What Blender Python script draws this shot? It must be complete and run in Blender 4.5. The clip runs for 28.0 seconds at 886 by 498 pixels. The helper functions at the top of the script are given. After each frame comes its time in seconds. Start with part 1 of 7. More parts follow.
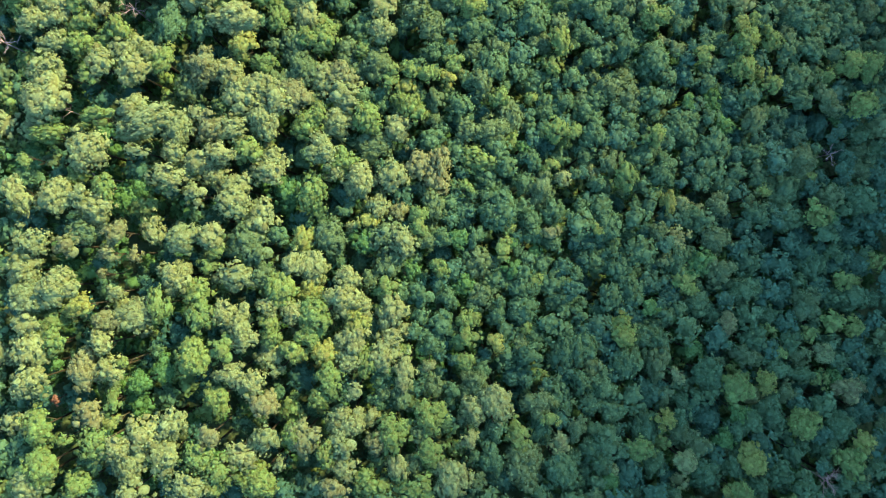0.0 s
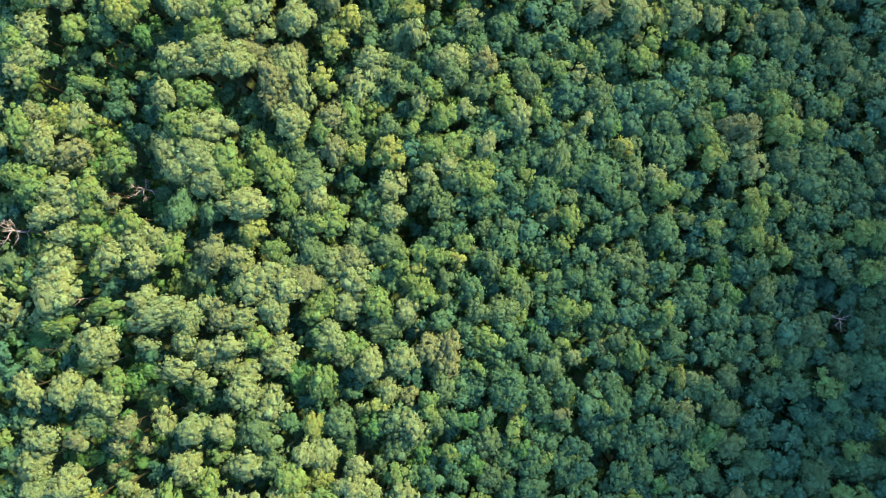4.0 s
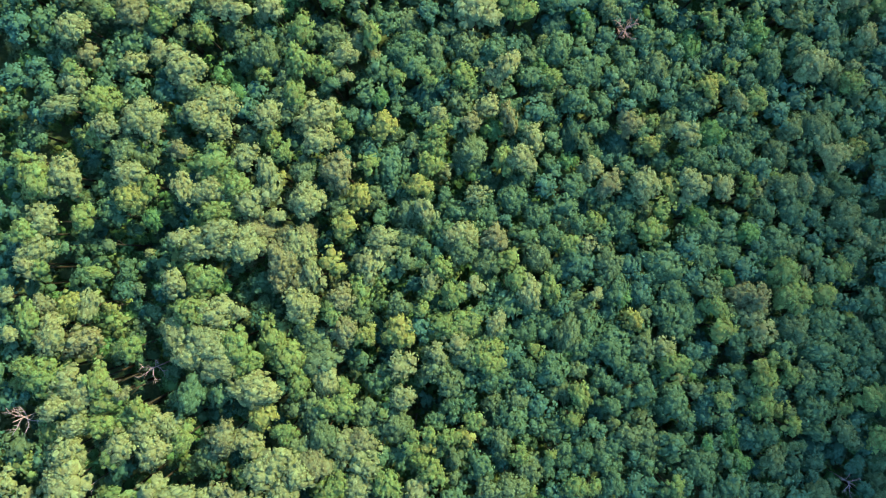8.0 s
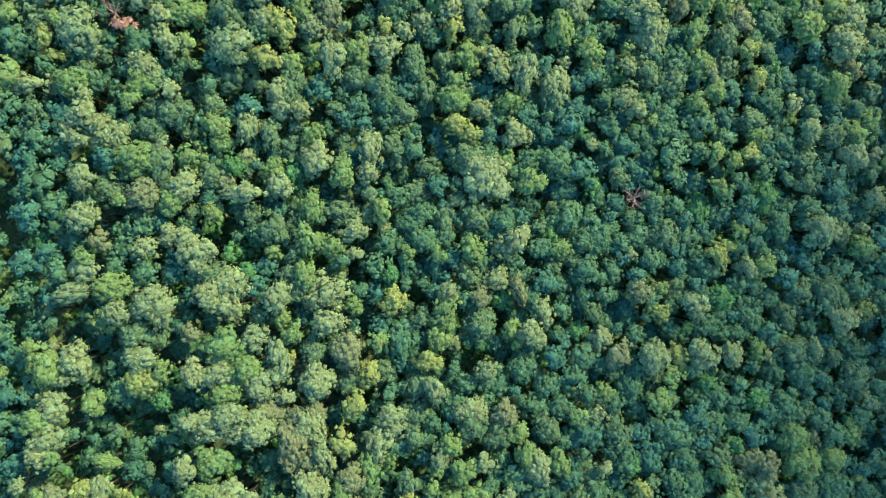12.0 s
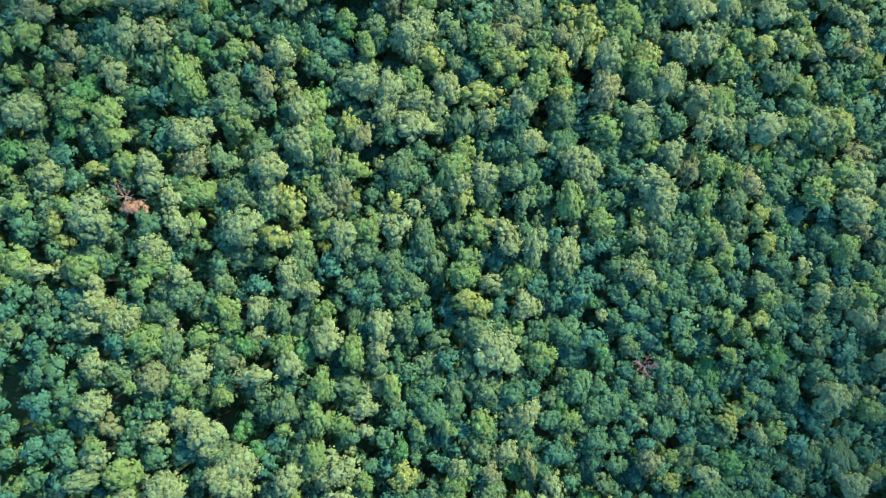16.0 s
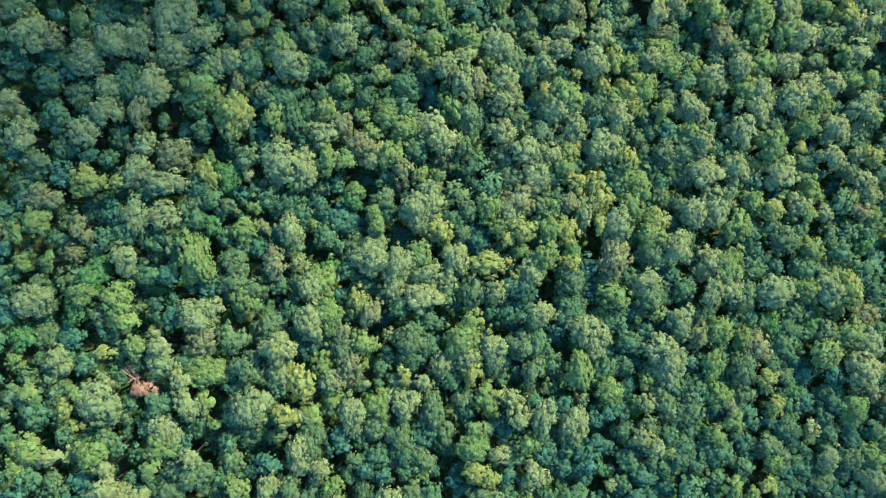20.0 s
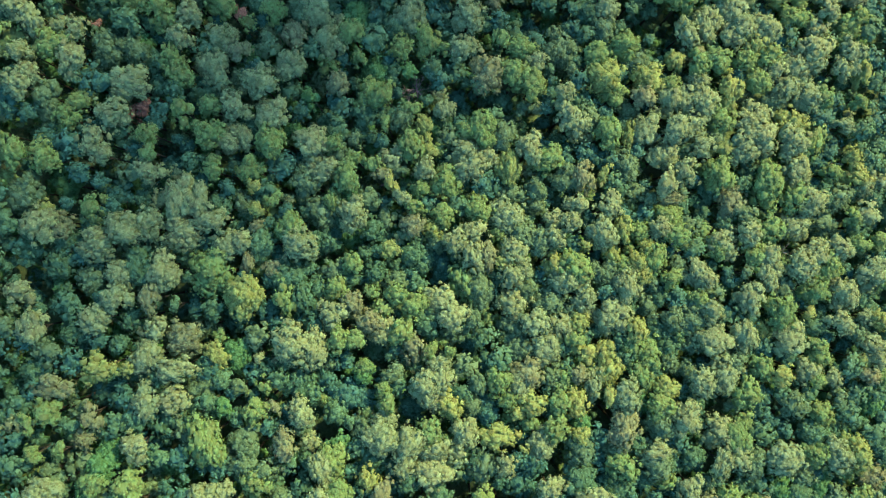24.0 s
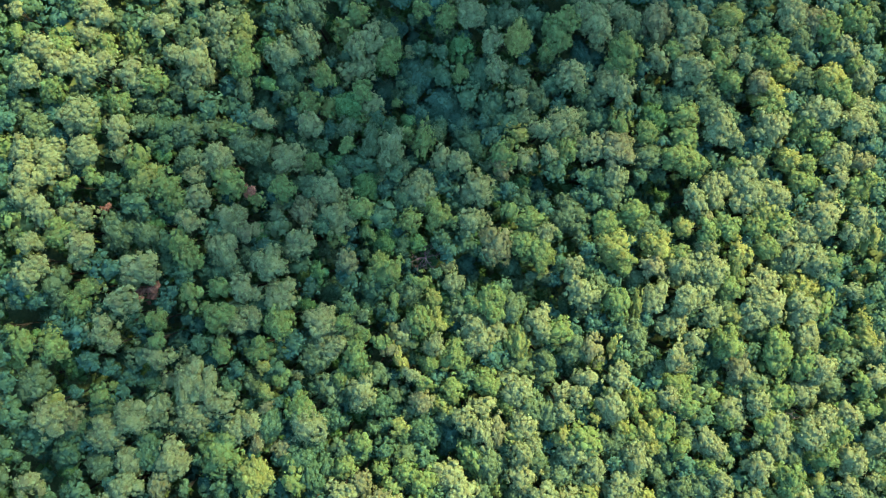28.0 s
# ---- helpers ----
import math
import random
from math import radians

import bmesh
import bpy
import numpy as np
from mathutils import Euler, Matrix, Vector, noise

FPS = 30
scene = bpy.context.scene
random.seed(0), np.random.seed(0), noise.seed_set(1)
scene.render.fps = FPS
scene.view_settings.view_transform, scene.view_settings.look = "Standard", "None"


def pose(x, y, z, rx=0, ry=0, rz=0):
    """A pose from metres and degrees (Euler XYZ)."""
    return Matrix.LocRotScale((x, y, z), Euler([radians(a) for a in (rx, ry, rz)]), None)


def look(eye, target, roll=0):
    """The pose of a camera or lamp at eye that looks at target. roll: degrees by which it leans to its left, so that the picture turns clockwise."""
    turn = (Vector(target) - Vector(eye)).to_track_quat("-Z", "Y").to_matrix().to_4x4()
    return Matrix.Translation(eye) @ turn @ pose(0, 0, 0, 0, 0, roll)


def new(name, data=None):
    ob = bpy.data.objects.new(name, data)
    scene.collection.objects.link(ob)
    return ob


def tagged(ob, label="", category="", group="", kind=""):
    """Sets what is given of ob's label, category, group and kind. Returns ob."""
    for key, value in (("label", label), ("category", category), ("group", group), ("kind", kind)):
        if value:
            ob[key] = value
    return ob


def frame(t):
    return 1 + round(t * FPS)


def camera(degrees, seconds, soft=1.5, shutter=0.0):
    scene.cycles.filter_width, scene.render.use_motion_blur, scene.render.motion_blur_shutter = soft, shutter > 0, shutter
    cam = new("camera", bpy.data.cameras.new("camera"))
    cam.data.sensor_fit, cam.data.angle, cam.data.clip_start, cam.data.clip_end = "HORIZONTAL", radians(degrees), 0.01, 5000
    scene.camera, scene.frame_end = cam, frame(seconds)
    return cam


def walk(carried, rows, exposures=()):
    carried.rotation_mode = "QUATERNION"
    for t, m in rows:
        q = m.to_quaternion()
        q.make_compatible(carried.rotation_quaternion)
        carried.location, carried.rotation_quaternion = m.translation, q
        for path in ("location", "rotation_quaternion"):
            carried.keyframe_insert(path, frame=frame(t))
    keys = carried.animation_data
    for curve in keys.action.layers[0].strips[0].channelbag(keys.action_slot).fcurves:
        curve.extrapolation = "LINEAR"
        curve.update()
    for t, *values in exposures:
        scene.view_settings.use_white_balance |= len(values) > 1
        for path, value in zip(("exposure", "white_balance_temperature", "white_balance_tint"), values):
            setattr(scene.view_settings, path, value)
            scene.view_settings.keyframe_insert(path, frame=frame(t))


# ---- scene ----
# A steady flight straight over a wooded slope, the camera looking plumb down.
HIGH = 130.0
cam = camera(70, 28.0, soft=1.2)
PATH = [
    (0, pose(0.0, 0.0, HIGH)), (2, pose(-0.78, 14.09, HIGH)), (4, pose(-1.54, 28.08, HIGH)),
    (6, pose(-2.29, 42.0, HIGH)), (8, pose(-3.05, 55.85, HIGH)), (10, pose(-3.75, 69.63, HIGH)),
    (12, pose(-4.56, 83.48, HIGH)), (14, pose(-5.38, 97.25, HIGH)), (16, pose(-6.14, 111.16, HIGH)),
    (18, pose(-6.86, 124.96, HIGH)), (20, pose(-7.59, 138.65, HIGH)), (22, pose(-8.38, 152.53, HIGH)),
    (24, pose(-9.17, 166.69, HIGH)), (26, pose(-9.90, 180.91, HIGH)), (28, pose(-10.62, 195.0, HIGH)),
]
walk(cam, PATH, exposures=[(0, 2.7, 7150, 10), (8, 2.46, 6450, 10), (15, 2.5, 5650, 10), (21, 2.44, 5950, 10), (28, 2.74, 6850, 10)])

# ---- light: a low sun over an unseen hill added to cast shade, and the sky ----
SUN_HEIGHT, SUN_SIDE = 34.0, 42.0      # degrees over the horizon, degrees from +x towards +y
SUN_WAY = Vector((math.cos(radians(SUN_HEIGHT)) * math.cos(radians(SUN_SIDE)),
                  math.cos(radians(SUN_HEIGHT)) * math.sin(radians(SUN_SIDE)), math.sin(radians(SUN_HEIGHT))))
sun = new("sun", bpy.data.lights.new("sun", "SUN"))
sun.data.energy, sun.data.angle, sun.data.color = 5.1, radians(3.0), (1.0, 0.59, 0.28)
sun.matrix_world = look(SUN_WAY * 400, (0, 0, 0))

world = bpy.data.worlds.new("sky")
scene.world = world
world.use_nodes = True
sky = world.node_tree.nodes.new("ShaderNodeTexSky")
sky.sky_type, sky.sun_disc = "NISHITA", False
sky.sun_elevation, sky.sun_rotation = radians(SUN_HEIGHT), radians(90 - SUN_SIDE)
sky.air_density, sky.dust_density, sky.ozone_density = 1.0, 1.0, 2.0
back = world.node_tree.nodes["Background"]
world.node_tree.links.new(sky.outputs[0], back.inputs[0])
back.inputs[1].default_value = 0.175


# ---- materials ----
def nodes_of(name):
    m = bpy.data.materials.new(name)
    m.use_nodes = True
    t = m.node_tree
    t.nodes.clear()
    return m, t, t.nodes.new("ShaderNodeOutputMaterial")


def put(tree, kind, links=None, **values):
    """A node with its inputs set by name (underscores for spaces)."""
    n = tree.nodes.new(kind)
    for key, value in values.items():
        n.inputs[key.replace("_", " ")].default_value = value
    for key, socket in (links or {}).items():
        tree.links.new(socket, n.inputs[key])
    return n


def mixed(tree, how, factor, a, b):
    n = tree.nodes.new("ShaderNodeMix")
    n.data_type, n.blend_type = "RGBA", how
    for socket, value in ((n.inputs[0], factor), (n.inputs[6], a), (n.inputs[7], b)):
        if hasattr(value, "is_output"):
            tree.links.new(value, socket)
        else:
            socket.default_value = value
    return n.outputs[2]


def ranged(tree, socket, low, high, a=0.0, b=1.0):
    n = put(tree, "ShaderNodeMapRange", {0: socket})
    for i, v in enumerate((a, b, low, high)):
        n.inputs[i + 1].default_value = v
    return n.outputs[0]


def foliage(name, young, old, glow=0.33):
    """Leaves: each crown has its own tone, each spray of leaves differs a little, and light shines through."""
    m, t, out = nodes_of(name)
    info = t.nodes.new("ShaderNodeObjectInfo")
    geo = t.nodes.new("ShaderNodeNewGeometry")
    at = t.nodes.new("ShaderNodeTexCoord")
    patch = put(t, "ShaderNodeTexNoise", {"Vector": at.outputs["Object"]}, Scale=0.8, Detail=3.0)
    tone = mixed(t, "MIX", info.outputs["Random"], (*old, 1), (*young, 1))
    spotted = mixed(t, "MIX", ranged(t, patch.outputs[0], 0.0, 0.75, 0.35, 0.7), tone, (*young, 1))
    light = ranged(t, geo.outputs["Random Per Island"], 0.68, 1.28)
    turned = put(t, "ShaderNodeHueSaturation", {"Color": spotted, "Value": light}, Fac=1.0)
    t.links.new(ranged(t, geo.outputs["Random Per Island"], 0.485, 0.515), turned.inputs["Hue"])
    grain = put(t, "ShaderNodeTexNoise", {"Vector": at.outputs["Object"]}, Scale=5.0, Detail=4.0, Roughness=0.7)
    leafy = put(t, "ShaderNodeBump", {"Height": grain.outputs[0]}, Strength=0.9, Distance=0.12)
    skin = put(t, "ShaderNodeBsdfPrincipled", {"Base Color": turned.outputs[0], "Normal": leafy.outputs[0]}, Roughness=0.65)
    skin.inputs["Specular IOR Level"].default_value = 0.1
    thin = mixed(t, "MULTIPLY", 1.0, turned.outputs[0], (1.25, 1.25, 0.7, 1))
    through_leaf = put(t, "ShaderNodeBsdfTranslucent", {"Color": thin})
    both = put(t, "ShaderNodeMixShader", {1: skin.outputs[0], 2: through_leaf.outputs[0]}, Fac=glow)
    t.links.new(both.outputs[0], out.inputs[0])
    return m


def bark(name, dark, pale):
    m, t, out = nodes_of(name)
    at = t.nodes.new("ShaderNodeTexCoord")
    grain = put(t, "ShaderNodeTexNoise", {"Vector": at.outputs["Object"]}, Scale=6.0, Detail=6.0)
    wide = put(t, "ShaderNodeTexNoise", {"Vector": at.outputs["Object"]}, Scale=0.9, Detail=2.0)
    tone = mixed(t, "MIX", ranged(t, grain.outputs[0], 0, 1, 0.3, 0.7), (*dark, 1), (*pale, 1))
    tone = mixed(t, "MULTIPLY", ranged(t, wide.outputs[0], 0, 0.6, 0.35, 0.7), tone, (0.6, 0.62, 0.58, 1))
    bump = put(t, "ShaderNodeBump", {"Height": grain.outputs[0]}, Strength=0.6, Distance=0.03)
    skin = put(t, "ShaderNodeBsdfPrincipled", {"Base Color": tone, "Normal": bump.outputs[0]}, Roughness=0.85)
    skin.inputs["Specular IOR Level"].default_value = 0.12
    t.links.new(skin.outputs[0], out.inputs[0])
    return m


def forest_floor():
    """Leaf litter and moss under the trees; far off the sheet carries the tone of unbroken woods."""
    m, t, out = nodes_of("forest_floor")
    at = t.nodes.new("ShaderNodeTexCoord")
    fine = put(t, "ShaderNodeTexNoise", {"Vector": at.outputs["Object"]}, Scale=2.2, Detail=6.0)
    wide = put(t, "ShaderNodeTexNoise", {"Vector": at.outputs["Object"]}, Scale=0.12, Detail=4.0)
    crowns = put(t, "ShaderNodeTexVoronoi", {"Vector": at.outputs["Object"]}, Scale=0.15)
    litter = mixed(t, "MIX", ranged(t, fine.outputs[0], 0, 1, 0.35, 0.65), (0.030, 0.074, 0.038, 1), (0.050, 0.104, 0.050, 1))
    litter = mixed(t, "MIX", ranged(t, wide.outputs[0], 0, 0.7, 0.52, 0.7), litter, (0.040, 0.070, 0.040, 1))
    woods = mixed(t, "MIX", crowns.outputs["Color"], (0.035, 0.07, 0.025, 1), (0.07, 0.1, 0.03, 1))
    where = put(t, "ShaderNodeVectorMath", {0: at.outputs["Object"]})
    where.operation = "DISTANCE"
    where.inputs[1].default_value = (0, 100, 20)
    tone = mixed(t, "MIX", ranged(t, where.outputs["Value"], 0, 1, 200, 260), litter, woods)
    bump = put(t, "ShaderNodeBump", {"Height": fine.outputs[0]}, Strength=0.7, Distance=0.15)
    skin = put(t, "ShaderNodeBsdfPrincipled", {"Base Color": tone, "Normal": bump.outputs[0]}, Roughness=0.95)
    skin.inputs["Specular IOR Level"].default_value = 0.06
    t.links.new(skin.outputs[0], out.inputs[0])
    return m


# leaf tones; pale and bright partly hold sunlight, green and dark partly shade
LEAF = {
    "green": foliage("dull_green_leaves", (0.033, 0.105, 0.056), (0.022, 0.084, 0.050)),
    "dark": foliage("blue_green_leaves", (0.023, 0.094, 0.064), (0.016, 0.076, 0.057)),
    "bright": foliage("yellow_green_leaves", (0.072, 0.154, 0.055), (0.046, 0.127, 0.050), 0.37),
    "olive": foliage("olive_leaves", (0.045, 0.110, 0.056), (0.032, 0.091, 0.049)),
    "tan": foliage("tan_leaves", (0.078, 0.129, 0.066), (0.055, 0.107, 0.056)),
    "red": foliage("red_brown_leaves", (0.132, 0.092, 0.070), (0.099, 0.074, 0.057)),
    "dry": foliage("dry_salmon_leaves", (0.146, 0.121, 0.093), (0.112, 0.092, 0.072), 0.25),
    "pale": foliage("pale_green_leaves", (0.088, 0.160, 0.077), (0.059, 0.132, 0.068)),
    "yellow": foliage("yellow_leaves", (0.107, 0.181, 0.060), (0.076, 0.152, 0.054), 0.37),
    "lush": foliage("lush_green_leaves", (0.038, 0.135, 0.050), (0.027, 0.106, 0.045), 0.37),
}
BARK = bark("grey_brown_bark", (0.012, 0.018, 0.013), (0.026, 0.034, 0.025))
BLEACHED = bark("bleached_dead_wood", (0.10, 0.115, 0.125), (0.23, 0.25, 0.27))
BROWN_WOOD = bark("brown_dead_wood", (0.085, 0.080, 0.076), (0.19, 0.178, 0.166))
FLOOR = forest_floor()


# ---- the lie of the land ----
def canopy(x, y):
    """The height of the closed canopy's top over the slope."""
    a = np.clip(x, -85, 85) / 60
    b = (np.clip(y, -60, 255) - 100) / 120
    return (31.17 - 5.98 * a - 3.61 * b + 0.51 * a * a - 0.03 * a * b + 0.68 * b * b
            - 0.85 * a ** 3 + 0.93 * a * a * b + 0.55 * a * b * b - 1.59 * b ** 3)


TALL = 18.0                            # from the soil to the top of the canopy
SX, SY = math.cos(radians(SUN_SIDE)), math.sin(radians(SUN_SIDE))
SHADE_HILL_FAR = 900.0                          # from the slope to the top of the unseen hill added to shade it
# the added hill's skyline, fitted so that its shadow dims parts of the slope
SHADE_CREST_AT = [-400] + list(range(-140, 261, 20)) + [600]
SHADE_CREST_UP = [200, 210, 205, 185, 167, 150, 118, 26, -88, 2, -235, -340, -390, -385, -315, -175, 42, -10, -60, -135, -200, -260, -112]


def ground_height(x, y):
    x, y = np.asarray(x, float), np.asarray(y, float)
    soil = canopy(x, y) - TALL
    soil = soil + 0.5 * np.sin(x * 0.13 + 1) * np.sin(y * 0.11) + 0.3 * np.sin(x * 0.31 + y * 0.23)
    off = np.hypot(np.maximum(np.abs(x) - 85, 0), np.maximum(np.abs(y - 97) - 157, 0))
    roll = np.sin(x * 0.0043 + 0.7) * np.cos(y * 0.0037 - 0.4) + 0.4 * np.sin(x * 0.011 - y * 0.009)
    soil = soil + np.clip(off / 300, 0, 1) ** 2 * 40 * roll + np.clip(off / 2500, 0, 1) * 60
    # the unseen shading hill, raised out of the ground towards the sun
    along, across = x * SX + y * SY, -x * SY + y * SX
    shade_crest = 20 + np.interp(across, SHADE_CREST_AT, SHADE_CREST_UP) + SHADE_HILL_FAR * math.tan(radians(SUN_HEIGHT)) + 1.5 * np.sin(across * 0.35) + np.sin(across * 0.9)
    rise = np.clip((along - 330) / (SHADE_HILL_FAR - 330), 0, 1)
    fall = np.clip((2200 - along) / (2200 - SHADE_HILL_FAR), 0, 1)
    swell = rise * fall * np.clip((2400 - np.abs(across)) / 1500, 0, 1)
    return soil + np.maximum(shade_crest - soil, 0) * swell


def spread(low, high, step, far, count):
    """Even steps from low to high, widening out to far on both sides."""
    mid = np.arange(low, high + step, step)
    out = step * np.cumsum((far / step) ** (np.arange(1, count + 1) / count) / 4 + 1)
    out = out * (far / out[-1])
    return np.concatenate([low - out[::-1], mid, mid[-1] + out])


def sheet(name, xs, ys, material):
    gx, gy = np.meshgrid(xs, ys)
    gz = ground_height(gx, gy)
    n, k = len(ys), len(xs)
    verts = np.stack([gx, gy, gz], -1).reshape(-1, 3)
    i = (np.arange(n - 1)[:, None] * k + np.arange(k - 1)).ravel()
    me = bpy.data.meshes.new(name)
    me.from_pydata(verts.tolist(), [], np.stack([i, i + 1, i + k + 1, i + k], 1).tolist())
    me.polygons.foreach_set("use_smooth", [True] * len(me.polygons))
    me.materials.append(material)
    return new(name, me)


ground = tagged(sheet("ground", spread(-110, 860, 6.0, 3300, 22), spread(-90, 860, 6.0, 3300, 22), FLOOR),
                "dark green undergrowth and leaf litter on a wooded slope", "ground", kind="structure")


# ---- trees ----
def sphere_ways(count, rng, low=-1.0):
    """Directions spread evenly over the ball above the height low."""
    z = 1 - (np.arange(count) + rng.random(count)) * (1 - low) / count
    a = np.arange(count) * 2.39996 + rng.random() * 6.28
    r = np.sqrt(np.maximum(0, 1 - z * z))
    return np.stack([r * np.cos(a), r * np.sin(a), z], -1)


def ball(rings=4, sides=7):
    verts = [(0, 0, 1)]
    for i in range(1, rings):
        h = math.pi * i / rings
        verts += [(math.sin(h) * math.cos(2 * math.pi * j / sides), math.sin(h) * math.sin(2 * math.pi * j / sides), math.cos(h)) for j in range(sides)]
    verts.append((0, 0, -1))
    faces = [(0, 1 + j, 1 + (j + 1) % sides) for j in range(sides)]
    for i in range(rings - 2):
        for j in range(sides):
            a, b = 1 + i * sides, 1 + (i + 1) * sides
            faces.append((a + j, b + j, b + (j + 1) % sides, a + (j + 1) % sides))
    last = 1 + (rings - 2) * sides
    faces += [(last + (j + 1) % sides, last + j, len(verts) - 1) for j in range(sides)]
    return np.array(verts), faces


BALL, BALL_FACES = ball()


BALLS = {n: ball(*n) for n in ((2, 5), (2, 4))}


def crown_parts(wide, deep, lobes, seed, clump=0.62, leaf=0.26, leaves=16, ragged=0.2, low=-0.02, detail=(2, 5)):
    """A crown of lobes, each lobe set with clumps of leaves that stand proud of it, with loose sprays round them. Its foot is at z = 0.
    Gives the points, the faces and, point by point, the way in which the leaves there turn on the whole."""
    rng = np.random.default_rng(seed)
    half = wide / 2
    where, size = [], []
    turn = rng.random() * 6.28
    for k in range(lobes):
        top = k == 0
        reach = half * (rng.uniform(0, 0.2) if top else rng.uniform(0.34, 0.68))
        r = half * (rng.uniform(0.42, 0.58) if top else rng.uniform(0.29, 0.5))
        if lobes == 1:
            r = half * 0.86
        a = turn + 2 * math.pi * k / max(1, lobes - 1) + rng.uniform(-0.7, 0.7)
        h = deep * (0.62 - 0.6 * (reach / half) ** 2 + rng.uniform(-0.07, 0.08))
        where.append(np.array([reach * math.cos(a), reach * math.sin(a), h]))
        size.append(np.array([r, r, max(0.55 * r, min(r * 1.15, deep * 0.97 - h))]))
    middle_of = np.array([0.0, 0.0, deep * 0.2])
    verts, faces, ways = [], [], []
    count = 0
    for c, s in zip(where, size):
        body = BALL * (1 + rng.uniform(-0.1, 0.08, (len(BALL), 1))) * s * (0.88 if low < 0.2 else 0.7)
        verts.append(body + c)
        ways.append(body / s + (body + c - middle_of) / half)
        faces += [tuple(v + count for v in f) for f in BALL_FACES]
        count += len(BALL)
    lump, lump_faces = BALLS[detail]
    wave = rng.normal(0, 1, (3, 3)) * 2.1
    for k, (c, s) in enumerate(zip(where, size)):
        area = 2 * math.pi * (1 - low) * s[0] * s[0]
        n = max(6, int(area / (clump * clump * 2.3)))
        for way in sphere_ways(n, rng, low):
            r = clump * rng.choice((0.55, 0.75, 0.95, 1.25)) * rng.uniform(0.85, 1.15)
            middle = c + way * s * rng.uniform(0.82, 0.97) + way * rng.uniform(-0.2, 0.12 + ragged)
            middle = middle + way * 0.22 * np.sin(wave @ middle + (0, 2, 4)).sum()
            if any(np.linalg.norm((middle - o) / q) < 0.84 for j, (o, q) in enumerate(zip(where, size)) if j != k):
                continue
            lean = way / s
            lean = lean / np.linalg.norm(lean)
            helper = np.array([1.0, 0, 0]) if abs(lean[2]) > 0.9 else np.array([0, 0, 1.0])
            u = np.cross(helper, lean)
            u /= np.linalg.norm(u)
            axes_of = np.stack([u, np.cross(lean, u), lean])
            out = (middle - middle_of) / np.linalg.norm(middle - middle_of)
            body = lump * (1 + rng.uniform(-0.25, 0.2, (len(lump), 1))) * (rng.uniform(0.75, 1.25), rng.uniform(0.75, 1.25), rng.uniform(0.7, 1.0)) * r * 0.86
            body = body @ axes_of
            verts.append(body + middle)
            ways.append(body / r * 1.5 + lean * 0.4 + out * 0.8)
            faces += [tuple(v + count for v in f) for f in lump_faces]
            count += len(lump)
            if not leaves:
                continue
            d = sphere_ways(leaves, rng, -0.25) @ axes_of
            at = middle + d * r * rng.uniform(0.7, 1.08 + ragged * 0.6, (leaves, 1))
            face = d * 0.6 + lean * 0.45 + (0, 0, 0.35) + rng.normal(0, 0.3, (leaves, 3))
            face /= np.linalg.norm(face, axis=1, keepdims=True)
            side = np.cross(face, rng.normal(0, 1, (leaves, 3)))
            side /= np.linalg.norm(side, axis=1, keepdims=True)
            up = np.cross(face, side)
            w = leaf * rng.uniform(0.35, 0.75, (leaves, 1))
            h = leaf * rng.uniform(0.5, 1.15, (leaves, 1))
            bend = face * w * 0.3
            verts.append(np.stack([at - side * w, at - up * h - bend, at + side * w, at + up * h - bend], 1).reshape(-1, 3))
            ways.append(np.repeat(face * 0.8 + d * 0.7 + lean * 0.3 + out * 0.75 + rng.normal(0, 0.2, (leaves, 3)), 4, 0))
            faces += [(count + 4 * i, count + 4 * i + 1, count + 4 * i + 2, count + 4 * i + 3) for i in range(leaves)]
            count += 4 * leaves
    ways = np.concatenate(ways)
    return np.concatenate(verts), faces, ways / np.maximum(np.linalg.norm(ways, axis=1, keepdims=True), 1e-6)


def leafy_mesh(name, verts, faces, ways, slots, index=None):
    me = bpy.data.meshes.new(name)
    me.from_pydata(verts.tolist(), [], faces)
    me.polygons.foreach_set("use_smooth", [True] * len(me.polygons))
    for look_name in slots:
        me.materials.append(LEAF[look_name])
    if index:
        me.polygons.foreach_set("material_index", index)
    me.normals_split_custom_set_from_vertices(ways.tolist())
    return me


def crown_mesh(*shape, **finer):
    return leafy_mesh("crown", *crown_parts(*shape, **finer), ["green"])


def limb(verts, faces, points, thick, thin, sides=5):
    """A tapered round bough along the points."""
    first = len(verts)
    n = len(points)
    for i, p in enumerate(points):
        p = Vector(p)
        ahead = (Vector(points[min(i + 1, n - 1)]) - Vector(points[max(i - 1, 0)])).normalized()
        u = ahead.orthogonal().normalized()
        v = ahead.cross(u)
        r = thick + (thin - thick) * i / (n - 1)
        verts += [tuple(p + r * (math.cos(2 * math.pi * k / sides) * u + math.sin(2 * math.pi * k / sides) * v)) for k in range(sides)]
    for i in range(n - 1):
        a = first + i * sides
        faces += [(a + k, a + (k + 1) % sides, a + sides + (k + 1) % sides, a + sides + k) for k in range(sides)]
    faces.append(tuple(range(first + (n - 1) * sides, first + n * sides)))


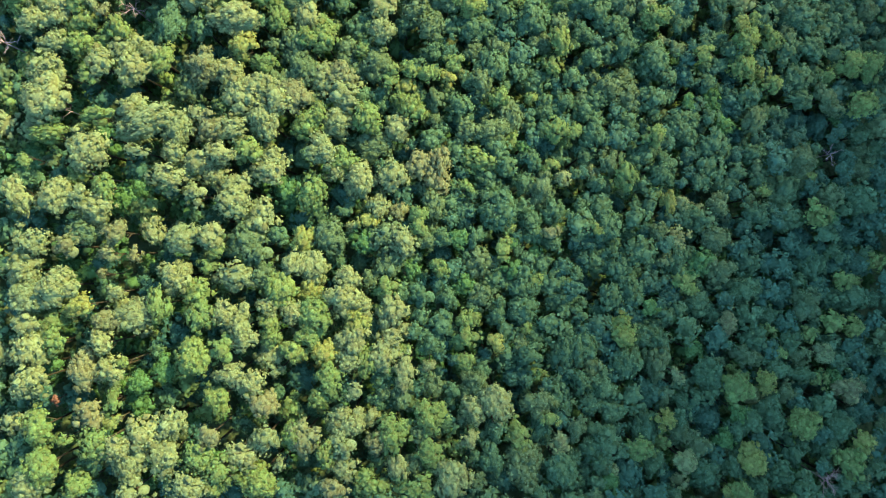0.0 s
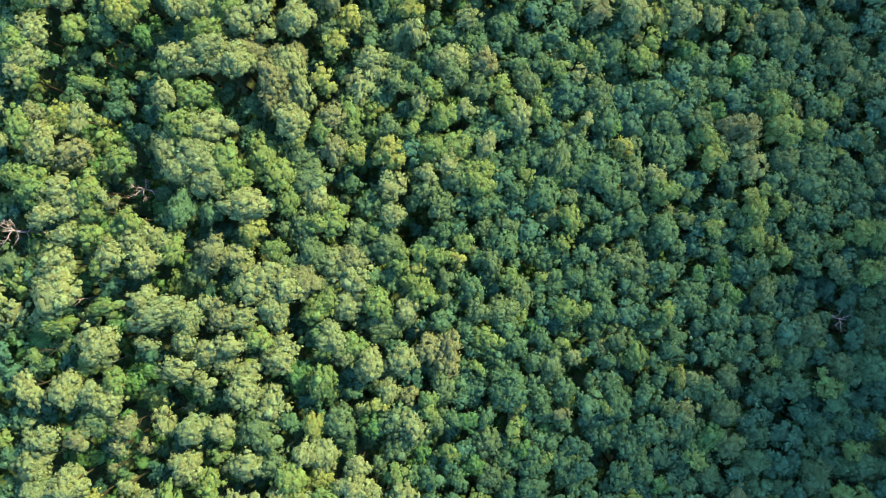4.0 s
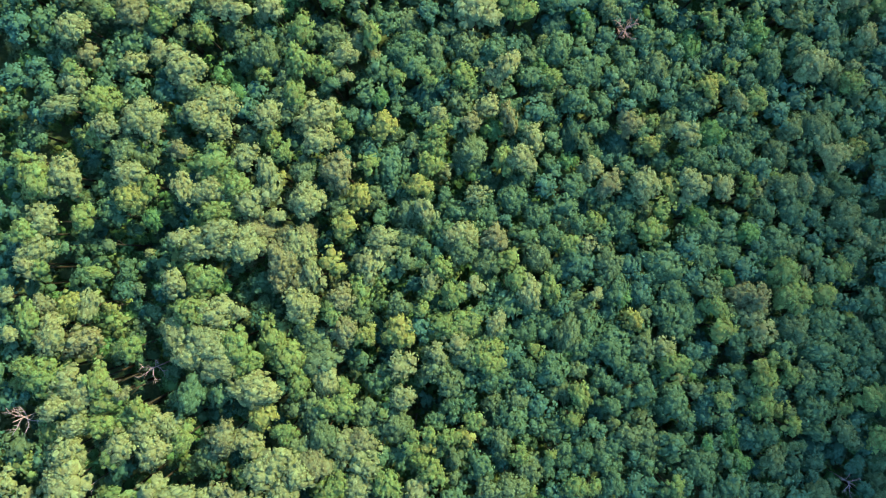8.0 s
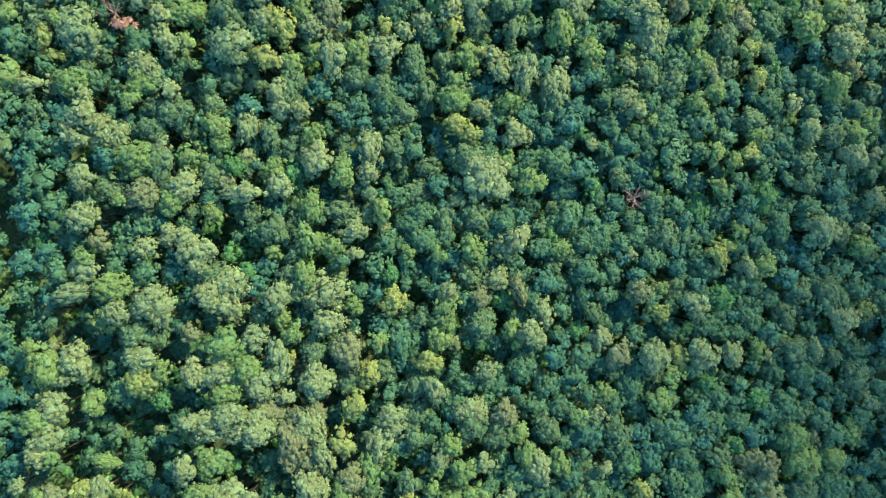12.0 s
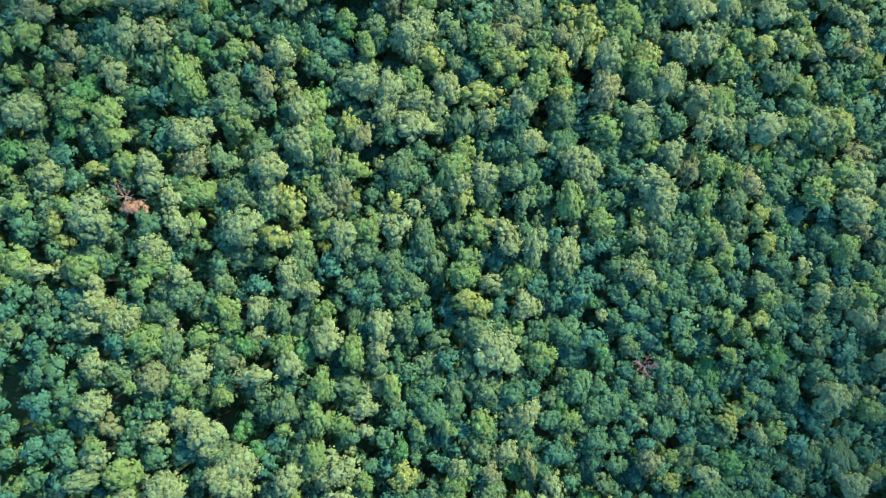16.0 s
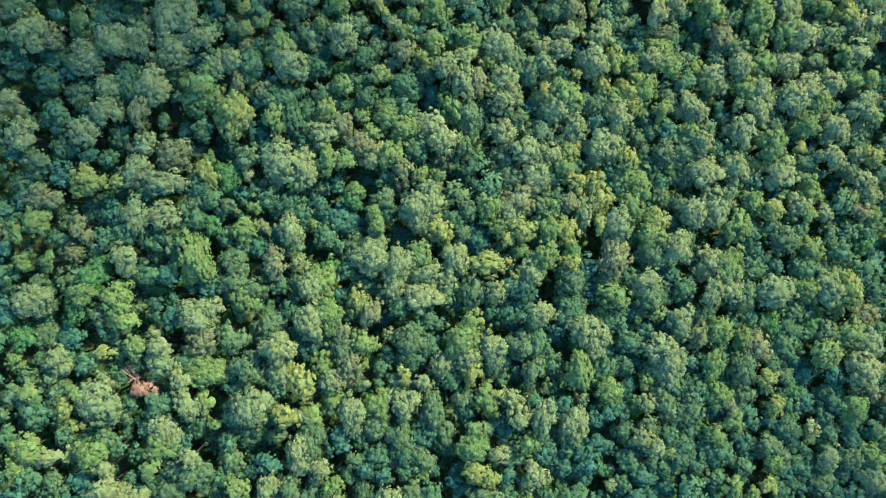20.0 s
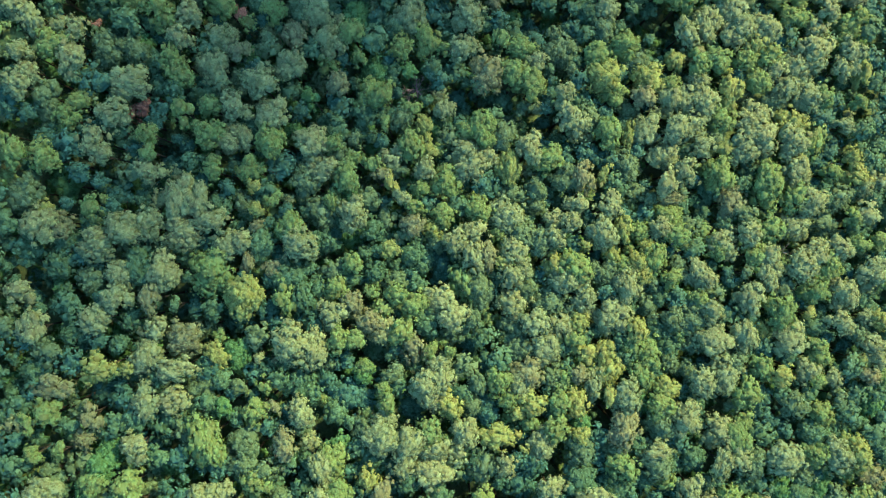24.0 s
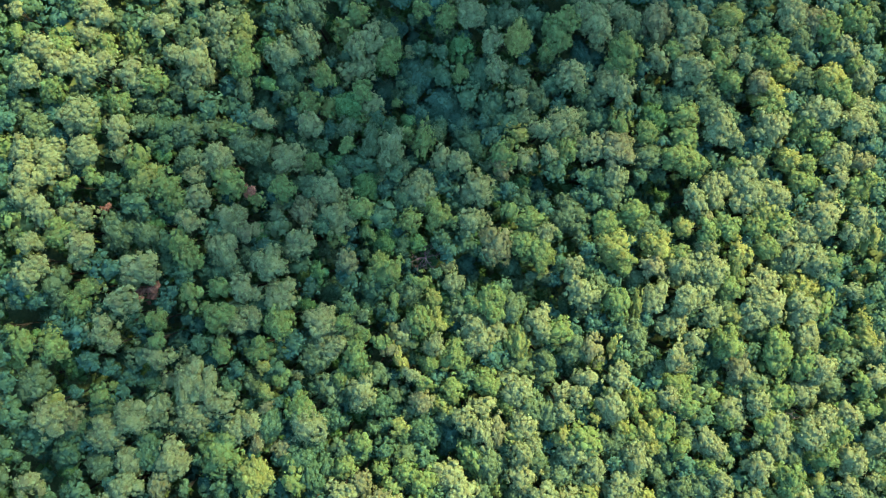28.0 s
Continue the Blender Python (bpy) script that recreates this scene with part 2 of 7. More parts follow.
def trunk_mesh(name, seed):
    """A trunk with limbs, ten metres to the tip."""
    rng = np.random.default_rng(seed)
    verts, faces = [], []
    lean = rng.normal(0, 0.25, 2)
    limb(verts, faces, [(0, 0, -0.3), (lean[0] * 0.3, lean[1] * 0.3, 3), (lean[0], lean[1], 6.5), (lean[0] * 1.6, lean[1] * 1.6, 9.6)], 0.26, 0.06, 7)
    for k in range(5):
        a, h = k * 1.3 + rng.random(), 6.6 + 0.45 * k
        r = rng.uniform(0.7, 1.1)
        limb(verts, faces, [(lean[0], lean[1], h), (lean[0] + r * 0.6 * math.cos(a), lean[1] + r * 0.6 * math.sin(a), h + 0.7),
                            (lean[0] + r * 1.2 * math.cos(a), lean[1] + r * 1.2 * math.sin(a), h + 1.6)], 0.11, 0.03, 4)
    me = bpy.data.meshes.new(name)
    me.from_pydata(verts, [], faces)
    me.materials.append(BARK)
    return me


CROWNS = {          # width, meshes
    "small": (2.8, [crown_mesh(2.8, 3.0, (1, 4, 3)[k % 3], 10 + k, 0.46, 0.24, 8, 0.1 + 0.12 * (k % 3)) for k in range(9)]),
    "middle": (4.6, [crown_mesh(4.6, 4.4, 5 + k % 5, 30 + k, 0.5, 0.25, 8, 0.08 + 0.14 * (k % 4)) for k in range(16)]),
    "large": (6.6, [crown_mesh(6.6, 5.6, 8 + k % 5, 50 + k, 0.56, 0.26, 9, 0.08 + 0.14 * (k % 3)) for k in range(9)]),
}
LESSER = [(3.6, crown_parts(3.6, 3.2, 1 + 3 * (k % 2), 90 + k, 0.54, 0.26, 8, 0.3, 0.4, (2, 4))) for k in range(6)]
TRUNKS = [trunk_mesh("trunk", 70 + k) for k in range(4)]
LOOKS = {
    "green": ("dull_green_tree", "broadleaf tree with a rounded dull green leafy crown", "dull green broadleaf trees"),
    "dark": ("blue_green_tree", "broadleaf tree with a dense dark blue-green crown", "blue-green broadleaf trees"),
    "bright": ("yellow_green_tree", "broadleaf tree with a light yellow-green crown", "yellow-green broadleaf trees"),
    "olive": ("dry_green_tree", "broadleaf tree with a dry olive-green crown", "olive broadleaf trees"),
    "tan": ("tan_tree", "broadleaf tree with pale tan early autumn leaves", "tan autumn trees"),
    "red": ("withered_tree", "tree with withered red-brown leaves", "red-brown withered trees"),
    "dry": ("dying_tree", "half-dead tree with dry salmon-brown leaves", "dying dry-leaved trees"),
    "pale": ("pale_green_tree", "broadleaf tree with a pale grey-green crown", "pale green broadleaf trees"),
    "yellow": ("yellow_tree", "broadleaf tree with a vivid yellow autumn-tinted crown", "yellow broadleaf trees"),
    "lush": ("lush_green_tree", "broadleaf tree with a lush bright green crown", "lush green broadleaf trees"),
}
STOREY = {          # how far under the canopy's height the tops stand, least and most
    "green": (0.2, 2.4), "dark": (1.9, 4.3), "bright": (-1.4, 0.6), "olive": (-0.2, 2.0), "tan": (-1.2, 0.8),
    "red": (0.2, 1.7), "dry": (0.0, 1.0), "pale": (-1.9, 0.4), "yellow": (-1.2, 0.6), "lush": (0.4, 2.8),
}
PLANTED = []        # x, y, width
SWELL = 1.17        # the leaf sprays of neighbouring crowns reach into one another
chance = random.Random(7)


def tree(look_name, x, y, wide, long, drop=0.0, low=False):
    """One tree: a trunk from the soil and a crown, wide by long, whose top stands drop metres under the canopy's height."""
    mean = math.sqrt(wide * long)
    size = "small" if mean < 3.2 else "middle" if mean < 5.4 else "large"
    base, meshes = CROWNS[size]
    soil = float(ground_height(x, y))
    mesh = meshes[chance.randrange(len(meshes))]
    depth = {"small": 3.2, "middle": 4.6, "large": 5.6}[size] * min(1.15, 0.35 + 0.65 * mean / base)
    top = float(canopy(x, y)) - drop
    foot = max(soil + 0.4, top - depth)
    kind_name, label, group = LOOKS[look_name]
    thing = new(("low_" if low else {"small": "small_", "middle": "", "large": "large_"}[size]) + kind_name)
    thing.location = (x, y, soil)
    label = ("low shaded " if low else {"small": "small ", "middle": "", "large": "large spreading "}[size]) + label
    tagged(thing, label, "tree", ("low " if low else {"small": "small ", "middle": "", "large": "large "}[size]) + group)
    trunk = new("trunk", TRUNKS[chance.randrange(4)])
    trunk.parent = thing
    trunk.scale = (min(1.3, 0.5 + mean / 12),) * 2 + ((foot - soil + depth * 0.7) / 9.6,)
    trunk.rotation_euler[2] = chance.uniform(0, 6.28)
    crown = new("crown", mesh)
    crown.parent = thing
    crown.location[2] = foot - soil
    quarter = chance.randrange(4)
    across = (wide, long) if quarter % 2 == 0 else (long, wide)
    crown.scale = (across[0] / base, across[1] / base, depth / {"small": 3.6, "middle": 5.0, "large": 5.9}[size])
    crown.rotation_euler = (chance.uniform(-0.1, 0.1), chance.uniform(-0.1, 0.1), quarter * math.pi / 2 + chance.uniform(-0.35, 0.35))
    crown.material_slots[0].link = "OBJECT"
    crown.material_slots[0].material = LEAF[look_name]
    PLANTED.append((x, y, mean))
    return thing


def open_stand(x, y):
    """1 where the tall trees stand apart over low growth, 0 where the canopy is closed."""
    return min(1.0, max(0.0, (-x - 8) / 15)) * min(1.0, max(0.0, (85 - y) / 25))


def stand(look_name, rows, low=False):
    """Trees of one look, each by its place and the two widths of its crown."""
    for x, y, wide, long in rows:
        least, most = STOREY[look_name]
        under = chance.uniform(4.4, 7.0) if low else chance.uniform(least, most) + max(0, 4.4 - math.sqrt(wide * long)) * 0.4
        x += (x + 0.054 * y) * (under - 1.2) * 0.01        # the lower a crown, the further out from the line of flight
        edge = min(math.hypot(x - gx, y - gy) - gr for gx, gy, gr in GAPS)
        if edge < -0.6:
            continue
        fit = SWELL * min(1.0, max(0.6, edge / (0.5 * SWELL * math.sqrt(wide * long))))
        tree(look_name, x, y, wide * fit, long * fit, under, low)


def part_of(name, verts, faces, material, parent):
    me = bpy.data.meshes.new(name)
    me.from_pydata(verts, [], faces)
    me.polygons.foreach_set("use_smooth", [True] * len(me.polygons))
    me.materials.append(material)
    ob = new(name, me)
    ob.parent = parent
    return ob


def boughs(thing, rng, foot, boughs_count, reach, rise, thick, material, twigs=4):
    """Bare limbs that fork into twigs, one mesh a limb."""
    for k in range(boughs_count):
        a = 2 * math.pi * k / boughs_count + rng.uniform(-0.5, 0.5)
        r = reach * rng.uniform(0.6, 1.1)
        lift = rise * rng.uniform(0.4, 1.1)
        start = Vector((0, 0, foot - rng.uniform(0, 1.6)))
        bent = a + rng.uniform(-0.5, 0.5)
        mid = start + Vector((r * 0.5 * math.cos(a), r * 0.5 * math.sin(a), lift * 0.6))
        end = mid + Vector((r * 0.55 * math.cos(bent), r * 0.55 * math.sin(bent), lift * 0.5))
        verts, faces = [], []
        limb(verts, faces, [start, (start + mid) / 2 + Vector((0, 0, 0.15)), mid, end], thick, thick * 0.3, 5)
        for j in range(twigs):
            f = rng.uniform(0.25, 1)
            at = start.lerp(mid, f) if j % 2 else mid.lerp(end, f)
            w = bent + rng.choice([-1, 1]) * rng.uniform(0.5, 1.2)
            n = reach * rng.uniform(0.22, 0.45)
            tip = at + Vector((n * math.cos(w), n * math.sin(w), n * rng.uniform(0.1, 0.7)))
            limb(verts, faces, [at, at.lerp(tip, 0.5) + Vector((0, 0, 0.08)), tip], thick * 0.45, thick * 0.16, 4)
        part_of("limb", verts, faces, material, thing)


def dead_tree(x, y, reach, drop, seed, material, label, count=6, thick=0.13, rise=1.6, twigs=4):
    """A standing tree without leaves; its top is drop metres under the canopy."""
    rng = np.random.default_rng(seed)
    soil = float(ground_height(x, y))
    high = float(canopy(x, y)) - drop - soil - rise
    thing = new("dead_tree")
    thing.location = (x, y, soil)
    tagged(thing, label, "dead tree", "bare dead trees")
    verts, faces = [], []
    lean = rng.uniform(-0.4, 0.4, 2)
    limb(verts, faces, [(lean[0], lean[1], -0.2), (lean[0] * 0.5, lean[1] * 0.5, high * 0.5), (0, 0, high), (rng.uniform(-0.3, 0.3), rng.uniform(-0.3, 0.3), high + rise)], thick * 1.9, thick * 0.5, 8)
    part_of("trunk", verts, faces, material, thing)
    boughs(thing, rng, high, count, reach, rise, thick, material, twigs)
    return thing


def fallen_tree(x, y, length, turn, lift, seed, material, label):
    """A trunk lying in the undergrowth with some broken limbs."""
    rng = np.random.default_rng(seed)
    thing = new("fallen_tree")
    thing.location = (x, y, float(ground_height(x, y)) + lift)
    thing.rotation_euler[2] = radians(turn)
    tagged(thing, label, "fallen tree", "fallen dead trees")
    verts, faces = [], []
    limb(verts, faces, [(-length / 2, 0, 0.1), (-length / 5, 0.15, 0.25), (length / 5, -0.1, 0.3), (length / 2, 0.2, 0.4)], 0.16, 0.06, 7)
    part_of("trunk", verts, faces, material, thing)
    for k in range(4):
        at = rng.uniform(-0.1, 0.45) * length
        side = rng.choice([-1, 1])
        verts, faces = [], []
        limb(verts, faces, [(at, 0, 0.3), (at + 0.5, side * 0.6, 0.6), (at + 0.9, side * rng.uniform(1.0, 1.7), 0.8)], 0.06, 0.02, 4)
        part_of("limb", verts, faces, material, thing)
    return thing


GAPS = []           # x, y, radius of openings where the canopy is broken


def gaps(rows):
    GAPS.extend(rows)


# the openings and the tall trees
gaps([(-53.6, 118.4, 1.9), (64.8, 16.0, 2.0), (-48.0, 37.4, 2.2), (-65.4, 30.8, 2.2), (-13.6, 193.5, 2.4), (26.8, 91.9, 1.4), (60.9, -36.9, 1.4)])
gaps([(23.6, 204.7, 1.7), (27.1, 204.7, 2.1), (30.4, 205.2, 1.8), (27.6, 202.0, 1.6), (6.5, 188.0, 1.6), (11.0, 195.3, 1.3), (-61.0, 73.6, 1.7), (-60.5, 70.6, 1.5), (-54.8, 56.8, 1.9), (-51.2, 56.2, 1.8)])
gaps([
    (-46.8, -3.3, 1.7), (21.3, 9.8, 1.8), (-5.8, 32.3, 1.6), (43.1, 38.3, 1.6), (56.6, 24.7, 1.6), (-45.7, -15.2, 1.4), (11.6, 24.9, 1.4), (41.1, 35.3, 1.4),
    (66.3, 1.5, 1.4), (37.8, -17.4, 1.3), (-40.3, 5.4, 1.1), (-56.2, -26.7, 1.1), (-32.8, -25.1, 1.1), (-10.8, -21.8, 1.1), (1.4, -19.0, 1.1), (39.5, 9.5, 1.0),
    (64.7, 32.4, 1.0), (7.8, 1.9, 0.9), (19.7, -0.8, 0.9), (33.6, 5.2, 0.9), (-61.1, 71.4, 1.7), (-0.9, 66.2, 1.7), (-13.2, 39.8, 1.6), (-53.7, 88.6, 1.5),
    (-8.3, 76.0, 1.4), (-18.5, 79.6, 1.4), (35.1, 60.2, 1.4), (46.7, 97.1, 1.4), (47.2, 61.8, 1.4), (-48.6, 47.9, 1.2),
])
gaps([
    (-38.1, 86.0, 1.2), (-48.8, 57.9, 1.1), (61.8, 56.4, 1.3), (-57.8, 97.7, 1.0), (-4.0, 95.8, 1.1), (17.8, 100.2, 1.1), (-47.6, 38.4, 1.0), (66.4, 48.5, 1.2),
    (55.5, 92.9, 1.1), (-58.6, 62.8, 1.0), (14.7, 71.6, 1.0), (-55.1, 105.7, 0.9), (9.4, 131.5, 1.5), (36.7, 140.7, 1.5), (-48.3, 159.5, 1.2), (-70.3, 162.9, 1.0),
    (-59.4, 154.2, 1.1), (56.0, 142.3, 1.2), (16.7, 113.2, 1.1), (-36.4, 150.1, 1.0), (40.6, 163.5, 1.1), (-68.3, 139.1, 1.0), (-48.0, 132.1, 1.0), (-34.0, 131.1, 1.0),
    (-66.4, 135.6, 1.0), (32.6, 135.3, 1.1), (-37.9, 172.2, 0.9), (59.3, 151.2, 1.0), (-6.2, 127.6, 0.9), (16.9, 140.5, 1.0),
])
gaps([
    (-18.9, 118.5, 0.9), (64.5, 139.5, 0.9), (-74.3, 184.7, 1.8), (25.9, 224.0, 1.9), (-14.4, 231.8, 1.7), (25.1, 205.0, 1.7), (29.4, 204.0, 1.7), (-64.7, 175.7, 1.4),
    (-21.3, 182.9, 1.4), (67.5, 232.7, 1.4), (65.2, 193.6, 1.4), (-51.4, 217.1, 1.2), (4.7, 226.4, 1.3), (-64.9, 203.1, 1.2), (-39.7, 200.5, 1.2), (10.5, 205.9, 1.3),
    (-18.7, 217.5, 1.2), (-52.5, 183.4, 1.1), (-4.3, 189.5, 1.2), (7.4, 187.4, 1.2), (-74.6, 229.7, 1.0), (-11.2, 229.9, 1.1), (43.7, 232.0, 1.1), (-24.2, 196.0, 1.0),
    (-2.1, 200.9, 1.1), (27.6, 201.0, 1.1), (58.8, 196.1, 1.1), (-60.2, 178.9, 1.0), (-52.2, 234.1, 0.9), (5.2, 212.1, 1.0),
])
gaps([
    (37.6, 211.5, 1.0), (-65.7, 192.0, 0.9), (-17.1, 185.4, 0.9), (60.1, 183.0, 1.0), (-44.9, 176.0, 0.9), (-61.2, 233.4, 0.8), (-57.7, 210.3, 0.8), (-36.1, 214.2, 0.8),
    (-71.4, 195.1, 0.8), (60.6, 190.0, 0.9), (-49.9, 179.7, 0.8),
])
# looks follow crown colour and also how brightly each crown was lit
stand("green", [
    (-50.4, -30.4, 3.2, 3.2), (-24.4, -21.7, 2.1, 2.1), (-9.8, -23.2, 4.0, 3.7), (7.3, -31.8, 3.3, 4.2), (8.1, -27.3, 3.4, 4.2), (15.0, -27.9, 3.4, 4.2),
    (17.6, -23.0, 4.3, 4.8), (17.9, -33.7, 4.9, 6.4), (21.6, -20.6, 2.7, 3.9), (21.7, -34.7, 2.4, 2.4), (22.8, -24.0, 3.4, 3.4), (24.5, -29.8, 5.6, 5.6),
    (24.7, -21.5, 4.3, 5.0), (26.3, -24.9, 4.1, 4.1), (31.6, -28.4, 4.3, 5.7), (32.7, -33.8, 3.9, 4.3), (37.1, -23.9, 2.8, 2.8), (39.9, -23.6, 2.4, 2.4),
    (41.2, -35.4, 4.8, 5.0), (45.8, -34.4, 2.8, 4.3), (46.6, -28.9, 3.5, 4.9), (49.0, -27.3, 3.5, 4.4), (49.9, -37.5, 3.1, 3.1), (52.4, -25.7, 5.1, 5.1),
    (53.7, -35.6, 4.2, 4.2),
])
stand("green", [
    (55.8, -32.7, 3.5, 5.1), (57.9, -20.6, 5.2, 3.2), (62.2, -32.1, 4.3, 5.0), (64.4, -28.7, 4.3, 5.0), (64.8, -37.9, 4.3, 4.3), (67.2, -38.0, 2.9, 2.9),
    (-10.7, -11.3, 2.5, 2.5), (-3.2, -7.2, 4.6, 4.2), (-1.9, -14.3, 4.0, 4.2), (-0.3, -11.4, 4.1, 4.1), (0.6, -7.7, 3.4, 3.4), (8.3, -10.2, 3.4, 3.4),
    (8.3, -5.1, 3.4, 3.4), (11.8, -6.0, 4.8, 4.3), (12.6, -9.5, 4.1, 4.1), (12.7, -3.9, 2.6, 2.6), (13.4, -16.2, 4.1, 4.1), (14.3, -13.7, 3.4, 3.4),
    (15.3, -2.6, 3.5, 3.5), (17.0, -5.2, 3.9, 4.3), (18.6, -15.9, 4.3, 5.7), (18.7, -8.6, 3.9, 4.8), (21.2, -15.5, 3.4, 4.3), (21.3, -10.5, 3.1, 3.1),
    (22.6, -15.9, 2.8, 3.6),
])
stand("green", [
    (24.2, -1.7, 4.4, 4.4), (26.3, -7.4, 3.1, 4.4), (28.2, -3.1, 3.9, 4.9), (29.2, -17.8, 4.3, 5.0), (29.9, -6.6, 3.9, 4.8), (31.5, -13.9, 4.2, 3.9),
    (34.2, -14.8, 3.1, 3.1), (35.7, -10.5, 2.6, 2.6), (37.8, -1.8, 3.5, 5.1), (40.4, -8.8, 5.1, 4.9), (42.3, -19.8, 4.4, 5.1), (43.6, -10.6, 3.5, 3.5),
    (45.3, -15.5, 1.9, 1.9), (48.4, -6.7, 5.2, 4.3), (49.6, -2.2, 4.3, 4.5), (50.0, -14.7, 3.6, 3.6), (52.6, -10.8, 4.5, 3.6), (56.3, -15.3, 3.2, 4.5),
    (60.3, -12.7, 2.7, 2.7), (61.3, -2.7, 4.0, 5.3), (63.6, -7.8, 3.6, 3.6), (64.5, -18.1, 4.3, 4.5), (67.6, -8.3, 5.3, 4.6), (69.7, -16.5, 3.7, 3.7),
    (71.6, -8.3, 2.8, 2.8),
])
stand("green", [
    (-24.8, 2.1, 3.3, 3.3), (-15.0, 6.0, 2.5, 2.5), (-8.0, 12.7, 2.2, 2.2), (-1.9, 16.9, 4.3, 3.9), (-0.3, 2.1, 3.4, 3.4), (1.4, 9.5, 2.4, 2.4),
    (4.9, 1.8, 3.6, 5.0), (7.1, 10.8, 4.1, 4.3), (8.5, 15.3, 3.9, 3.9), (8.8, 6.1, 5.4, 5.4), (12.7, 10.3, 3.5, 3.5), (13.3, 19.8, 2.3, 2.3),
    (13.6, 13.9, 3.5, 3.5), (13.6, 4.4, 3.0, 3.0), (14.5, 2.2, 2.9, 2.9), (17.6, 6.0, 3.5, 3.5), (22.3, 15.0, 4.0, 4.0), (24.4, 18.2, 4.4, 5.3),
    (24.8, 10.5, 4.4, 5.1), (26.1, 3.5, 4.4, 5.1), (31.6, 10.2, 2.7, 2.7), (31.6, 15.0, 4.9, 4.0), (33.0, 7.1, 4.4, 4.4), (35.4, 12.0, 4.0, 4.0),
    (36.2, 13.7, 4.5, 4.5),
])
stand("green", [
    (39.2, 19.9, 5.8, 5.8), (39.4, 5.8, 3.6, 3.6), (41.4, 10.8, 3.2, 4.5), (44.4, 16.8, 4.1, 5.0), (45.7, 10.8, 3.6, 3.6), (51.1, 15.9, 3.3, 3.3),
    (51.3, 5.4, 4.3, 4.3), (51.5, 11.8, 2.9, 2.9), (56.3, 10.0, 6.9, 6.0), (57.2, 5.5, 4.4, 4.4), (70.0, 19.6, 3.7, 3.7), (70.5, 8.4, 5.1, 5.2),
    (-41.4, 33.8, 3.7, 5.8), (-36.7, 33.7, 3.2, 5.0), (-27.8, 34.7, 2.2, 2.2), (-13.2, 34.9, 3.9, 4.3), (-13.0, 23.6, 3.4, 3.4), (-9.8, 23.6, 3.4, 3.9),
    (-6.0, 35.6, 3.9, 3.9), (-4.2, 28.6, 2.6, 2.6), (-3.6, 24.2, 3.3, 3.3), (-1.5, 31.1, 2.9, 2.9), (3.1, 21.8, 4.3, 4.3), (4.0, 26.2, 2.6, 2.6),
    (4.9, 35.5, 5.7, 5.2),
])
stand("green", [
    (8.4, 28.5, 4.2, 4.8), (10.2, 37.0, 3.5, 3.5), (14.0, 36.7, 5.3, 5.3), (15.0, 26.9, 4.8, 4.4), (16.3, 22.5, 4.0, 4.0), (18.6, 39.4, 2.8, 2.8),
    (19.5, 23.5, 3.1, 3.1), (22.4, 22.2, 4.0, 4.0), (22.5, 34.8, 3.1, 3.1), (24.1, 30.6, 3.1, 3.1), (24.5, 24.0, 3.5, 3.5), (25.1, 38.1, 4.5, 4.5),
    (27.6, 36.3, 3.4, 3.4), (29.2, 36.3, 2.3, 2.3), (29.4, 20.6, 4.0, 3.6), (29.8, 33.1, 4.1, 4.5), (34.7, 31.1, 5.4, 6.3), (42.7, 27.7, 4.1, 4.1),
    (45.3, 34.8, 3.6, 3.6), (45.7, 30.9, 2.7, 2.7), (47.1, 33.0, 2.7, 2.7), (51.0, 25.2, 3.7, 4.6), (59.5, 28.8, 4.6, 4.6), (59.9, 25.1, 5.1, 3.7),
    (60.4, 38.7, 6.1, 5.6),
])
stand("green", [
    (62.2, 34.0, 4.2, 3.9), (66.1, 33.2, 4.3, 4.3), (68.6, 27.3, 2.8, 2.8), (69.6, 37.3, 3.8, 3.8), (69.9, 33.4, 2.8, 2.8), (-60.3, 56.2, 2.6, 2.6),
    (-6.2, 55.7, 2.8, 2.8), (-2.7, 58.2, 4.2, 4.4), (2.1, 45.5, 4.2, 4.2), (4.8, 49.8, 3.5, 4.0), (6.5, 42.0, 2.5, 2.5), (9.6, 42.3, 4.9, 5.1),
    (9.7, 57.7, 5.0, 3.7), (14.1, 43.1, 5.5, 6.4), (14.3, 57.6, 4.0, 4.0), (18.8, 59.8, 2.9, 2.9), (19.1, 40.3, 2.8, 2.8), (20.0, 43.3, 4.0, 5.2),
    (23.0, 58.4, 3.2, 3.2), (23.7, 40.2, 6.8, 5.9), (24.7, 49.0, 3.6, 4.5), (27.1, 57.0, 3.6, 3.6), (33.2, 53.8, 6.5, 6.0), (33.5, 45.2, 4.3, 4.5),
    (35.0, 48.8, 5.3, 5.3),
])
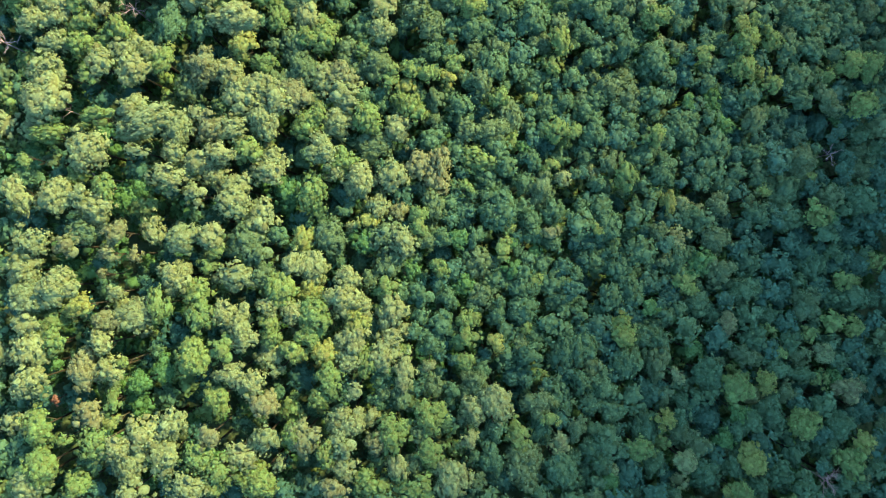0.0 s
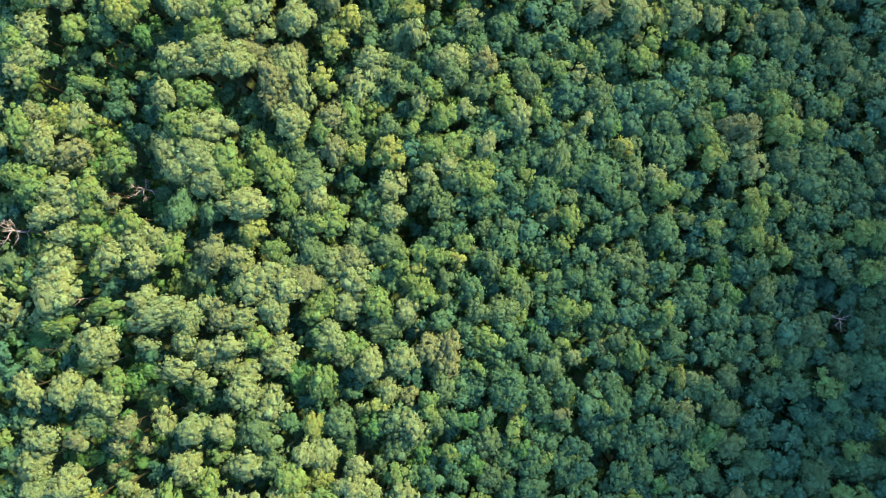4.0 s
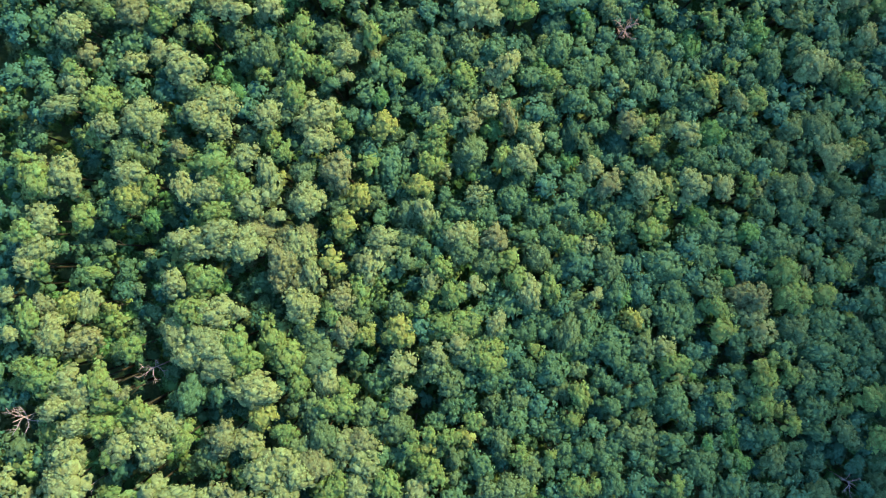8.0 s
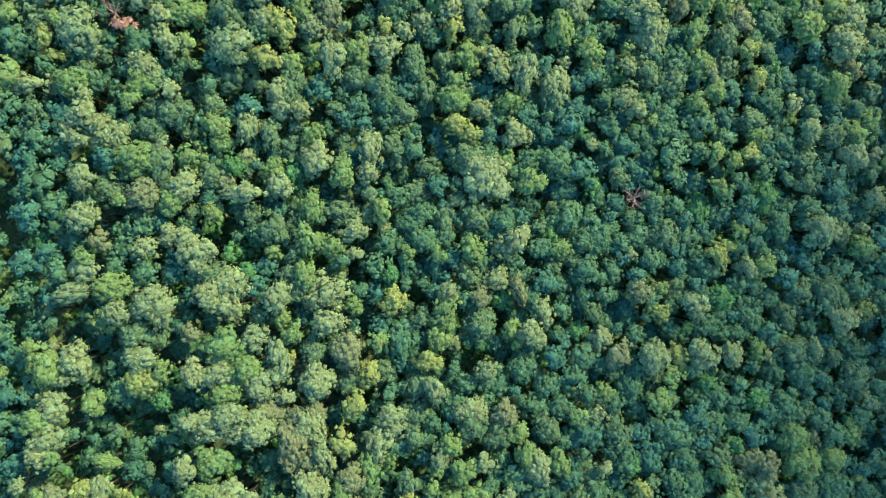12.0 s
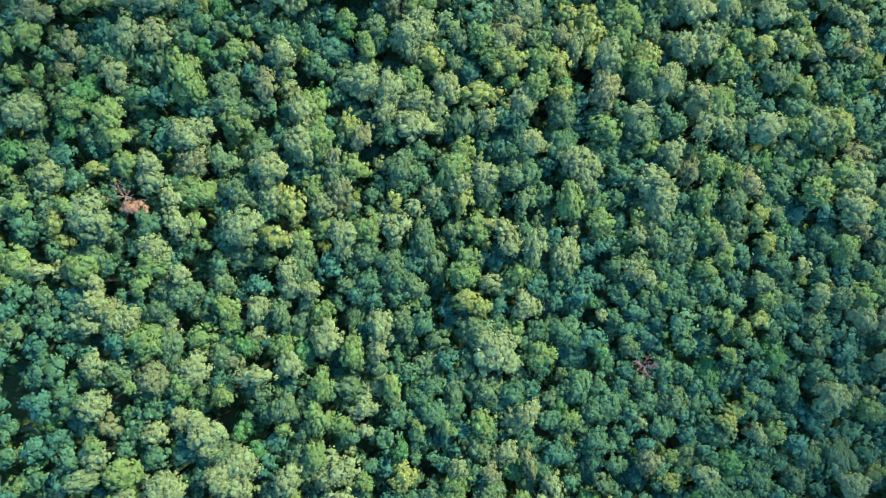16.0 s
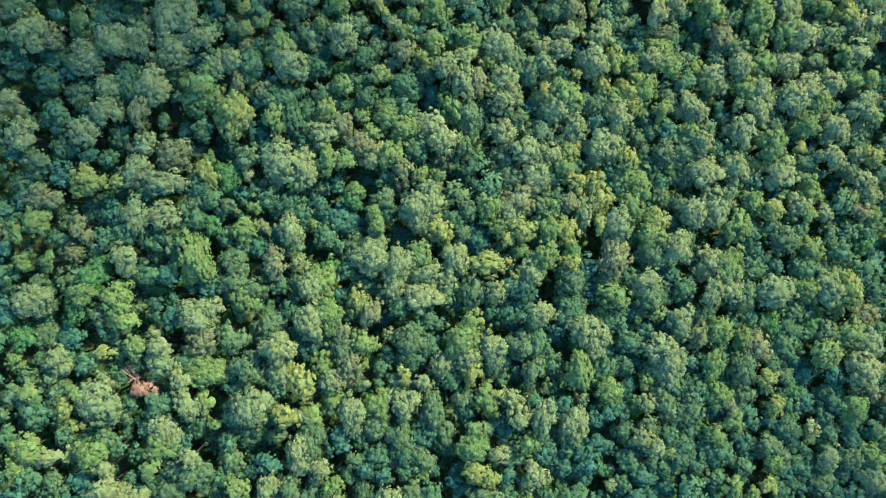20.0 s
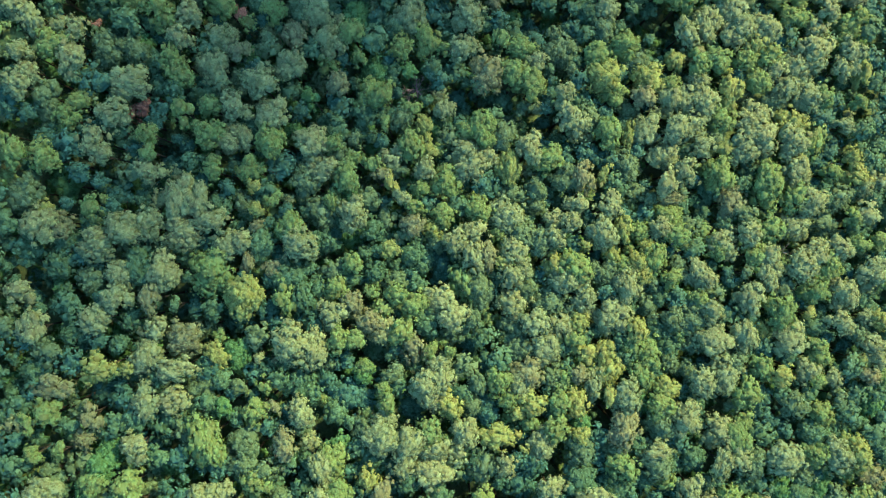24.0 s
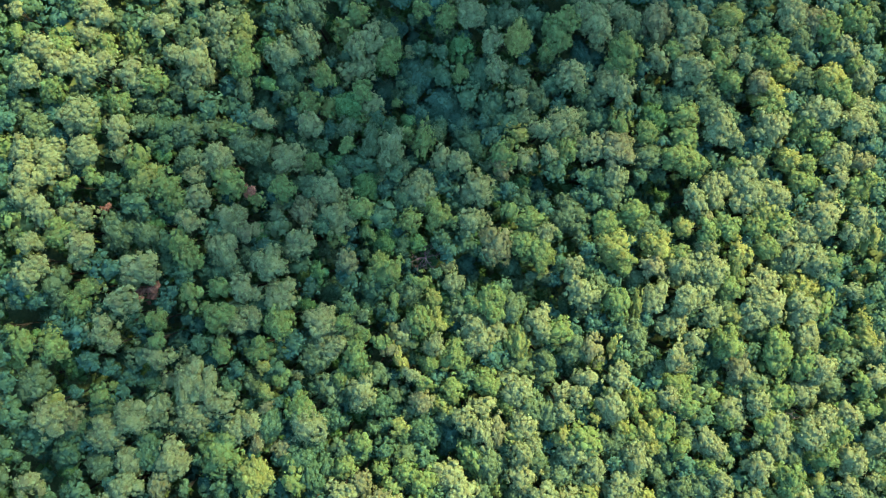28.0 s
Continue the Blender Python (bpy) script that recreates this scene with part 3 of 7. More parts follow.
stand("green", [
    (35.4, 42.5, 4.3, 4.3), (37.3, 44.7, 4.4, 5.3), (40.3, 54.1, 4.1, 5.0), (40.4, 58.6, 5.3, 5.3), (44.2, 54.9, 3.7, 3.7), (52.6, 56.6, 5.1, 5.1),
    (61.4, 43.5, 5.4, 6.2), (62.8, 58.3, 5.5, 5.5), (66.8, 54.5, 3.8, 3.8), (67.0, 42.3, 3.8, 4.0), (68.4, 40.1, 3.8, 3.8), (-52.8, 61.4, 4.0, 4.0),
    (-17.5, 77.0, 2.8, 2.8), (-13.1, 60.5, 2.4, 2.4), (-11.0, 68.8, 5.9, 7.3), (-10.6, 78.0, 2.1, 2.1), (-3.1, 64.4, 3.5, 3.5), (-0.5, 62.2, 4.8, 4.4),
    (4.4, 61.2, 4.2, 4.4), (8.0, 64.3, 4.3, 5.2), (8.5, 79.0, 2.3, 2.3), (9.3, 67.4, 3.6, 3.6), (9.8, 75.4, 3.6, 4.5), (12.0, 61.6, 5.2, 5.9),
    (14.4, 77.7, 3.2, 3.2),
])
stand("green", [
    (18.0, 66.0, 4.0, 3.8), (19.0, 79.6, 4.1, 4.5), (21.7, 76.0, 3.3, 3.3), (23.2, 79.6, 3.3, 3.3), (25.8, 60.6, 4.3, 5.2), (27.2, 64.2, 3.6, 3.6),
    (32.9, 70.5, 2.9, 2.9), (38.7, 71.0, 5.0, 5.3), (44.0, 69.6, 3.0, 3.0), (46.8, 64.1, 4.4, 5.2), (47.0, 72.4, 5.7, 6.1), (50.0, 75.2, 3.4, 3.4),
    (51.2, 62.7, 3.7, 4.6), (55.7, 62.2, 5.4, 6.2), (57.4, 70.6, 4.2, 3.9), (65.0, 66.3, 3.8, 3.8), (69.7, 63.9, 3.0, 3.0), (-59.3, 84.4, 3.3, 3.3),
    (-20.5, 81.8, 4.2, 4.2), (-10.6, 81.5, 2.3, 2.3), (-9.7, 87.2, 4.9, 4.9), (-8.0, 89.5, 5.1, 4.4), (-7.5, 85.0, 4.2, 4.2), (-4.5, 85.4, 3.5, 3.5),
    (4.9, 87.5, 5.2, 5.2),
])
stand("green", [
    (9.0, 97.9, 3.6, 3.6), (10.3, 83.1, 2.7, 2.7), (11.7, 83.5, 2.7, 2.7), (14.0, 97.2, 5.2, 5.2), (15.8, 88.6, 4.5, 5.2), (18.1, 84.5, 4.1, 3.8),
    (20.9, 85.0, 4.3, 5.3), (20.9, 92.3, 3.6, 4.5), (26.5, 88.3, 3.6, 3.8), (27.9, 85.1, 4.9, 5.0), (29.8, 81.5, 3.7, 4.6), (30.3, 91.2, 5.3, 5.0),
    (36.0, 85.3, 4.4, 4.6), (37.6, 99.7, 4.4, 4.4), (38.3, 80.7, 5.3, 5.3), (49.1, 82.7, 3.4, 3.4), (52.2, 87.4, 4.7, 6.6), (53.8, 95.0, 3.8, 3.8),
    (58.3, 89.5, 5.9, 5.2), (67.6, 90.2, 4.3, 4.4), (69.3, 96.5, 3.8, 3.8), (-68.5, 114.8, 3.7, 4.7), (-67.7, 112.4, 2.6, 2.6), (-64.7, 100.4, 2.6, 2.6),
    (-56.8, 108.6, 3.0, 3.0),
])
stand("green", [
    (-51.4, 115.0, 3.4, 4.2), (-22.7, 102.6, 3.1, 3.1), (-18.0, 105.7, 3.9, 3.9), (-13.3, 106.3, 4.8, 5.1), (-7.6, 107.0, 3.2, 3.2), (3.8, 105.4, 4.9, 4.5),
    (13.6, 107.8, 4.3, 4.5), (18.8, 118.8, 4.1, 5.3), (22.4, 108.1, 4.1, 4.1), (22.4, 103.8, 4.1, 4.1), (29.5, 101.8, 3.7, 3.7), (30.0, 107.8, 3.5, 3.5),
    (31.1, 115.8, 4.4, 4.4), (31.4, 103.2, 3.7, 3.7), (32.4, 105.5, 3.7, 3.7), (33.4, 108.0, 3.7, 3.9), (34.7, 102.9, 4.2, 4.2), (34.9, 114.9, 4.4, 4.4),
    (36.2, 105.7, 3.0, 3.0), (36.4, 119.4, 3.7, 3.7), (39.1, 104.4, 4.2, 4.6), (50.5, 108.2, 4.2, 4.2), (51.9, 105.8, 3.4, 4.7), (53.4, 101.2, 4.5, 4.7),
    (57.5, 109.4, 4.3, 4.7),
])
stand("green", [
    (58.5, 106.6, 3.4, 3.4), (59.8, 113.4, 5.5, 6.3), (67.3, 107.5, 4.3, 4.0), (-47.5, 121.7, 2.7, 2.7), (-44.4, 135.2, 3.4, 3.4), (-30.3, 132.6, 3.5, 4.4),
    (-20.0, 133.0, 4.8, 4.4), (-14.8, 129.5, 3.5, 3.5), (-12.5, 121.1, 4.3, 3.7), (-9.9, 122.8, 3.6, 3.7), (-4.1, 132.5, 3.6, 3.6), (7.7, 123.5, 4.3, 5.2),
    (13.7, 127.9, 5.3, 6.0), (19.8, 127.0, 5.1, 4.6), (23.5, 123.3, 4.4, 3.9), (23.6, 128.3, 4.4, 4.6), (32.7, 132.0, 3.7, 4.6), (49.8, 122.0, 5.3, 5.3),
    (52.8, 123.9, 3.8, 3.8), (54.5, 135.2, 5.5, 5.5), (66.8, 131.4, 3.8, 3.8), (-70.0, 148.4, 3.9, 3.9), (-64.5, 153.5, 3.3, 3.3), (-56.6, 155.9, 4.2, 4.9),
    (-56.0, 141.1, 4.0, 4.9),
])
stand("green", [
    (-50.3, 158.3, 3.1, 4.3), (-45.7, 142.9, 2.7, 2.7), (-43.7, 146.4, 3.4, 3.4), (-32.1, 145.7, 4.2, 4.2), (-31.8, 159.3, 3.5, 5.1), (-30.0, 144.0, 3.1, 3.1),
    (-26.5, 140.5, 4.2, 4.0), (-16.6, 144.6, 2.8, 2.8), (-12.2, 154.5, 4.3, 4.5), (8.2, 140.2, 2.9, 2.9), (26.7, 152.9, 3.7, 3.7), (29.0, 150.1, 4.5, 4.5),
    (44.5, 141.3, 3.8, 4.7), (54.7, 153.3, 3.8, 3.8), (55.3, 155.7, 3.1, 3.1), (-71.1, 164.8, 2.3, 2.3), (-67.0, 164.7, 4.5, 4.8), (-66.4, 168.1, 3.7, 4.2),
    (-62.3, 171.0, 4.0, 3.5), (-55.9, 164.0, 4.1, 6.4), (-55.5, 174.6, 3.1, 3.1), (-48.8, 166.5, 4.1, 4.1), (-44.2, 173.4, 3.5, 4.3), (-38.2, 167.5, 5.1, 5.8),
    (-33.9, 162.4, 5.1, 5.1),
])
stand("green", [
    (-29.7, 167.8, 3.2, 3.2), (-29.2, 160.7, 3.5, 3.5), (-27.6, 167.5, 3.5, 3.5), (-24.5, 161.8, 5.0, 3.7), (-21.5, 165.9, 2.8, 2.8), (-20.6, 169.6, 3.6, 3.6),
    (-20.1, 163.3, 3.2, 3.2), (-14.0, 165.7, 5.0, 4.5), (-12.6, 164.0, 2.9, 2.9), (35.1, 172.9, 3.0, 3.0), (36.2, 177.6, 4.5, 4.7), (65.9, 175.9, 3.9, 3.9),
    (-65.5, 192.9, 4.7, 4.2), (-58.5, 184.8, 4.8, 4.2), (-46.5, 191.5, 4.9, 4.3), (-40.2, 186.2, 3.9, 3.9), (-22.1, 188.7, 4.3, 4.3), (-3.1, 194.1, 3.7, 3.7),
    (-61.6, 205.2, 4.1, 3.6), (-58.8, 218.8, 3.5, 3.5), (-55.1, 214.5, 4.9, 5.0), (-54.0, 217.6, 5.7, 5.7), (-24.4, 209.0, 4.9, 3.8), (-21.4, 216.4, 3.3, 3.3),
    (-16.9, 203.1, 4.1, 5.3),
])
stand("green", [
    (-6.3, 212.5, 5.4, 5.4), (-2.5, 219.2, 5.4, 5.4), (-2.1, 204.2, 3.0, 3.0), (0.3, 216.4, 4.5, 4.5), (13.0, 207.2, 4.2, 4.2), (14.9, 207.2, 3.7, 3.7),
    (15.5, 217.1, 4.5, 4.5), (48.3, 211.4, 3.1, 3.1), (-35.6, 222.9, 4.3, 5.2), (-33.4, 223.9, 2.9, 2.9), (-4.4, 224.8, 4.5, 5.4), (-2.5, 234.4, 4.5, 5.4),
    (12.7, 221.4, 3.0, 3.0), (29.6, 220.8, 5.3, 5.5), (58.5, 228.7, 4.7, 4.7),
])
stand("green", [
    (-20.3, -32.7, 3.3, 3.3), (-12.3, -1.6, 4.1, 4.1), (-34.5, 4.7, 3.4, 3.4), (-26.0, 5.9, 3.1, 3.1), (-17.6, 17.8, 3.5, 3.5), (39.4, 1.8, 2.7, 2.7),
    (-62.8, 50.5, 3.8, 3.8), (-50.7, 52.6, 4.1, 4.9), (-31.0, 47.0, 3.5, 3.5), (31.1, 43.8, 3.0, 3.0), (-64.3, 73.8, 4.0, 4.0), (-55.3, 68.8, 2.7, 2.7),
    (-52.3, 78.2, 4.1, 4.1), (-44.6, 74.8, 3.5, 3.6), (-44.4, 61.0, 4.1, 4.1), (-43.7, 67.9, 4.7, 4.7), (-16.1, 73.2, 3.6, 4.5), (5.1, 66.4, 4.1, 4.1),
    (-66.3, 83.4, 2.5, 2.5), (-15.7, 84.0, 4.0, 4.0), (-11.3, 95.0, 3.6, 3.6), (35.0, 80.9, 3.8, 3.8), (35.6, 89.4, 3.0, 3.0), (-55.2, 110.4, 2.7, 2.7),
    (-42.6, 108.2, 4.9, 4.4),
], low=True)
stand("green", [
    (-37.0, 106.6, 3.3, 3.3), (-7.2, 104.6, 3.6, 3.6), (10.9, 115.7, 2.6, 2.6), (36.0, 117.6, 2.3, 2.3), (-63.6, 124.6, 4.1, 4.1), (-56.3, 132.6, 3.4, 3.4),
    (-52.3, 132.6, 3.5, 3.5), (11.4, 123.1, 3.0, 3.0), (34.2, 136.2, 3.0, 3.0), (50.4, 136.2, 5.4, 5.6), (-72.3, 145.3, 2.7, 2.7), (-68.5, 150.4, 3.8, 3.8),
    (-19.5, 150.2, 4.1, 4.1), (41.5, 156.9, 3.9, 3.9), (65.8, 159.9, 4.4, 4.4), (-60.2, 174.7, 2.8, 2.8), (-31.2, 174.2, 2.9, 2.9), (10.2, 174.9, 3.8, 3.8),
    (34.2, 174.7, 3.9, 3.9), (64.4, 170.8, 3.2, 3.2), (68.2, 173.4, 4.0, 4.0), (-69.1, 184.7, 4.6, 4.6), (-54.4, 189.7, 2.8, 3.2), (-28.2, 187.7, 4.4, 4.4),
    (-6.2, 189.4, 4.5, 5.4),
], low=True)
stand("green", [
    (0.4, 192.2, 3.8, 4.3), (9.9, 185.5, 3.0, 3.0), (31.2, 196.5, 3.1, 3.1), (-59.1, 201.1, 3.5, 3.5), (-47.9, 219.4, 5.1, 4.5), (-39.9, 207.7, 4.4, 4.4),
    (-39.2, 219.7, 4.4, 4.4), (-37.4, 217.0, 4.1, 4.1), (-30.7, 214.4, 3.3, 3.3), (-45.4, 221.8, 2.9, 2.9), (-39.5, 233.7, 3.7, 3.7), (-21.7, 234.6, 3.8, 3.8),
    (6.5, 235.7, 3.5, 3.5), (47.2, 232.8, 4.0, 4.0),
], low=True)
stand("dark", [
    (8.9, -35.5, 4.8, 4.8), (28.7, -34.9, 4.3, 4.9), (32.6, -22.5, 5.0, 5.0), (34.4, -36.4, 2.7, 2.7), (41.5, -27.4, 5.1, 5.6), (69.0, -27.2, 4.3, 4.3),
    (70.2, -22.8, 3.6, 5.3), (-0.3, -0.9, 3.4, 3.4), (6.5, -16.5, 2.2, 2.2), (11.6, -19.9, 4.7, 4.1), (22.0, -1.7, 3.1, 3.1), (32.7, -5.3, 4.4, 4.8),
    (36.2, -7.9, 3.3, 3.3), (55.7, -7.2, 4.3, 4.3), (55.8, -3.6, 3.6, 3.6), (58.9, -0.9, 4.0, 4.0), (68.0, -19.1, 4.4, 4.4), (68.4, -2.8, 5.3, 4.6),
    (3.1, 5.9, 3.9, 4.3), (15.8, 16.3, 3.5, 3.5), (20.6, 1.3, 3.9, 3.9), (31.9, 20.0, 2.7, 2.7), (39.7, 15.2, 3.4, 3.4), (45.5, 4.5, 3.6, 3.6),
    (47.8, 15.5, 3.3, 3.3),
])
stand("dark", [
    (47.9, 19.0, 3.2, 3.2), (58.5, 1.8, 3.6, 3.6), (58.5, 18.8, 3.7, 3.7), (62.4, 12.0, 3.7, 3.7), (66.2, 17.1, 2.8, 2.8), (68.1, 1.9, 6.7, 6.1),
    (72.1, 0.9, 2.8, 2.8), (0.8, 30.9, 3.1, 3.1), (20.5, 37.4, 3.1, 3.1), (21.8, 29.2, 3.5, 3.5), (26.8, 28.2, 2.7, 2.7), (31.3, 38.3, 3.6, 3.6),
    (37.0, 26.0, 2.3, 2.3), (39.1, 28.8, 3.2, 3.2), (45.8, 38.5, 4.6, 4.6), (47.5, 24.2, 5.3, 5.0), (47.5, 29.5, 3.5, 3.5), (53.4, 30.0, 2.6, 2.6),
    (54.6, 20.3, 3.7, 3.7), (55.7, 39.4, 3.0, 3.0), (58.6, 21.7, 4.4, 4.4), (62.7, 21.2, 3.3, 5.6), (65.8, 37.0, 2.8, 2.8), (68.5, 22.5, 4.5, 4.5),
    (70.9, 28.3, 3.2, 3.2),
])
stand("dark", [
    (73.2, 38.0, 3.3, 3.3), (17.9, 53.6, 6.4, 5.9), (19.7, 52.6, 3.6, 4.5), (23.3, 45.5, 4.3, 4.5), (28.9, 48.9, 4.1, 5.6), (44.7, 56.7, 2.9, 2.9),
    (50.0, 48.9, 3.0, 3.0), (50.5, 51.1, 5.2, 3.9), (67.8, 52.6, 3.0, 3.0), (18.0, 75.0, 3.8, 5.9), (25.0, 73.3, 6.0, 6.5), (29.6, 69.6, 3.6, 3.6),
    (67.7, 70.6, 3.8, 3.8), (-18.5, 98.0, 3.5, 3.5), (-5.8, 81.1, 4.0, 5.1), (-4.5, 99.4, 2.7, 2.7), (14.9, 93.1, 5.6, 5.2), (21.5, 97.8, 2.5, 2.5),
    (28.0, 96.2, 5.3, 5.7), (37.1, 94.6, 4.6, 4.6), (41.8, 89.1, 5.4, 5.1), (47.2, 84.5, 4.2, 3.9), (61.0, 99.0, 3.4, 3.4), (64.0, 93.4, 5.5, 6.8),
    (70.7, 86.9, 2.9, 2.9),
])
stand("dark", [
    (-8.6, 117.5, 2.1, 2.1), (-4.1, 111.6, 3.2, 3.2), (11.3, 102.6, 4.9, 5.6), (23.0, 115.5, 3.7, 4.6), (24.3, 105.3, 3.7, 3.7), (25.2, 100.8, 5.3, 3.8),
    (42.5, 105.5, 3.7, 5.4), (53.7, 112.6, 4.5, 4.5), (53.7, 117.7, 5.5, 5.5), (63.2, 109.2, 4.6, 4.8), (71.0, 103.3, 2.7, 2.7), (3.5, 128.0, 6.0, 6.9),
    (24.5, 120.1, 3.7, 3.7), (29.7, 126.0, 4.4, 4.6), (-24.8, 143.6, 5.1, 5.1), (-21.8, 142.7, 4.0, 4.4), (-14.3, 140.6, 4.0, 4.1), (-2.3, 140.2, 4.3, 5.2),
    (-9.5, 163.6, 5.2, 5.6), (-6.3, 178.6, 5.1, 5.3), (-11.0, 219.5, 6.6, 6.8), (-7.2, 215.8, 5.4, 5.4), (41.4, 216.1, 4.3, 4.8), (-15.1, 225.0, 5.7, 6.8),
    (9.8, 226.1, 5.3, 4.3),
])
stand("dark", [
    (13.2, 229.1, 3.8, 5.5), (15.2, 228.7, 4.6, 5.3),
])
stand("dark", [
    (12.3, -24.3, 4.2, 4.2), (62.2, -26.2, 3.3, 3.3), (22.0, -5.3, 3.6, 3.6), (43.5, -17.2, 2.7, 2.7), (-6.1, 15.0, 3.5, 3.5), (27.3, 7.7, 3.4, 3.4),
    (52.0, 1.9, 4.4, 4.4), (3.9, 34.1, 3.4, 3.4), (31.9, 27.6, 2.8, 2.8), (-53.2, 57.8, 4.1, 4.1), (62.8, 51.4, 4.6, 4.6), (70.1, 47.8, 4.7, 4.7),
    (19.9, 62.3, 3.7, 3.7), (70.8, 76.5, 3.9, 3.9), (-66.8, 91.5, 4.6, 4.6), (-66.1, 95.7, 3.4, 3.4), (-23.2, 93.2, 3.2, 3.2), (9.8, 90.8, 3.7, 3.7),
    (47.0, 90.1, 3.8, 3.8), (19.3, 108.9, 4.2, 4.2), (-66.3, 126.8, 3.4, 3.4), (-54.3, 135.2, 4.1, 4.1), (-16.7, 127.1, 4.3, 4.3), (25.4, 137.1, 3.0, 3.0),
    (-60.0, 144.7, 3.9, 3.9),
], low=True)
stand("dark", [
    (-47.2, 157.2, 4.2, 4.2), (-41.3, 155.2, 4.3, 4.3), (-4.9, 150.9, 3.7, 3.7), (-51.0, 180.0, 4.0, 4.0), (-6.7, 192.2, 3.7, 3.7), (-34.8, 215.7, 3.7, 3.7),
    (5.3, 204.5, 4.6, 4.6), (-73.0, 230.6, 4.2, 4.2), (-20.3, 222.2, 5.2, 5.2), (-18.5, 232.8, 4.5, 4.5),
], low=True)
stand("bright", [
    (-58.1, -25.1, 6.6, 7.5), (-57.5, -30.6, 4.5, 5.2), (-53.9, -27.2, 2.4, 2.4), (-52.5, -33.4, 3.5, 3.3), (-50.1, -27.7, 4.0, 4.0), (-47.7, -21.9, 2.6, 2.6),
    (-35.6, -29.7, 4.4, 4.4), (-33.9, -33.8, 4.0, 4.0), (-33.5, -21.9, 4.1, 4.7), (-32.8, -31.4, 4.4, 4.4), (-27.3, -33.9, 5.5, 4.7), (-22.3, -27.3, 3.3, 3.8),
    (-18.4, -22.2, 3.3, 3.3), (-17.4, -30.3, 2.9, 4.1), (-10.9, -34.8, 4.8, 3.7), (-7.7, -27.3, 4.6, 5.3), (-4.0, -35.0, 4.8, 3.3), (-1.9, -24.6, 4.6, 4.7),
    (-1.9, -29.9, 4.6, 4.2), (11.5, -28.2, 4.2, 4.9), (16.3, -25.5, 2.2, 2.2), (30.6, -30.9, 4.1, 3.4), (46.6, -37.8, 3.5, 3.5), (46.9, -22.0, 5.1, 5.1),
    (58.5, -28.1, 4.5, 4.9),
])
stand("bright", [
    (66.0, -34.5, 4.0, 5.2), (-56.8, -9.9, 3.8, 3.8), (-56.3, -13.1, 3.2, 3.7), (-46.3, -16.1, 2.6, 2.6), (-42.0, -8.0, 2.8, 5.4), (-37.2, -15.8, 4.7, 5.4),
    (-36.6, -6.5, 3.3, 3.3), (-36.2, -9.7, 3.3, 4.6), (-34.8, -2.5, 2.3, 2.3), (-32.9, -14.7, 4.5, 4.7), (-25.9, -11.1, 3.3, 3.3), (-25.4, -12.8, 3.0, 3.0),
    (-24.4, -5.9, 4.8, 5.5), (-22.5, -14.8, 3.3, 4.1), (-20.5, -12.8, 3.3, 3.3), (-19.4, -10.0, 5.0, 4.8), (-17.2, -19.0, 4.1, 4.8), (-11.5, -17.1, 3.3, 4.7),
    (-8.7, -5.8, 3.8, 3.8), (-0.7, -2.9, 2.7, 3.4), (3.5, -16.9, 2.2, 2.2), (3.6, -13.5, 4.2, 4.2), (3.6, -11.0, 3.4, 3.6), (9.3, -0.1, 2.8, 2.8),
    (28.4, -13.9, 3.5, 3.5),
])
stand("bright", [
    (28.4, -12.2, 3.5, 3.5), (54.2, -17.0, 2.3, 2.3), (67.8, -12.9, 3.3, 3.3), (-60.5, 12.9, 2.4, 2.4), (-58.0, 17.0, 4.4, 2.8), (-53.7, 10.6, 2.8, 2.8),
    (-51.3, 19.2, 5.7, 3.3), (-50.2, 9.0, 2.6, 3.4), (-33.6, 0.1, 2.6, 2.6), (-29.6, 14.7, 4.2, 4.2), (-21.0, 18.8, 3.8, 3.8), (-20.1, 8.5, 3.4, 4.2),
    (-15.6, 13.6, 4.2, 4.2), (-11.9, 19.7, 3.8, 4.3), (-3.7, 5.5, 2.6, 2.6), (-3.7, 3.5, 2.6, 2.6), (3.6, 9.6, 2.4, 2.4), (5.7, 13.5, 5.2, 3.5),
    (17.1, 13.2, 2.3, 2.3), (18.1, 18.5, 3.5, 3.5), (20.8, 18.4, 2.6, 2.6), (24.2, 3.1, 1.9, 1.9), (29.4, 11.6, 2.8, 4.4), (34.1, 17.9, 3.6, 4.1),
    (-64.5, 39.0, 3.2, 3.2),
])
stand("bright", [
    (-61.9, 37.4, 6.1, 6.1), (-54.7, 36.9, 4.1, 4.7), (-54.2, 30.1, 3.3, 3.3), (-53.5, 33.6, 4.5, 4.1), (-52.6, 25.4, 2.4, 2.4), (-52.1, 29.7, 2.6, 2.6),
    (-50.2, 31.1, 3.3, 3.3), (-48.5, 32.6, 3.3, 4.1), (-42.2, 27.8, 2.9, 4.1), (-33.4, 38.5, 5.6, 4.9), (-33.3, 21.4, 2.9, 2.9), (-27.3, 27.9, 3.0, 3.0),
    (-26.9, 39.1, 4.1, 4.9), (-25.3, 35.3, 2.7, 4.2), (-21.2, 32.0, 3.4, 3.4), (-19.2, 20.4, 3.0, 3.0), (-18.5, 32.1, 3.8, 3.8), (-17.9, 34.3, 3.0, 3.0),
    (-12.2, 31.0, 2.6, 2.6), (-8.3, 25.7, 2.2, 2.2), (-7.7, 27.2, 2.2, 2.2), (-6.8, 23.5, 2.9, 2.9), (-5.3, 21.9, 2.9, 2.9), (-5.1, 27.2, 2.4, 2.4),
    (-3.8, 20.7, 2.6, 2.6),
])
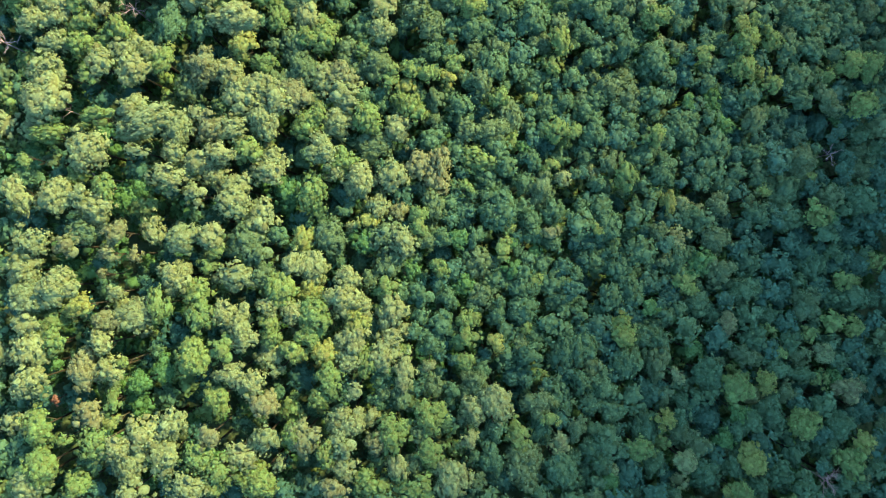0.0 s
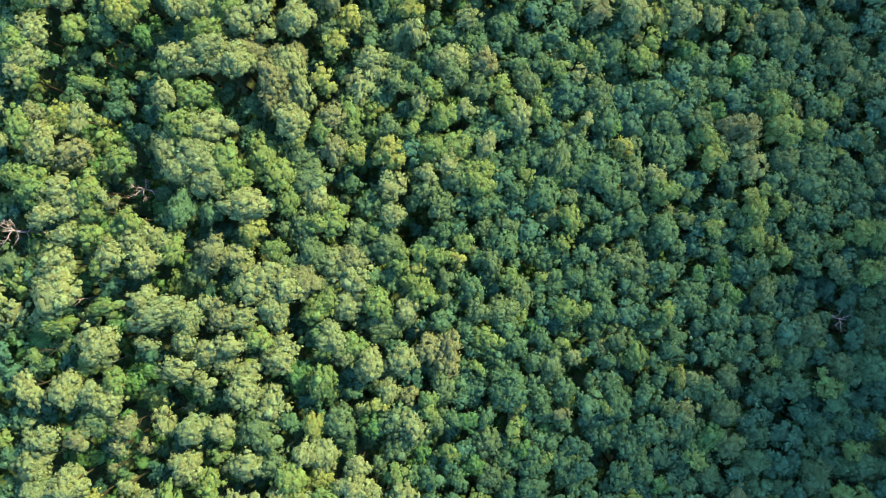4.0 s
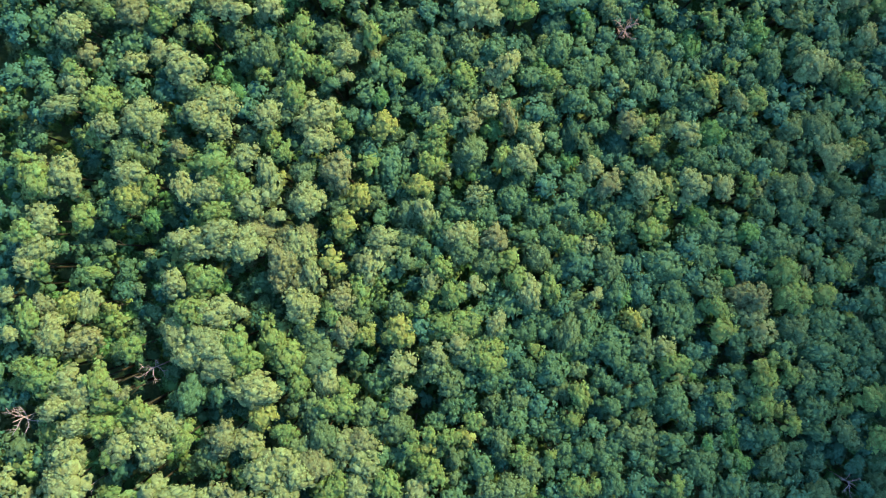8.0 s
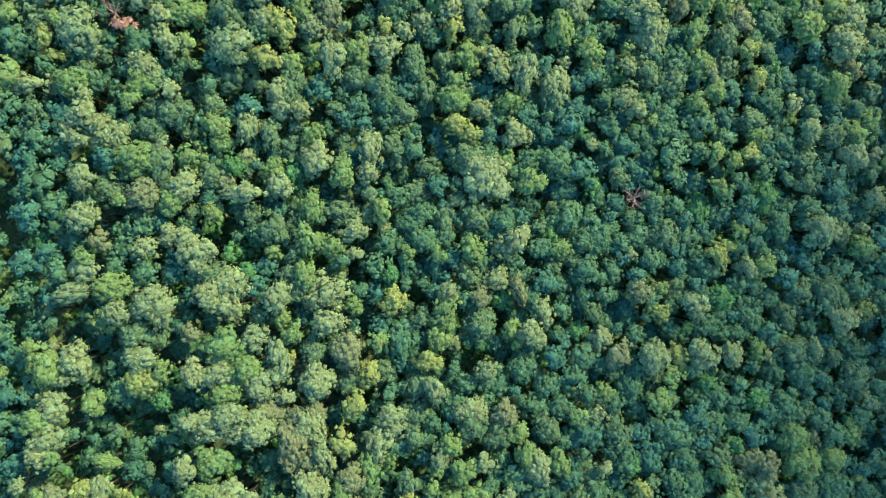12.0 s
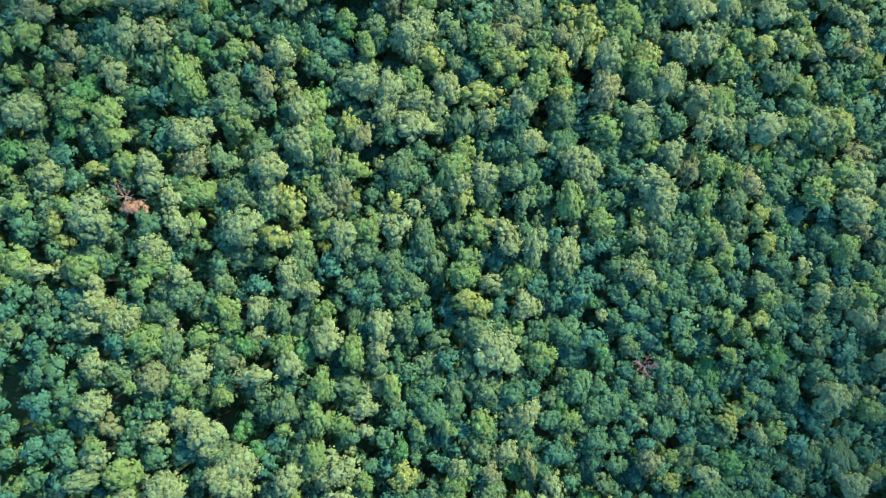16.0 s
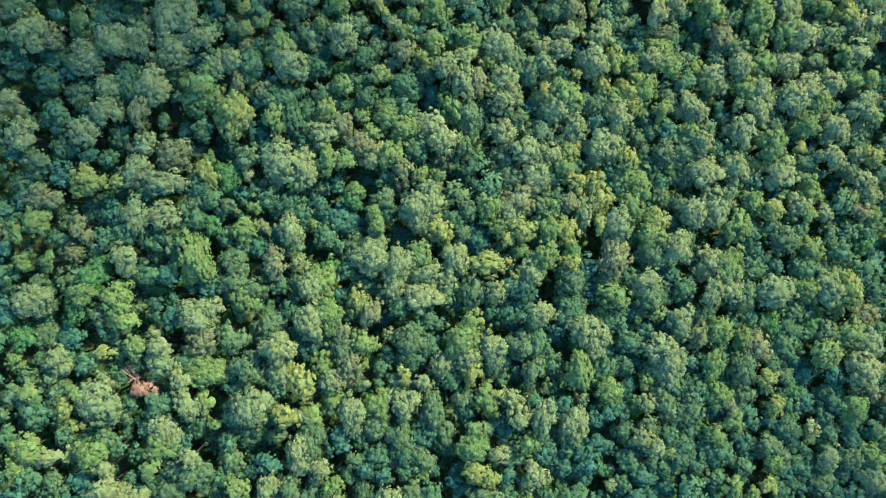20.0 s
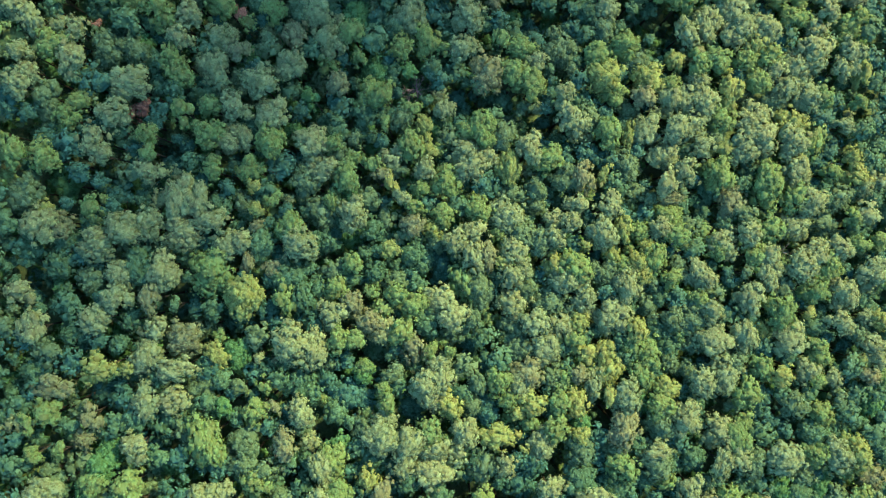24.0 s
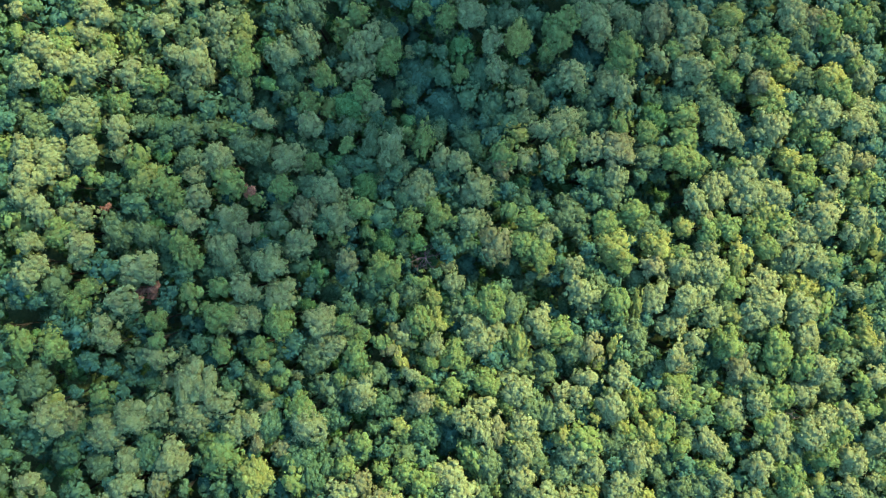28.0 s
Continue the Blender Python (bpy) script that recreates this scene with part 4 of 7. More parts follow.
stand("bright", [
    (-2.3, 26.9, 3.1, 3.1), (1.8, 28.8, 2.6, 2.6), (4.3, 39.0, 5.1, 5.1), (8.8, 23.6, 3.3, 3.3), (13.9, 23.8, 2.3, 2.3), (17.3, 29.2, 3.2, 3.2),
    (19.1, 32.9, 3.2, 4.0), (34.8, 37.6, 5.0, 4.5), (42.8, 31.3, 2.4, 2.4), (50.2, 30.3, 3.7, 5.0), (50.6, 34.1, 3.5, 3.9), (51.7, 37.7, 2.6, 2.6),
    (54.7, 35.2, 3.1, 3.7), (54.8, 26.8, 3.7, 3.7), (64.5, 29.0, 2.8, 2.8), (69.4, 30.9, 3.8, 3.8), (71.6, 24.5, 4.2, 4.7), (72.8, 30.7, 4.0, 5.7),
    (-64.8, 58.3, 4.1, 4.1), (-64.2, 45.8, 3.6, 5.3), (-62.5, 53.0, 2.6, 2.6), (-55.0, 52.4, 3.7, 2.3), (-50.2, 41.2, 4.1, 4.1), (-42.0, 46.7, 4.5, 4.2),
    (-40.1, 51.2, 5.5, 5.5),
])
stand("bright", [
    (-35.1, 41.9, 4.9, 5.5), (-29.4, 42.1, 4.9, 6.4), (-20.3, 45.7, 3.4, 3.6), (-16.1, 49.0, 3.4, 4.7), (-6.2, 46.6, 2.4, 2.4), (-5.8, 48.7, 2.4, 2.4),
    (-3.6, 53.0, 2.8, 2.8), (-3.1, 43.9, 4.9, 4.4), (-1.4, 48.6, 3.5, 4.0), (0.4, 43.8, 5.4, 5.1), (8.8, 51.1, 3.5, 4.4), (14.2, 49.6, 2.8, 3.7),
    (17.4, 56.7, 2.5, 2.5), (30.9, 58.7, 3.6, 3.8), (42.1, 46.3, 3.7, 5.0), (43.0, 42.7, 4.9, 4.2), (54.5, 52.0, 4.5, 5.4), (55.9, 47.8, 5.0, 5.4),
    (61.5, 48.1, 4.2, 4.3), (64.7, 52.2, 3.0, 4.3), (-65.3, 68.8, 2.9, 2.9), (-63.8, 66.3, 4.7, 6.3), (-57.0, 60.6, 4.1, 4.8), (-55.3, 72.5, 4.1, 3.5),
    (-55.0, 77.9, 4.1, 3.8),
])
stand("bright", [
    (-53.0, 77.1, 4.0, 4.7), (-47.4, 65.5, 2.7, 3.5), (-38.3, 68.8, 6.4, 5.6), (-37.8, 61.2, 5.6, 4.2), (-35.0, 65.4, 4.9, 4.9), (-29.7, 72.6, 3.1, 3.1),
    (-28.0, 70.5, 3.1, 3.6), (-26.0, 79.5, 3.1, 4.3), (-18.8, 74.4, 2.8, 2.8), (-15.3, 68.8, 3.5, 4.0), (-5.3, 68.8, 3.5, 3.7), (-4.5, 74.9, 3.5, 3.7),
    (-4.5, 72.3, 3.5, 3.7), (6.2, 70.5, 3.2, 3.7), (7.1, 68.3, 2.0, 2.0), (21.6, 60.2, 2.9, 2.9), (48.3, 66.4, 2.6, 3.3), (-58.4, 82.1, 2.6, 2.6),
    (-53.3, 90.9, 3.0, 3.0), (-51.4, 97.2, 6.0, 5.2), (-46.1, 90.3, 3.4, 3.4), (-43.4, 97.7, 4.9, 4.2), (-39.7, 88.7, 3.8, 4.2), (-39.1, 99.6, 3.4, 3.4),
    (-31.1, 95.9, 3.4, 3.1),
])
stand("bright", [
    (-25.6, 84.7, 3.9, 5.0), (-25.2, 90.0, 3.5, 4.3), (-22.2, 83.9, 3.1, 3.1), (-20.6, 95.3, 3.9, 4.4), (-14.1, 89.3, 3.2, 4.4), (-10.2, 82.8, 2.3, 2.3),
    (-5.3, 82.9, 2.3, 2.3), (-0.0, 83.4, 3.5, 3.5), (9.5, 94.0, 4.0, 4.0), (14.4, 83.6, 2.9, 2.9), (41.0, 98.9, 3.3, 4.8), (41.4, 93.7, 3.0, 3.0),
    (42.3, 84.0, 4.2, 3.0), (44.3, 98.0, 3.0, 3.0), (45.2, 86.4, 2.6, 2.6), (49.6, 80.4, 3.7, 3.9), (67.5, 83.9, 3.4, 3.4), (-69.5, 109.2, 4.7, 4.7),
    (-68.9, 117.7, 2.6, 2.6), (-62.6, 117.5, 2.3, 2.3), (-60.6, 108.4, 4.6, 4.8), (-52.2, 105.7, 2.7, 2.7), (-50.9, 108.3, 4.7, 4.2), (-44.7, 119.9, 5.6, 4.9),
    (-44.2, 114.8, 3.4, 4.3),
])
stand("bright", [
    (-42.6, 111.8, 2.0, 2.0), (-39.4, 102.1, 4.3, 3.6), (-28.5, 112.2, 3.9, 4.0), (-25.1, 114.3, 3.9, 4.4), (-24.9, 101.3, 3.1, 3.1), (-18.2, 114.1, 4.2, 5.1),
    (-3.1, 107.1, 4.9, 4.5), (-2.3, 110.2, 2.5, 2.5), (-0.5, 114.4, 4.0, 4.5), (6.3, 107.5, 3.6, 3.6), (14.6, 118.9, 4.1, 6.0), (19.7, 115.6, 4.4, 4.6),
    (37.9, 119.4, 3.0, 5.4), (38.2, 108.2, 4.2, 4.3), (38.8, 114.3, 3.7, 3.9), (41.1, 109.7, 3.4, 3.4), (48.4, 102.4, 3.0, 3.0), (63.4, 111.4, 4.3, 5.5),
    (66.7, 102.6, 4.6, 4.0), (68.9, 105.6, 3.5, 3.5), (-70.4, 122.2, 2.6, 3.4), (-69.8, 136.5, 3.3, 3.4), (-66.2, 136.9, 3.7, 4.5), (-62.0, 131.9, 3.3, 3.3),
    (-57.4, 131.0, 4.0, 4.8),
])
stand("bright", [
    (-56.2, 128.1, 4.0, 4.9), (-54.6, 123.9, 3.4, 3.5), (-46.5, 137.4, 4.9, 7.5), (-38.7, 130.9, 4.8, 4.3), (-26.9, 133.5, 4.2, 5.1), (-26.8, 120.8, 3.5, 4.0),
    (-26.0, 128.2, 4.9, 5.1), (-20.4, 124.2, 4.2, 4.4), (-11.2, 137.9, 4.0, 4.5), (-4.5, 124.1, 5.2, 5.2), (-2.7, 127.2, 3.6, 3.8), (5.0, 138.4, 2.9, 2.9),
    (9.1, 137.5, 3.6, 4.5), (20.8, 130.6, 4.4, 4.2), (39.4, 125.0, 3.7, 4.3), (41.0, 135.2, 4.2, 5.4), (42.8, 123.5, 2.8, 3.9), (54.9, 131.9, 4.6, 4.7),
    (56.0, 138.6, 5.3, 4.8), (58.4, 121.0, 4.6, 4.6), (60.5, 128.6, 3.1, 3.1), (63.0, 123.8, 4.3, 4.8), (-70.7, 140.9, 2.3, 3.4), (-68.4, 142.6, 3.7, 4.8),
    (-38.7, 141.7, 3.5, 3.6),
])
stand("bright", [
    (-37.1, 145.2, 2.1, 2.8), (-34.7, 159.2, 3.9, 5.1), (-26.2, 152.8, 4.0, 5.1), (-23.1, 152.5, 2.5, 2.5), (-21.8, 148.0, 2.8, 2.8), (-20.6, 159.7, 2.5, 2.5),
    (-18.7, 144.5, 2.8, 2.8), (-17.9, 142.3, 2.8, 3.7), (-16.6, 159.3, 3.6, 3.0), (-16.1, 153.5, 4.3, 4.9), (-13.9, 158.0, 3.6, 4.1), (-11.3, 150.4, 2.5, 3.2),
    (-8.2, 150.4, 1.6, 1.6), (0.0, 145.2, 3.6, 4.2), (1.4, 142.5, 2.9, 2.9), (10.1, 141.6, 4.1, 4.6), (11.0, 145.3, 2.9, 3.8), (12.9, 151.7, 2.6, 2.6),
    (22.8, 150.5, 3.7, 3.7), (24.2, 145.9, 4.4, 4.6), (25.2, 149.6, 4.4, 4.6), (25.7, 147.7, 3.0, 3.0), (27.5, 140.8, 4.4, 4.4), (33.9, 158.2, 3.7, 3.7),
    (42.6, 142.3, 4.2, 4.7),
])
stand("bright", [
    (45.1, 146.5, 3.8, 4.7), (49.2, 156.1, 4.6, 5.5), (52.8, 159.5, 3.0, 3.0), (55.1, 144.3, 2.3, 2.3), (55.2, 150.0, 3.4, 3.4), (55.7, 148.1, 3.8, 3.8),
    (67.0, 144.4, 3.1, 4.0), (-62.5, 173.2, 4.0, 4.9), (-45.5, 179.0, 4.7, 4.8), (-45.2, 163.2, 6.4, 7.1), (-40.1, 179.3, 3.1, 4.0), (-38.5, 179.7, 2.5, 2.5),
    (-36.3, 174.4, 2.5, 2.8), (-33.1, 169.9, 4.2, 5.1), (-26.9, 174.6, 2.5, 3.2), (-26.2, 160.4, 3.5, 4.4), (-24.7, 178.1, 4.0, 4.5), (-23.6, 164.5, 3.2, 3.7),
    (-14.0, 173.6, 3.6, 2.9), (-13.1, 176.5, 2.9, 2.9), (-9.1, 177.8, 4.9, 5.3), (-9.0, 172.3, 4.1, 3.8), (-5.9, 161.0, 3.6, 5.2), (-3.1, 173.0, 4.9, 4.5),
    (0.1, 169.4, 2.6, 3.3),
])
stand("bright", [
    (12.6, 163.7, 4.4, 4.6), (21.0, 164.0, 3.0, 3.0), (23.5, 169.7, 3.3, 3.3), (26.3, 165.0, 3.4, 4.3), (29.2, 161.8, 3.4, 3.4), (29.3, 171.7, 5.2, 4.7),
    (30.7, 168.9, 3.7, 3.2), (37.5, 166.3, 3.8, 3.8), (38.2, 178.9, 4.5, 5.5), (44.4, 165.5, 4.5, 5.5), (46.0, 174.2, 3.8, 5.5), (47.2, 177.9, 4.6, 6.3),
    (47.4, 169.9, 4.6, 4.6), (50.3, 163.8, 3.4, 3.0), (52.0, 175.4, 3.8, 4.8), (55.3, 160.1, 4.6, 4.8), (57.9, 164.0, 3.4, 4.8), (58.4, 179.6, 3.1, 3.1),
    (62.2, 171.8, 3.1, 4.0), (63.7, 167.5, 3.9, 3.1), (67.3, 168.1, 3.5, 3.5), (67.7, 161.3, 2.7, 2.7), (-74.6, 183.5, 2.0, 2.0), (-73.8, 181.0, 3.7, 4.8),
    (-69.8, 180.5, 4.5, 4.6),
])
stand("bright", [
    (-69.4, 197.5, 4.7, 4.2), (-66.5, 186.6, 3.3, 3.3), (-64.7, 189.1, 4.7, 4.2), (-54.9, 184.3, 4.8, 5.0), (-54.8, 181.3, 3.8, 4.3), (-51.5, 196.3, 3.1, 3.6),
    (-50.7, 193.7, 3.9, 4.0), (-50.1, 187.7, 4.1, 5.0), (-49.0, 192.8, 2.4, 2.4), (-46.4, 184.6, 5.0, 5.0), (-46.1, 188.9, 3.5, 3.5), (-36.8, 183.6, 4.2, 5.1),
    (-26.9, 183.4, 2.8, 2.8), (-23.4, 181.2, 2.9, 2.9), (-22.6, 197.7, 3.2, 4.1), (-21.2, 191.4, 5.0, 5.2), (-20.7, 180.2, 3.2, 4.1), (-19.0, 191.4, 3.6, 4.5),
    (-18.5, 186.9, 2.5, 3.8), (-15.9, 199.5, 3.6, 3.6), (-14.5, 189.6, 2.9, 2.9), (-14.5, 183.3, 4.1, 5.2), (-9.1, 199.6, 3.3, 2.6), (-5.4, 185.9, 3.6, 3.1),
    (-2.2, 185.9, 4.1, 5.3),
])
stand("bright", [
    (3.0, 195.9, 5.4, 5.4), (5.7, 194.1, 4.2, 5.1), (8.5, 181.2, 4.4, 4.4), (16.7, 199.2, 5.2, 5.4), (18.9, 186.1, 4.5, 5.4), (20.0, 192.7, 3.7, 3.7),
    (29.7, 194.5, 3.4, 3.4), (34.6, 198.3, 3.0, 4.4), (38.1, 198.8, 4.3, 4.8), (38.4, 188.4, 5.3, 5.5), (43.1, 198.8, 3.4, 3.4), (45.5, 195.0, 4.6, 4.8),
    (47.6, 199.8, 4.3, 4.4), (54.9, 185.4, 3.8, 5.6), (57.6, 193.1, 4.3, 4.4), (63.8, 192.1, 4.4, 4.4), (-70.4, 219.5, 3.0, 3.5), (-67.7, 204.7, 4.0, 4.2),
    (-65.3, 213.7, 3.1, 3.1), (-64.7, 206.0, 2.7, 2.7), (-61.2, 217.8, 3.4, 4.3), (-58.6, 207.9, 3.9, 3.9), (-57.8, 209.2, 4.1, 5.0), (-54.5, 204.9, 4.1, 5.0),
    (-52.4, 202.8, 3.9, 4.3),
])
stand("bright", [
    (-44.7, 205.5, 4.2, 4.8), (-44.4, 214.0, 4.0, 2.8), (-36.6, 204.8, 3.6, 3.7), (-32.9, 218.8, 3.6, 3.8), (-31.5, 209.3, 2.9, 3.2), (-26.7, 211.7, 2.5, 2.5),
    (-24.0, 201.8, 4.3, 3.8), (-14.1, 212.9, 2.9, 5.3), (-11.8, 200.9, 4.4, 5.3), (-0.2, 210.8, 4.5, 4.6), (0.6, 201.5, 3.3, 4.6), (3.9, 200.1, 4.4, 3.3),
    (10.6, 211.4, 3.7, 4.7), (19.8, 216.3, 3.8, 4.7), (21.5, 201.1, 5.3, 4.7), (24.2, 214.9, 3.4, 3.4), (29.9, 210.2, 5.3, 4.7), (31.0, 214.0, 4.6, 4.4),
    (31.1, 217.4, 4.6, 4.6), (32.9, 209.3, 3.8, 3.8), (39.8, 209.8, 5.4, 4.0), (46.5, 219.1, 4.6, 4.6), (52.3, 206.6, 5.2, 4.8), (52.7, 216.2, 5.4, 5.6),
    (52.9, 210.0, 3.9, 3.5),
])
stand("bright", [
    (56.0, 213.4, 3.9, 3.9), (62.0, 205.7, 5.2, 4.9), (64.1, 207.2, 3.1, 3.1), (-75.2, 227.3, 3.4, 4.2), (-69.5, 226.0, 4.1, 4.7), (-63.4, 226.4, 4.1, 4.3),
    (-59.1, 227.1, 3.5, 4.8), (-56.5, 221.1, 3.9, 3.6), (-42.9, 224.8, 4.3, 5.2), (-29.9, 223.1, 2.9, 3.8), (-24.7, 233.5, 4.1, 3.9), (-24.1, 220.5, 3.6, 3.6),
    (-20.1, 225.7, 3.3, 3.9), (-19.2, 228.6, 3.7, 4.6), (-10.0, 234.1, 3.4, 3.9), (-7.7, 224.2, 2.8, 3.0), (7.0, 228.4, 3.8, 4.0), (8.8, 230.8, 5.3, 6.8),
    (10.4, 233.4, 4.3, 4.3), (20.0, 225.9, 4.8, 4.8), (21.0, 228.3, 4.3, 5.5), (29.3, 229.0, 3.1, 3.1), (36.3, 230.2, 3.1, 3.1), (37.2, 226.8, 4.3, 4.8),
    (39.6, 223.9, 4.6, 4.0),
])
stand("bright", [
    (47.8, 229.0, 5.4, 4.9), (58.1, 233.2, 3.9, 4.9), (59.3, 221.8, 4.7, 4.9), (61.6, 227.3, 3.1, 3.1), (62.9, 235.3, 4.7, 4.9),
])
stand("olive", [
    (-6.1, -22.5, 4.2, 4.8), (-4.4, -31.8, 3.3, 3.3), (-3.2, -27.4, 3.3, 3.3), (-1.1, -20.9, 4.2, 4.7), (4.7, -34.9, 3.0, 3.0), (4.8, -21.1, 4.9, 4.9),
    (12.3, -33.5, 5.5, 6.3), (15.0, -23.8, 4.1, 4.1), (20.6, -27.2, 2.7, 4.3), (34.9, -23.0, 2.3, 3.1), (36.9, -29.0, 3.5, 4.3), (54.9, -23.1, 3.4, 3.4),
    (-27.9, -0.7, 4.6, 4.6), (-27.1, -4.2, 3.3, 3.3), (-8.7, -2.4, 4.0, 4.6), (5.6, -2.1, 4.1, 4.1), (5.7, -6.9, 3.8, 3.6), (11.7, -14.9, 2.6, 2.6),
    (23.4, -18.9, 3.4, 4.8), (33.7, -18.3, 3.5, 5.0), (35.0, -1.8, 2.5, 2.5), (44.8, -3.6, 4.5, 4.5), (48.5, -17.3, 4.9, 4.3), (59.5, -9.1, 4.5, 5.3),
    (-52.7, 2.5, 4.7, 3.6),
])
stand("olive", [
    (-30.0, 0.9, 5.4, 5.5), (-17.5, 1.8, 4.6, 4.9), (-11.0, 15.8, 6.0, 4.3), (-8.7, 2.2, 4.1, 4.2), (-2.8, 1.3, 3.0, 3.0), (-1.6, 19.9, 2.8, 2.8),
    (-1.5, 6.9, 3.1, 4.3), (3.8, 18.1, 3.6, 3.6), (7.6, 18.3, 5.0, 4.3), (15.5, 9.5, 4.2, 5.7), (26.6, 14.2, 4.0, 4.0), (34.2, 2.7, 4.2, 4.4),
    (44.0, 1.3, 4.9, 4.5), (44.6, 7.2, 4.0, 4.0), (49.9, 8.1, 2.4, 2.4), (51.1, 13.5, 2.0, 2.0), (59.4, 14.8, 5.5, 5.1), (64.8, 8.8, 3.7, 3.7),
    (70.2, 13.1, 3.7, 3.7), (70.3, 16.4, 3.0, 3.0), (-38.4, 24.6, 3.7, 4.2), (-26.1, 31.4, 3.4, 3.4), (-25.5, 25.4, 3.5, 3.5), (-22.8, 30.6, 3.8, 5.1),
    (-21.9, 38.9, 6.5, 4.9),
])
stand("olive", [
    (-21.5, 27.6, 4.2, 5.1), (-20.1, 22.5, 3.8, 3.8), (-15.3, 29.1, 3.2, 3.2), (-14.7, 31.2, 3.6, 3.6), (-13.6, 27.3, 3.6, 3.6), (-10.2, 28.8, 4.7, 5.2),
    (-4.1, 37.2, 3.5, 3.5), (-2.3, 34.4, 4.0, 4.3), (-1.2, 23.4, 3.1, 4.3), (0.8, 39.1, 5.1, 4.4), (4.9, 31.5, 3.1, 3.1), (6.2, 26.1, 3.3, 4.0),
    (9.0, 31.8, 3.7, 3.5), (10.6, 21.0, 3.9, 5.2), (15.5, 33.2, 4.2, 4.2), (24.1, 27.6, 3.1, 3.1), (27.0, 25.9, 3.4, 3.4), (29.7, 40.0, 3.6, 4.5),
    (30.2, 24.6, 4.0, 4.6), (38.2, 33.0, 2.7, 2.7), (51.3, 21.1, 2.9, 4.2), (64.4, 25.6, 3.5, 4.7), (-52.7, 56.4, 3.7, 3.8), (-23.2, 42.4, 5.3, 4.9),
    (-16.1, 46.0, 3.9, 4.3),
])
stand("olive", [
    (-10.1, 46.7, 3.5, 3.6), (-9.2, 57.4, 5.0, 4.4), (-9.2, 54.0, 3.5, 3.7), (-0.5, 55.6, 5.1, 5.8), (3.9, 41.6, 3.5, 3.5), (3.9, 53.8, 4.2, 4.4),
    (12.0, 54.5, 4.3, 5.2), (17.3, 42.1, 3.6, 6.4), (18.7, 46.5, 4.3, 3.7), (23.8, 53.5, 4.0, 5.2), (41.2, 49.1, 4.1, 3.8), (55.1, 55.7, 3.7, 3.7),
    (55.8, 42.7, 4.5, 5.4), (72.6, 40.7, 3.4, 3.4), (-51.0, 70.5, 4.2, 4.8), (-47.5, 69.6, 3.0, 3.5), (-40.8, 79.8, 6.1, 4.9), (-32.6, 73.0, 3.4, 3.6),
    (-27.6, 78.2, 5.0, 5.7), (-25.1, 67.9, 3.4, 4.3), (-19.5, 62.7, 4.1, 4.3), (-14.0, 64.0, 3.5, 3.6), (-11.0, 74.0, 2.8, 2.8), (-8.4, 61.8, 4.7, 5.1),
    (-8.0, 72.3, 3.5, 3.7),
])
stand("olive", [
    (-0.5, 79.4, 3.5, 3.7), (1.3, 71.4, 5.1, 5.7), (19.4, 73.2, 2.9, 2.9), (34.0, 76.5, 4.4, 4.2), (40.7, 79.8, 2.2, 3.0), (51.3, 65.9, 2.6, 2.6),
    (53.4, 72.4, 4.7, 5.8), (55.3, 65.9, 5.4, 4.7), (56.0, 76.2, 3.8, 4.7), (61.4, 64.9, 3.0, 3.0), (62.1, 75.8, 5.1, 6.8), (66.0, 61.1, 5.1, 5.5),
    (-55.2, 92.6, 4.6, 4.2), (-48.1, 89.9, 3.4, 3.4), (-47.8, 96.5, 3.5, 4.9), (-42.8, 89.0, 2.9, 2.9), (-40.1, 94.4, 4.8, 4.8), (-34.8, 95.8, 2.2, 2.2),
    (-34.8, 88.9, 3.8, 3.8), (-31.0, 86.4, 4.7, 5.7), (-28.3, 99.5, 3.9, 4.3), (-27.8, 82.5, 2.9, 2.9), (-26.5, 89.1, 4.8, 4.3), (-21.0, 89.2, 5.0, 4.0),
    (-16.3, 92.3, 2.6, 2.6),
])
stand("olive", [
    (-12.8, 100.0, 3.5, 3.5), (-11.9, 97.7, 3.5, 3.5), (-8.9, 92.6, 4.2, 4.2), (-7.1, 96.6, 5.1, 4.4), (-4.5, 88.2, 3.5, 5.0), (-2.2, 91.4, 2.5, 2.5),
    (-0.5, 98.2, 5.0, 4.5), (0.9, 88.3, 5.2, 5.2), (10.8, 87.1, 2.0, 2.0), (13.0, 81.3, 2.9, 2.9), (24.2, 95.2, 2.9, 2.9), (32.2, 85.7, 4.4, 5.0),
    (56.4, 98.4, 4.5, 4.7), (57.3, 94.6, 5.2, 4.7), (64.4, 86.3, 3.8, 4.8), (68.5, 83.0, 3.8, 3.8), (-65.1, 103.7, 3.3, 4.1), (-64.8, 117.1, 3.3, 3.5),
    (-58.7, 109.5, 3.3, 4.1), (-49.1, 101.5, 4.4, 4.9), (-48.7, 105.1, 3.4, 3.4), (-46.2, 104.4, 4.9, 4.9), (-43.9, 101.9, 2.7, 2.7), (-40.3, 106.0, 4.1, 4.3),
    (-38.1, 119.8, 5.0, 5.7),
])
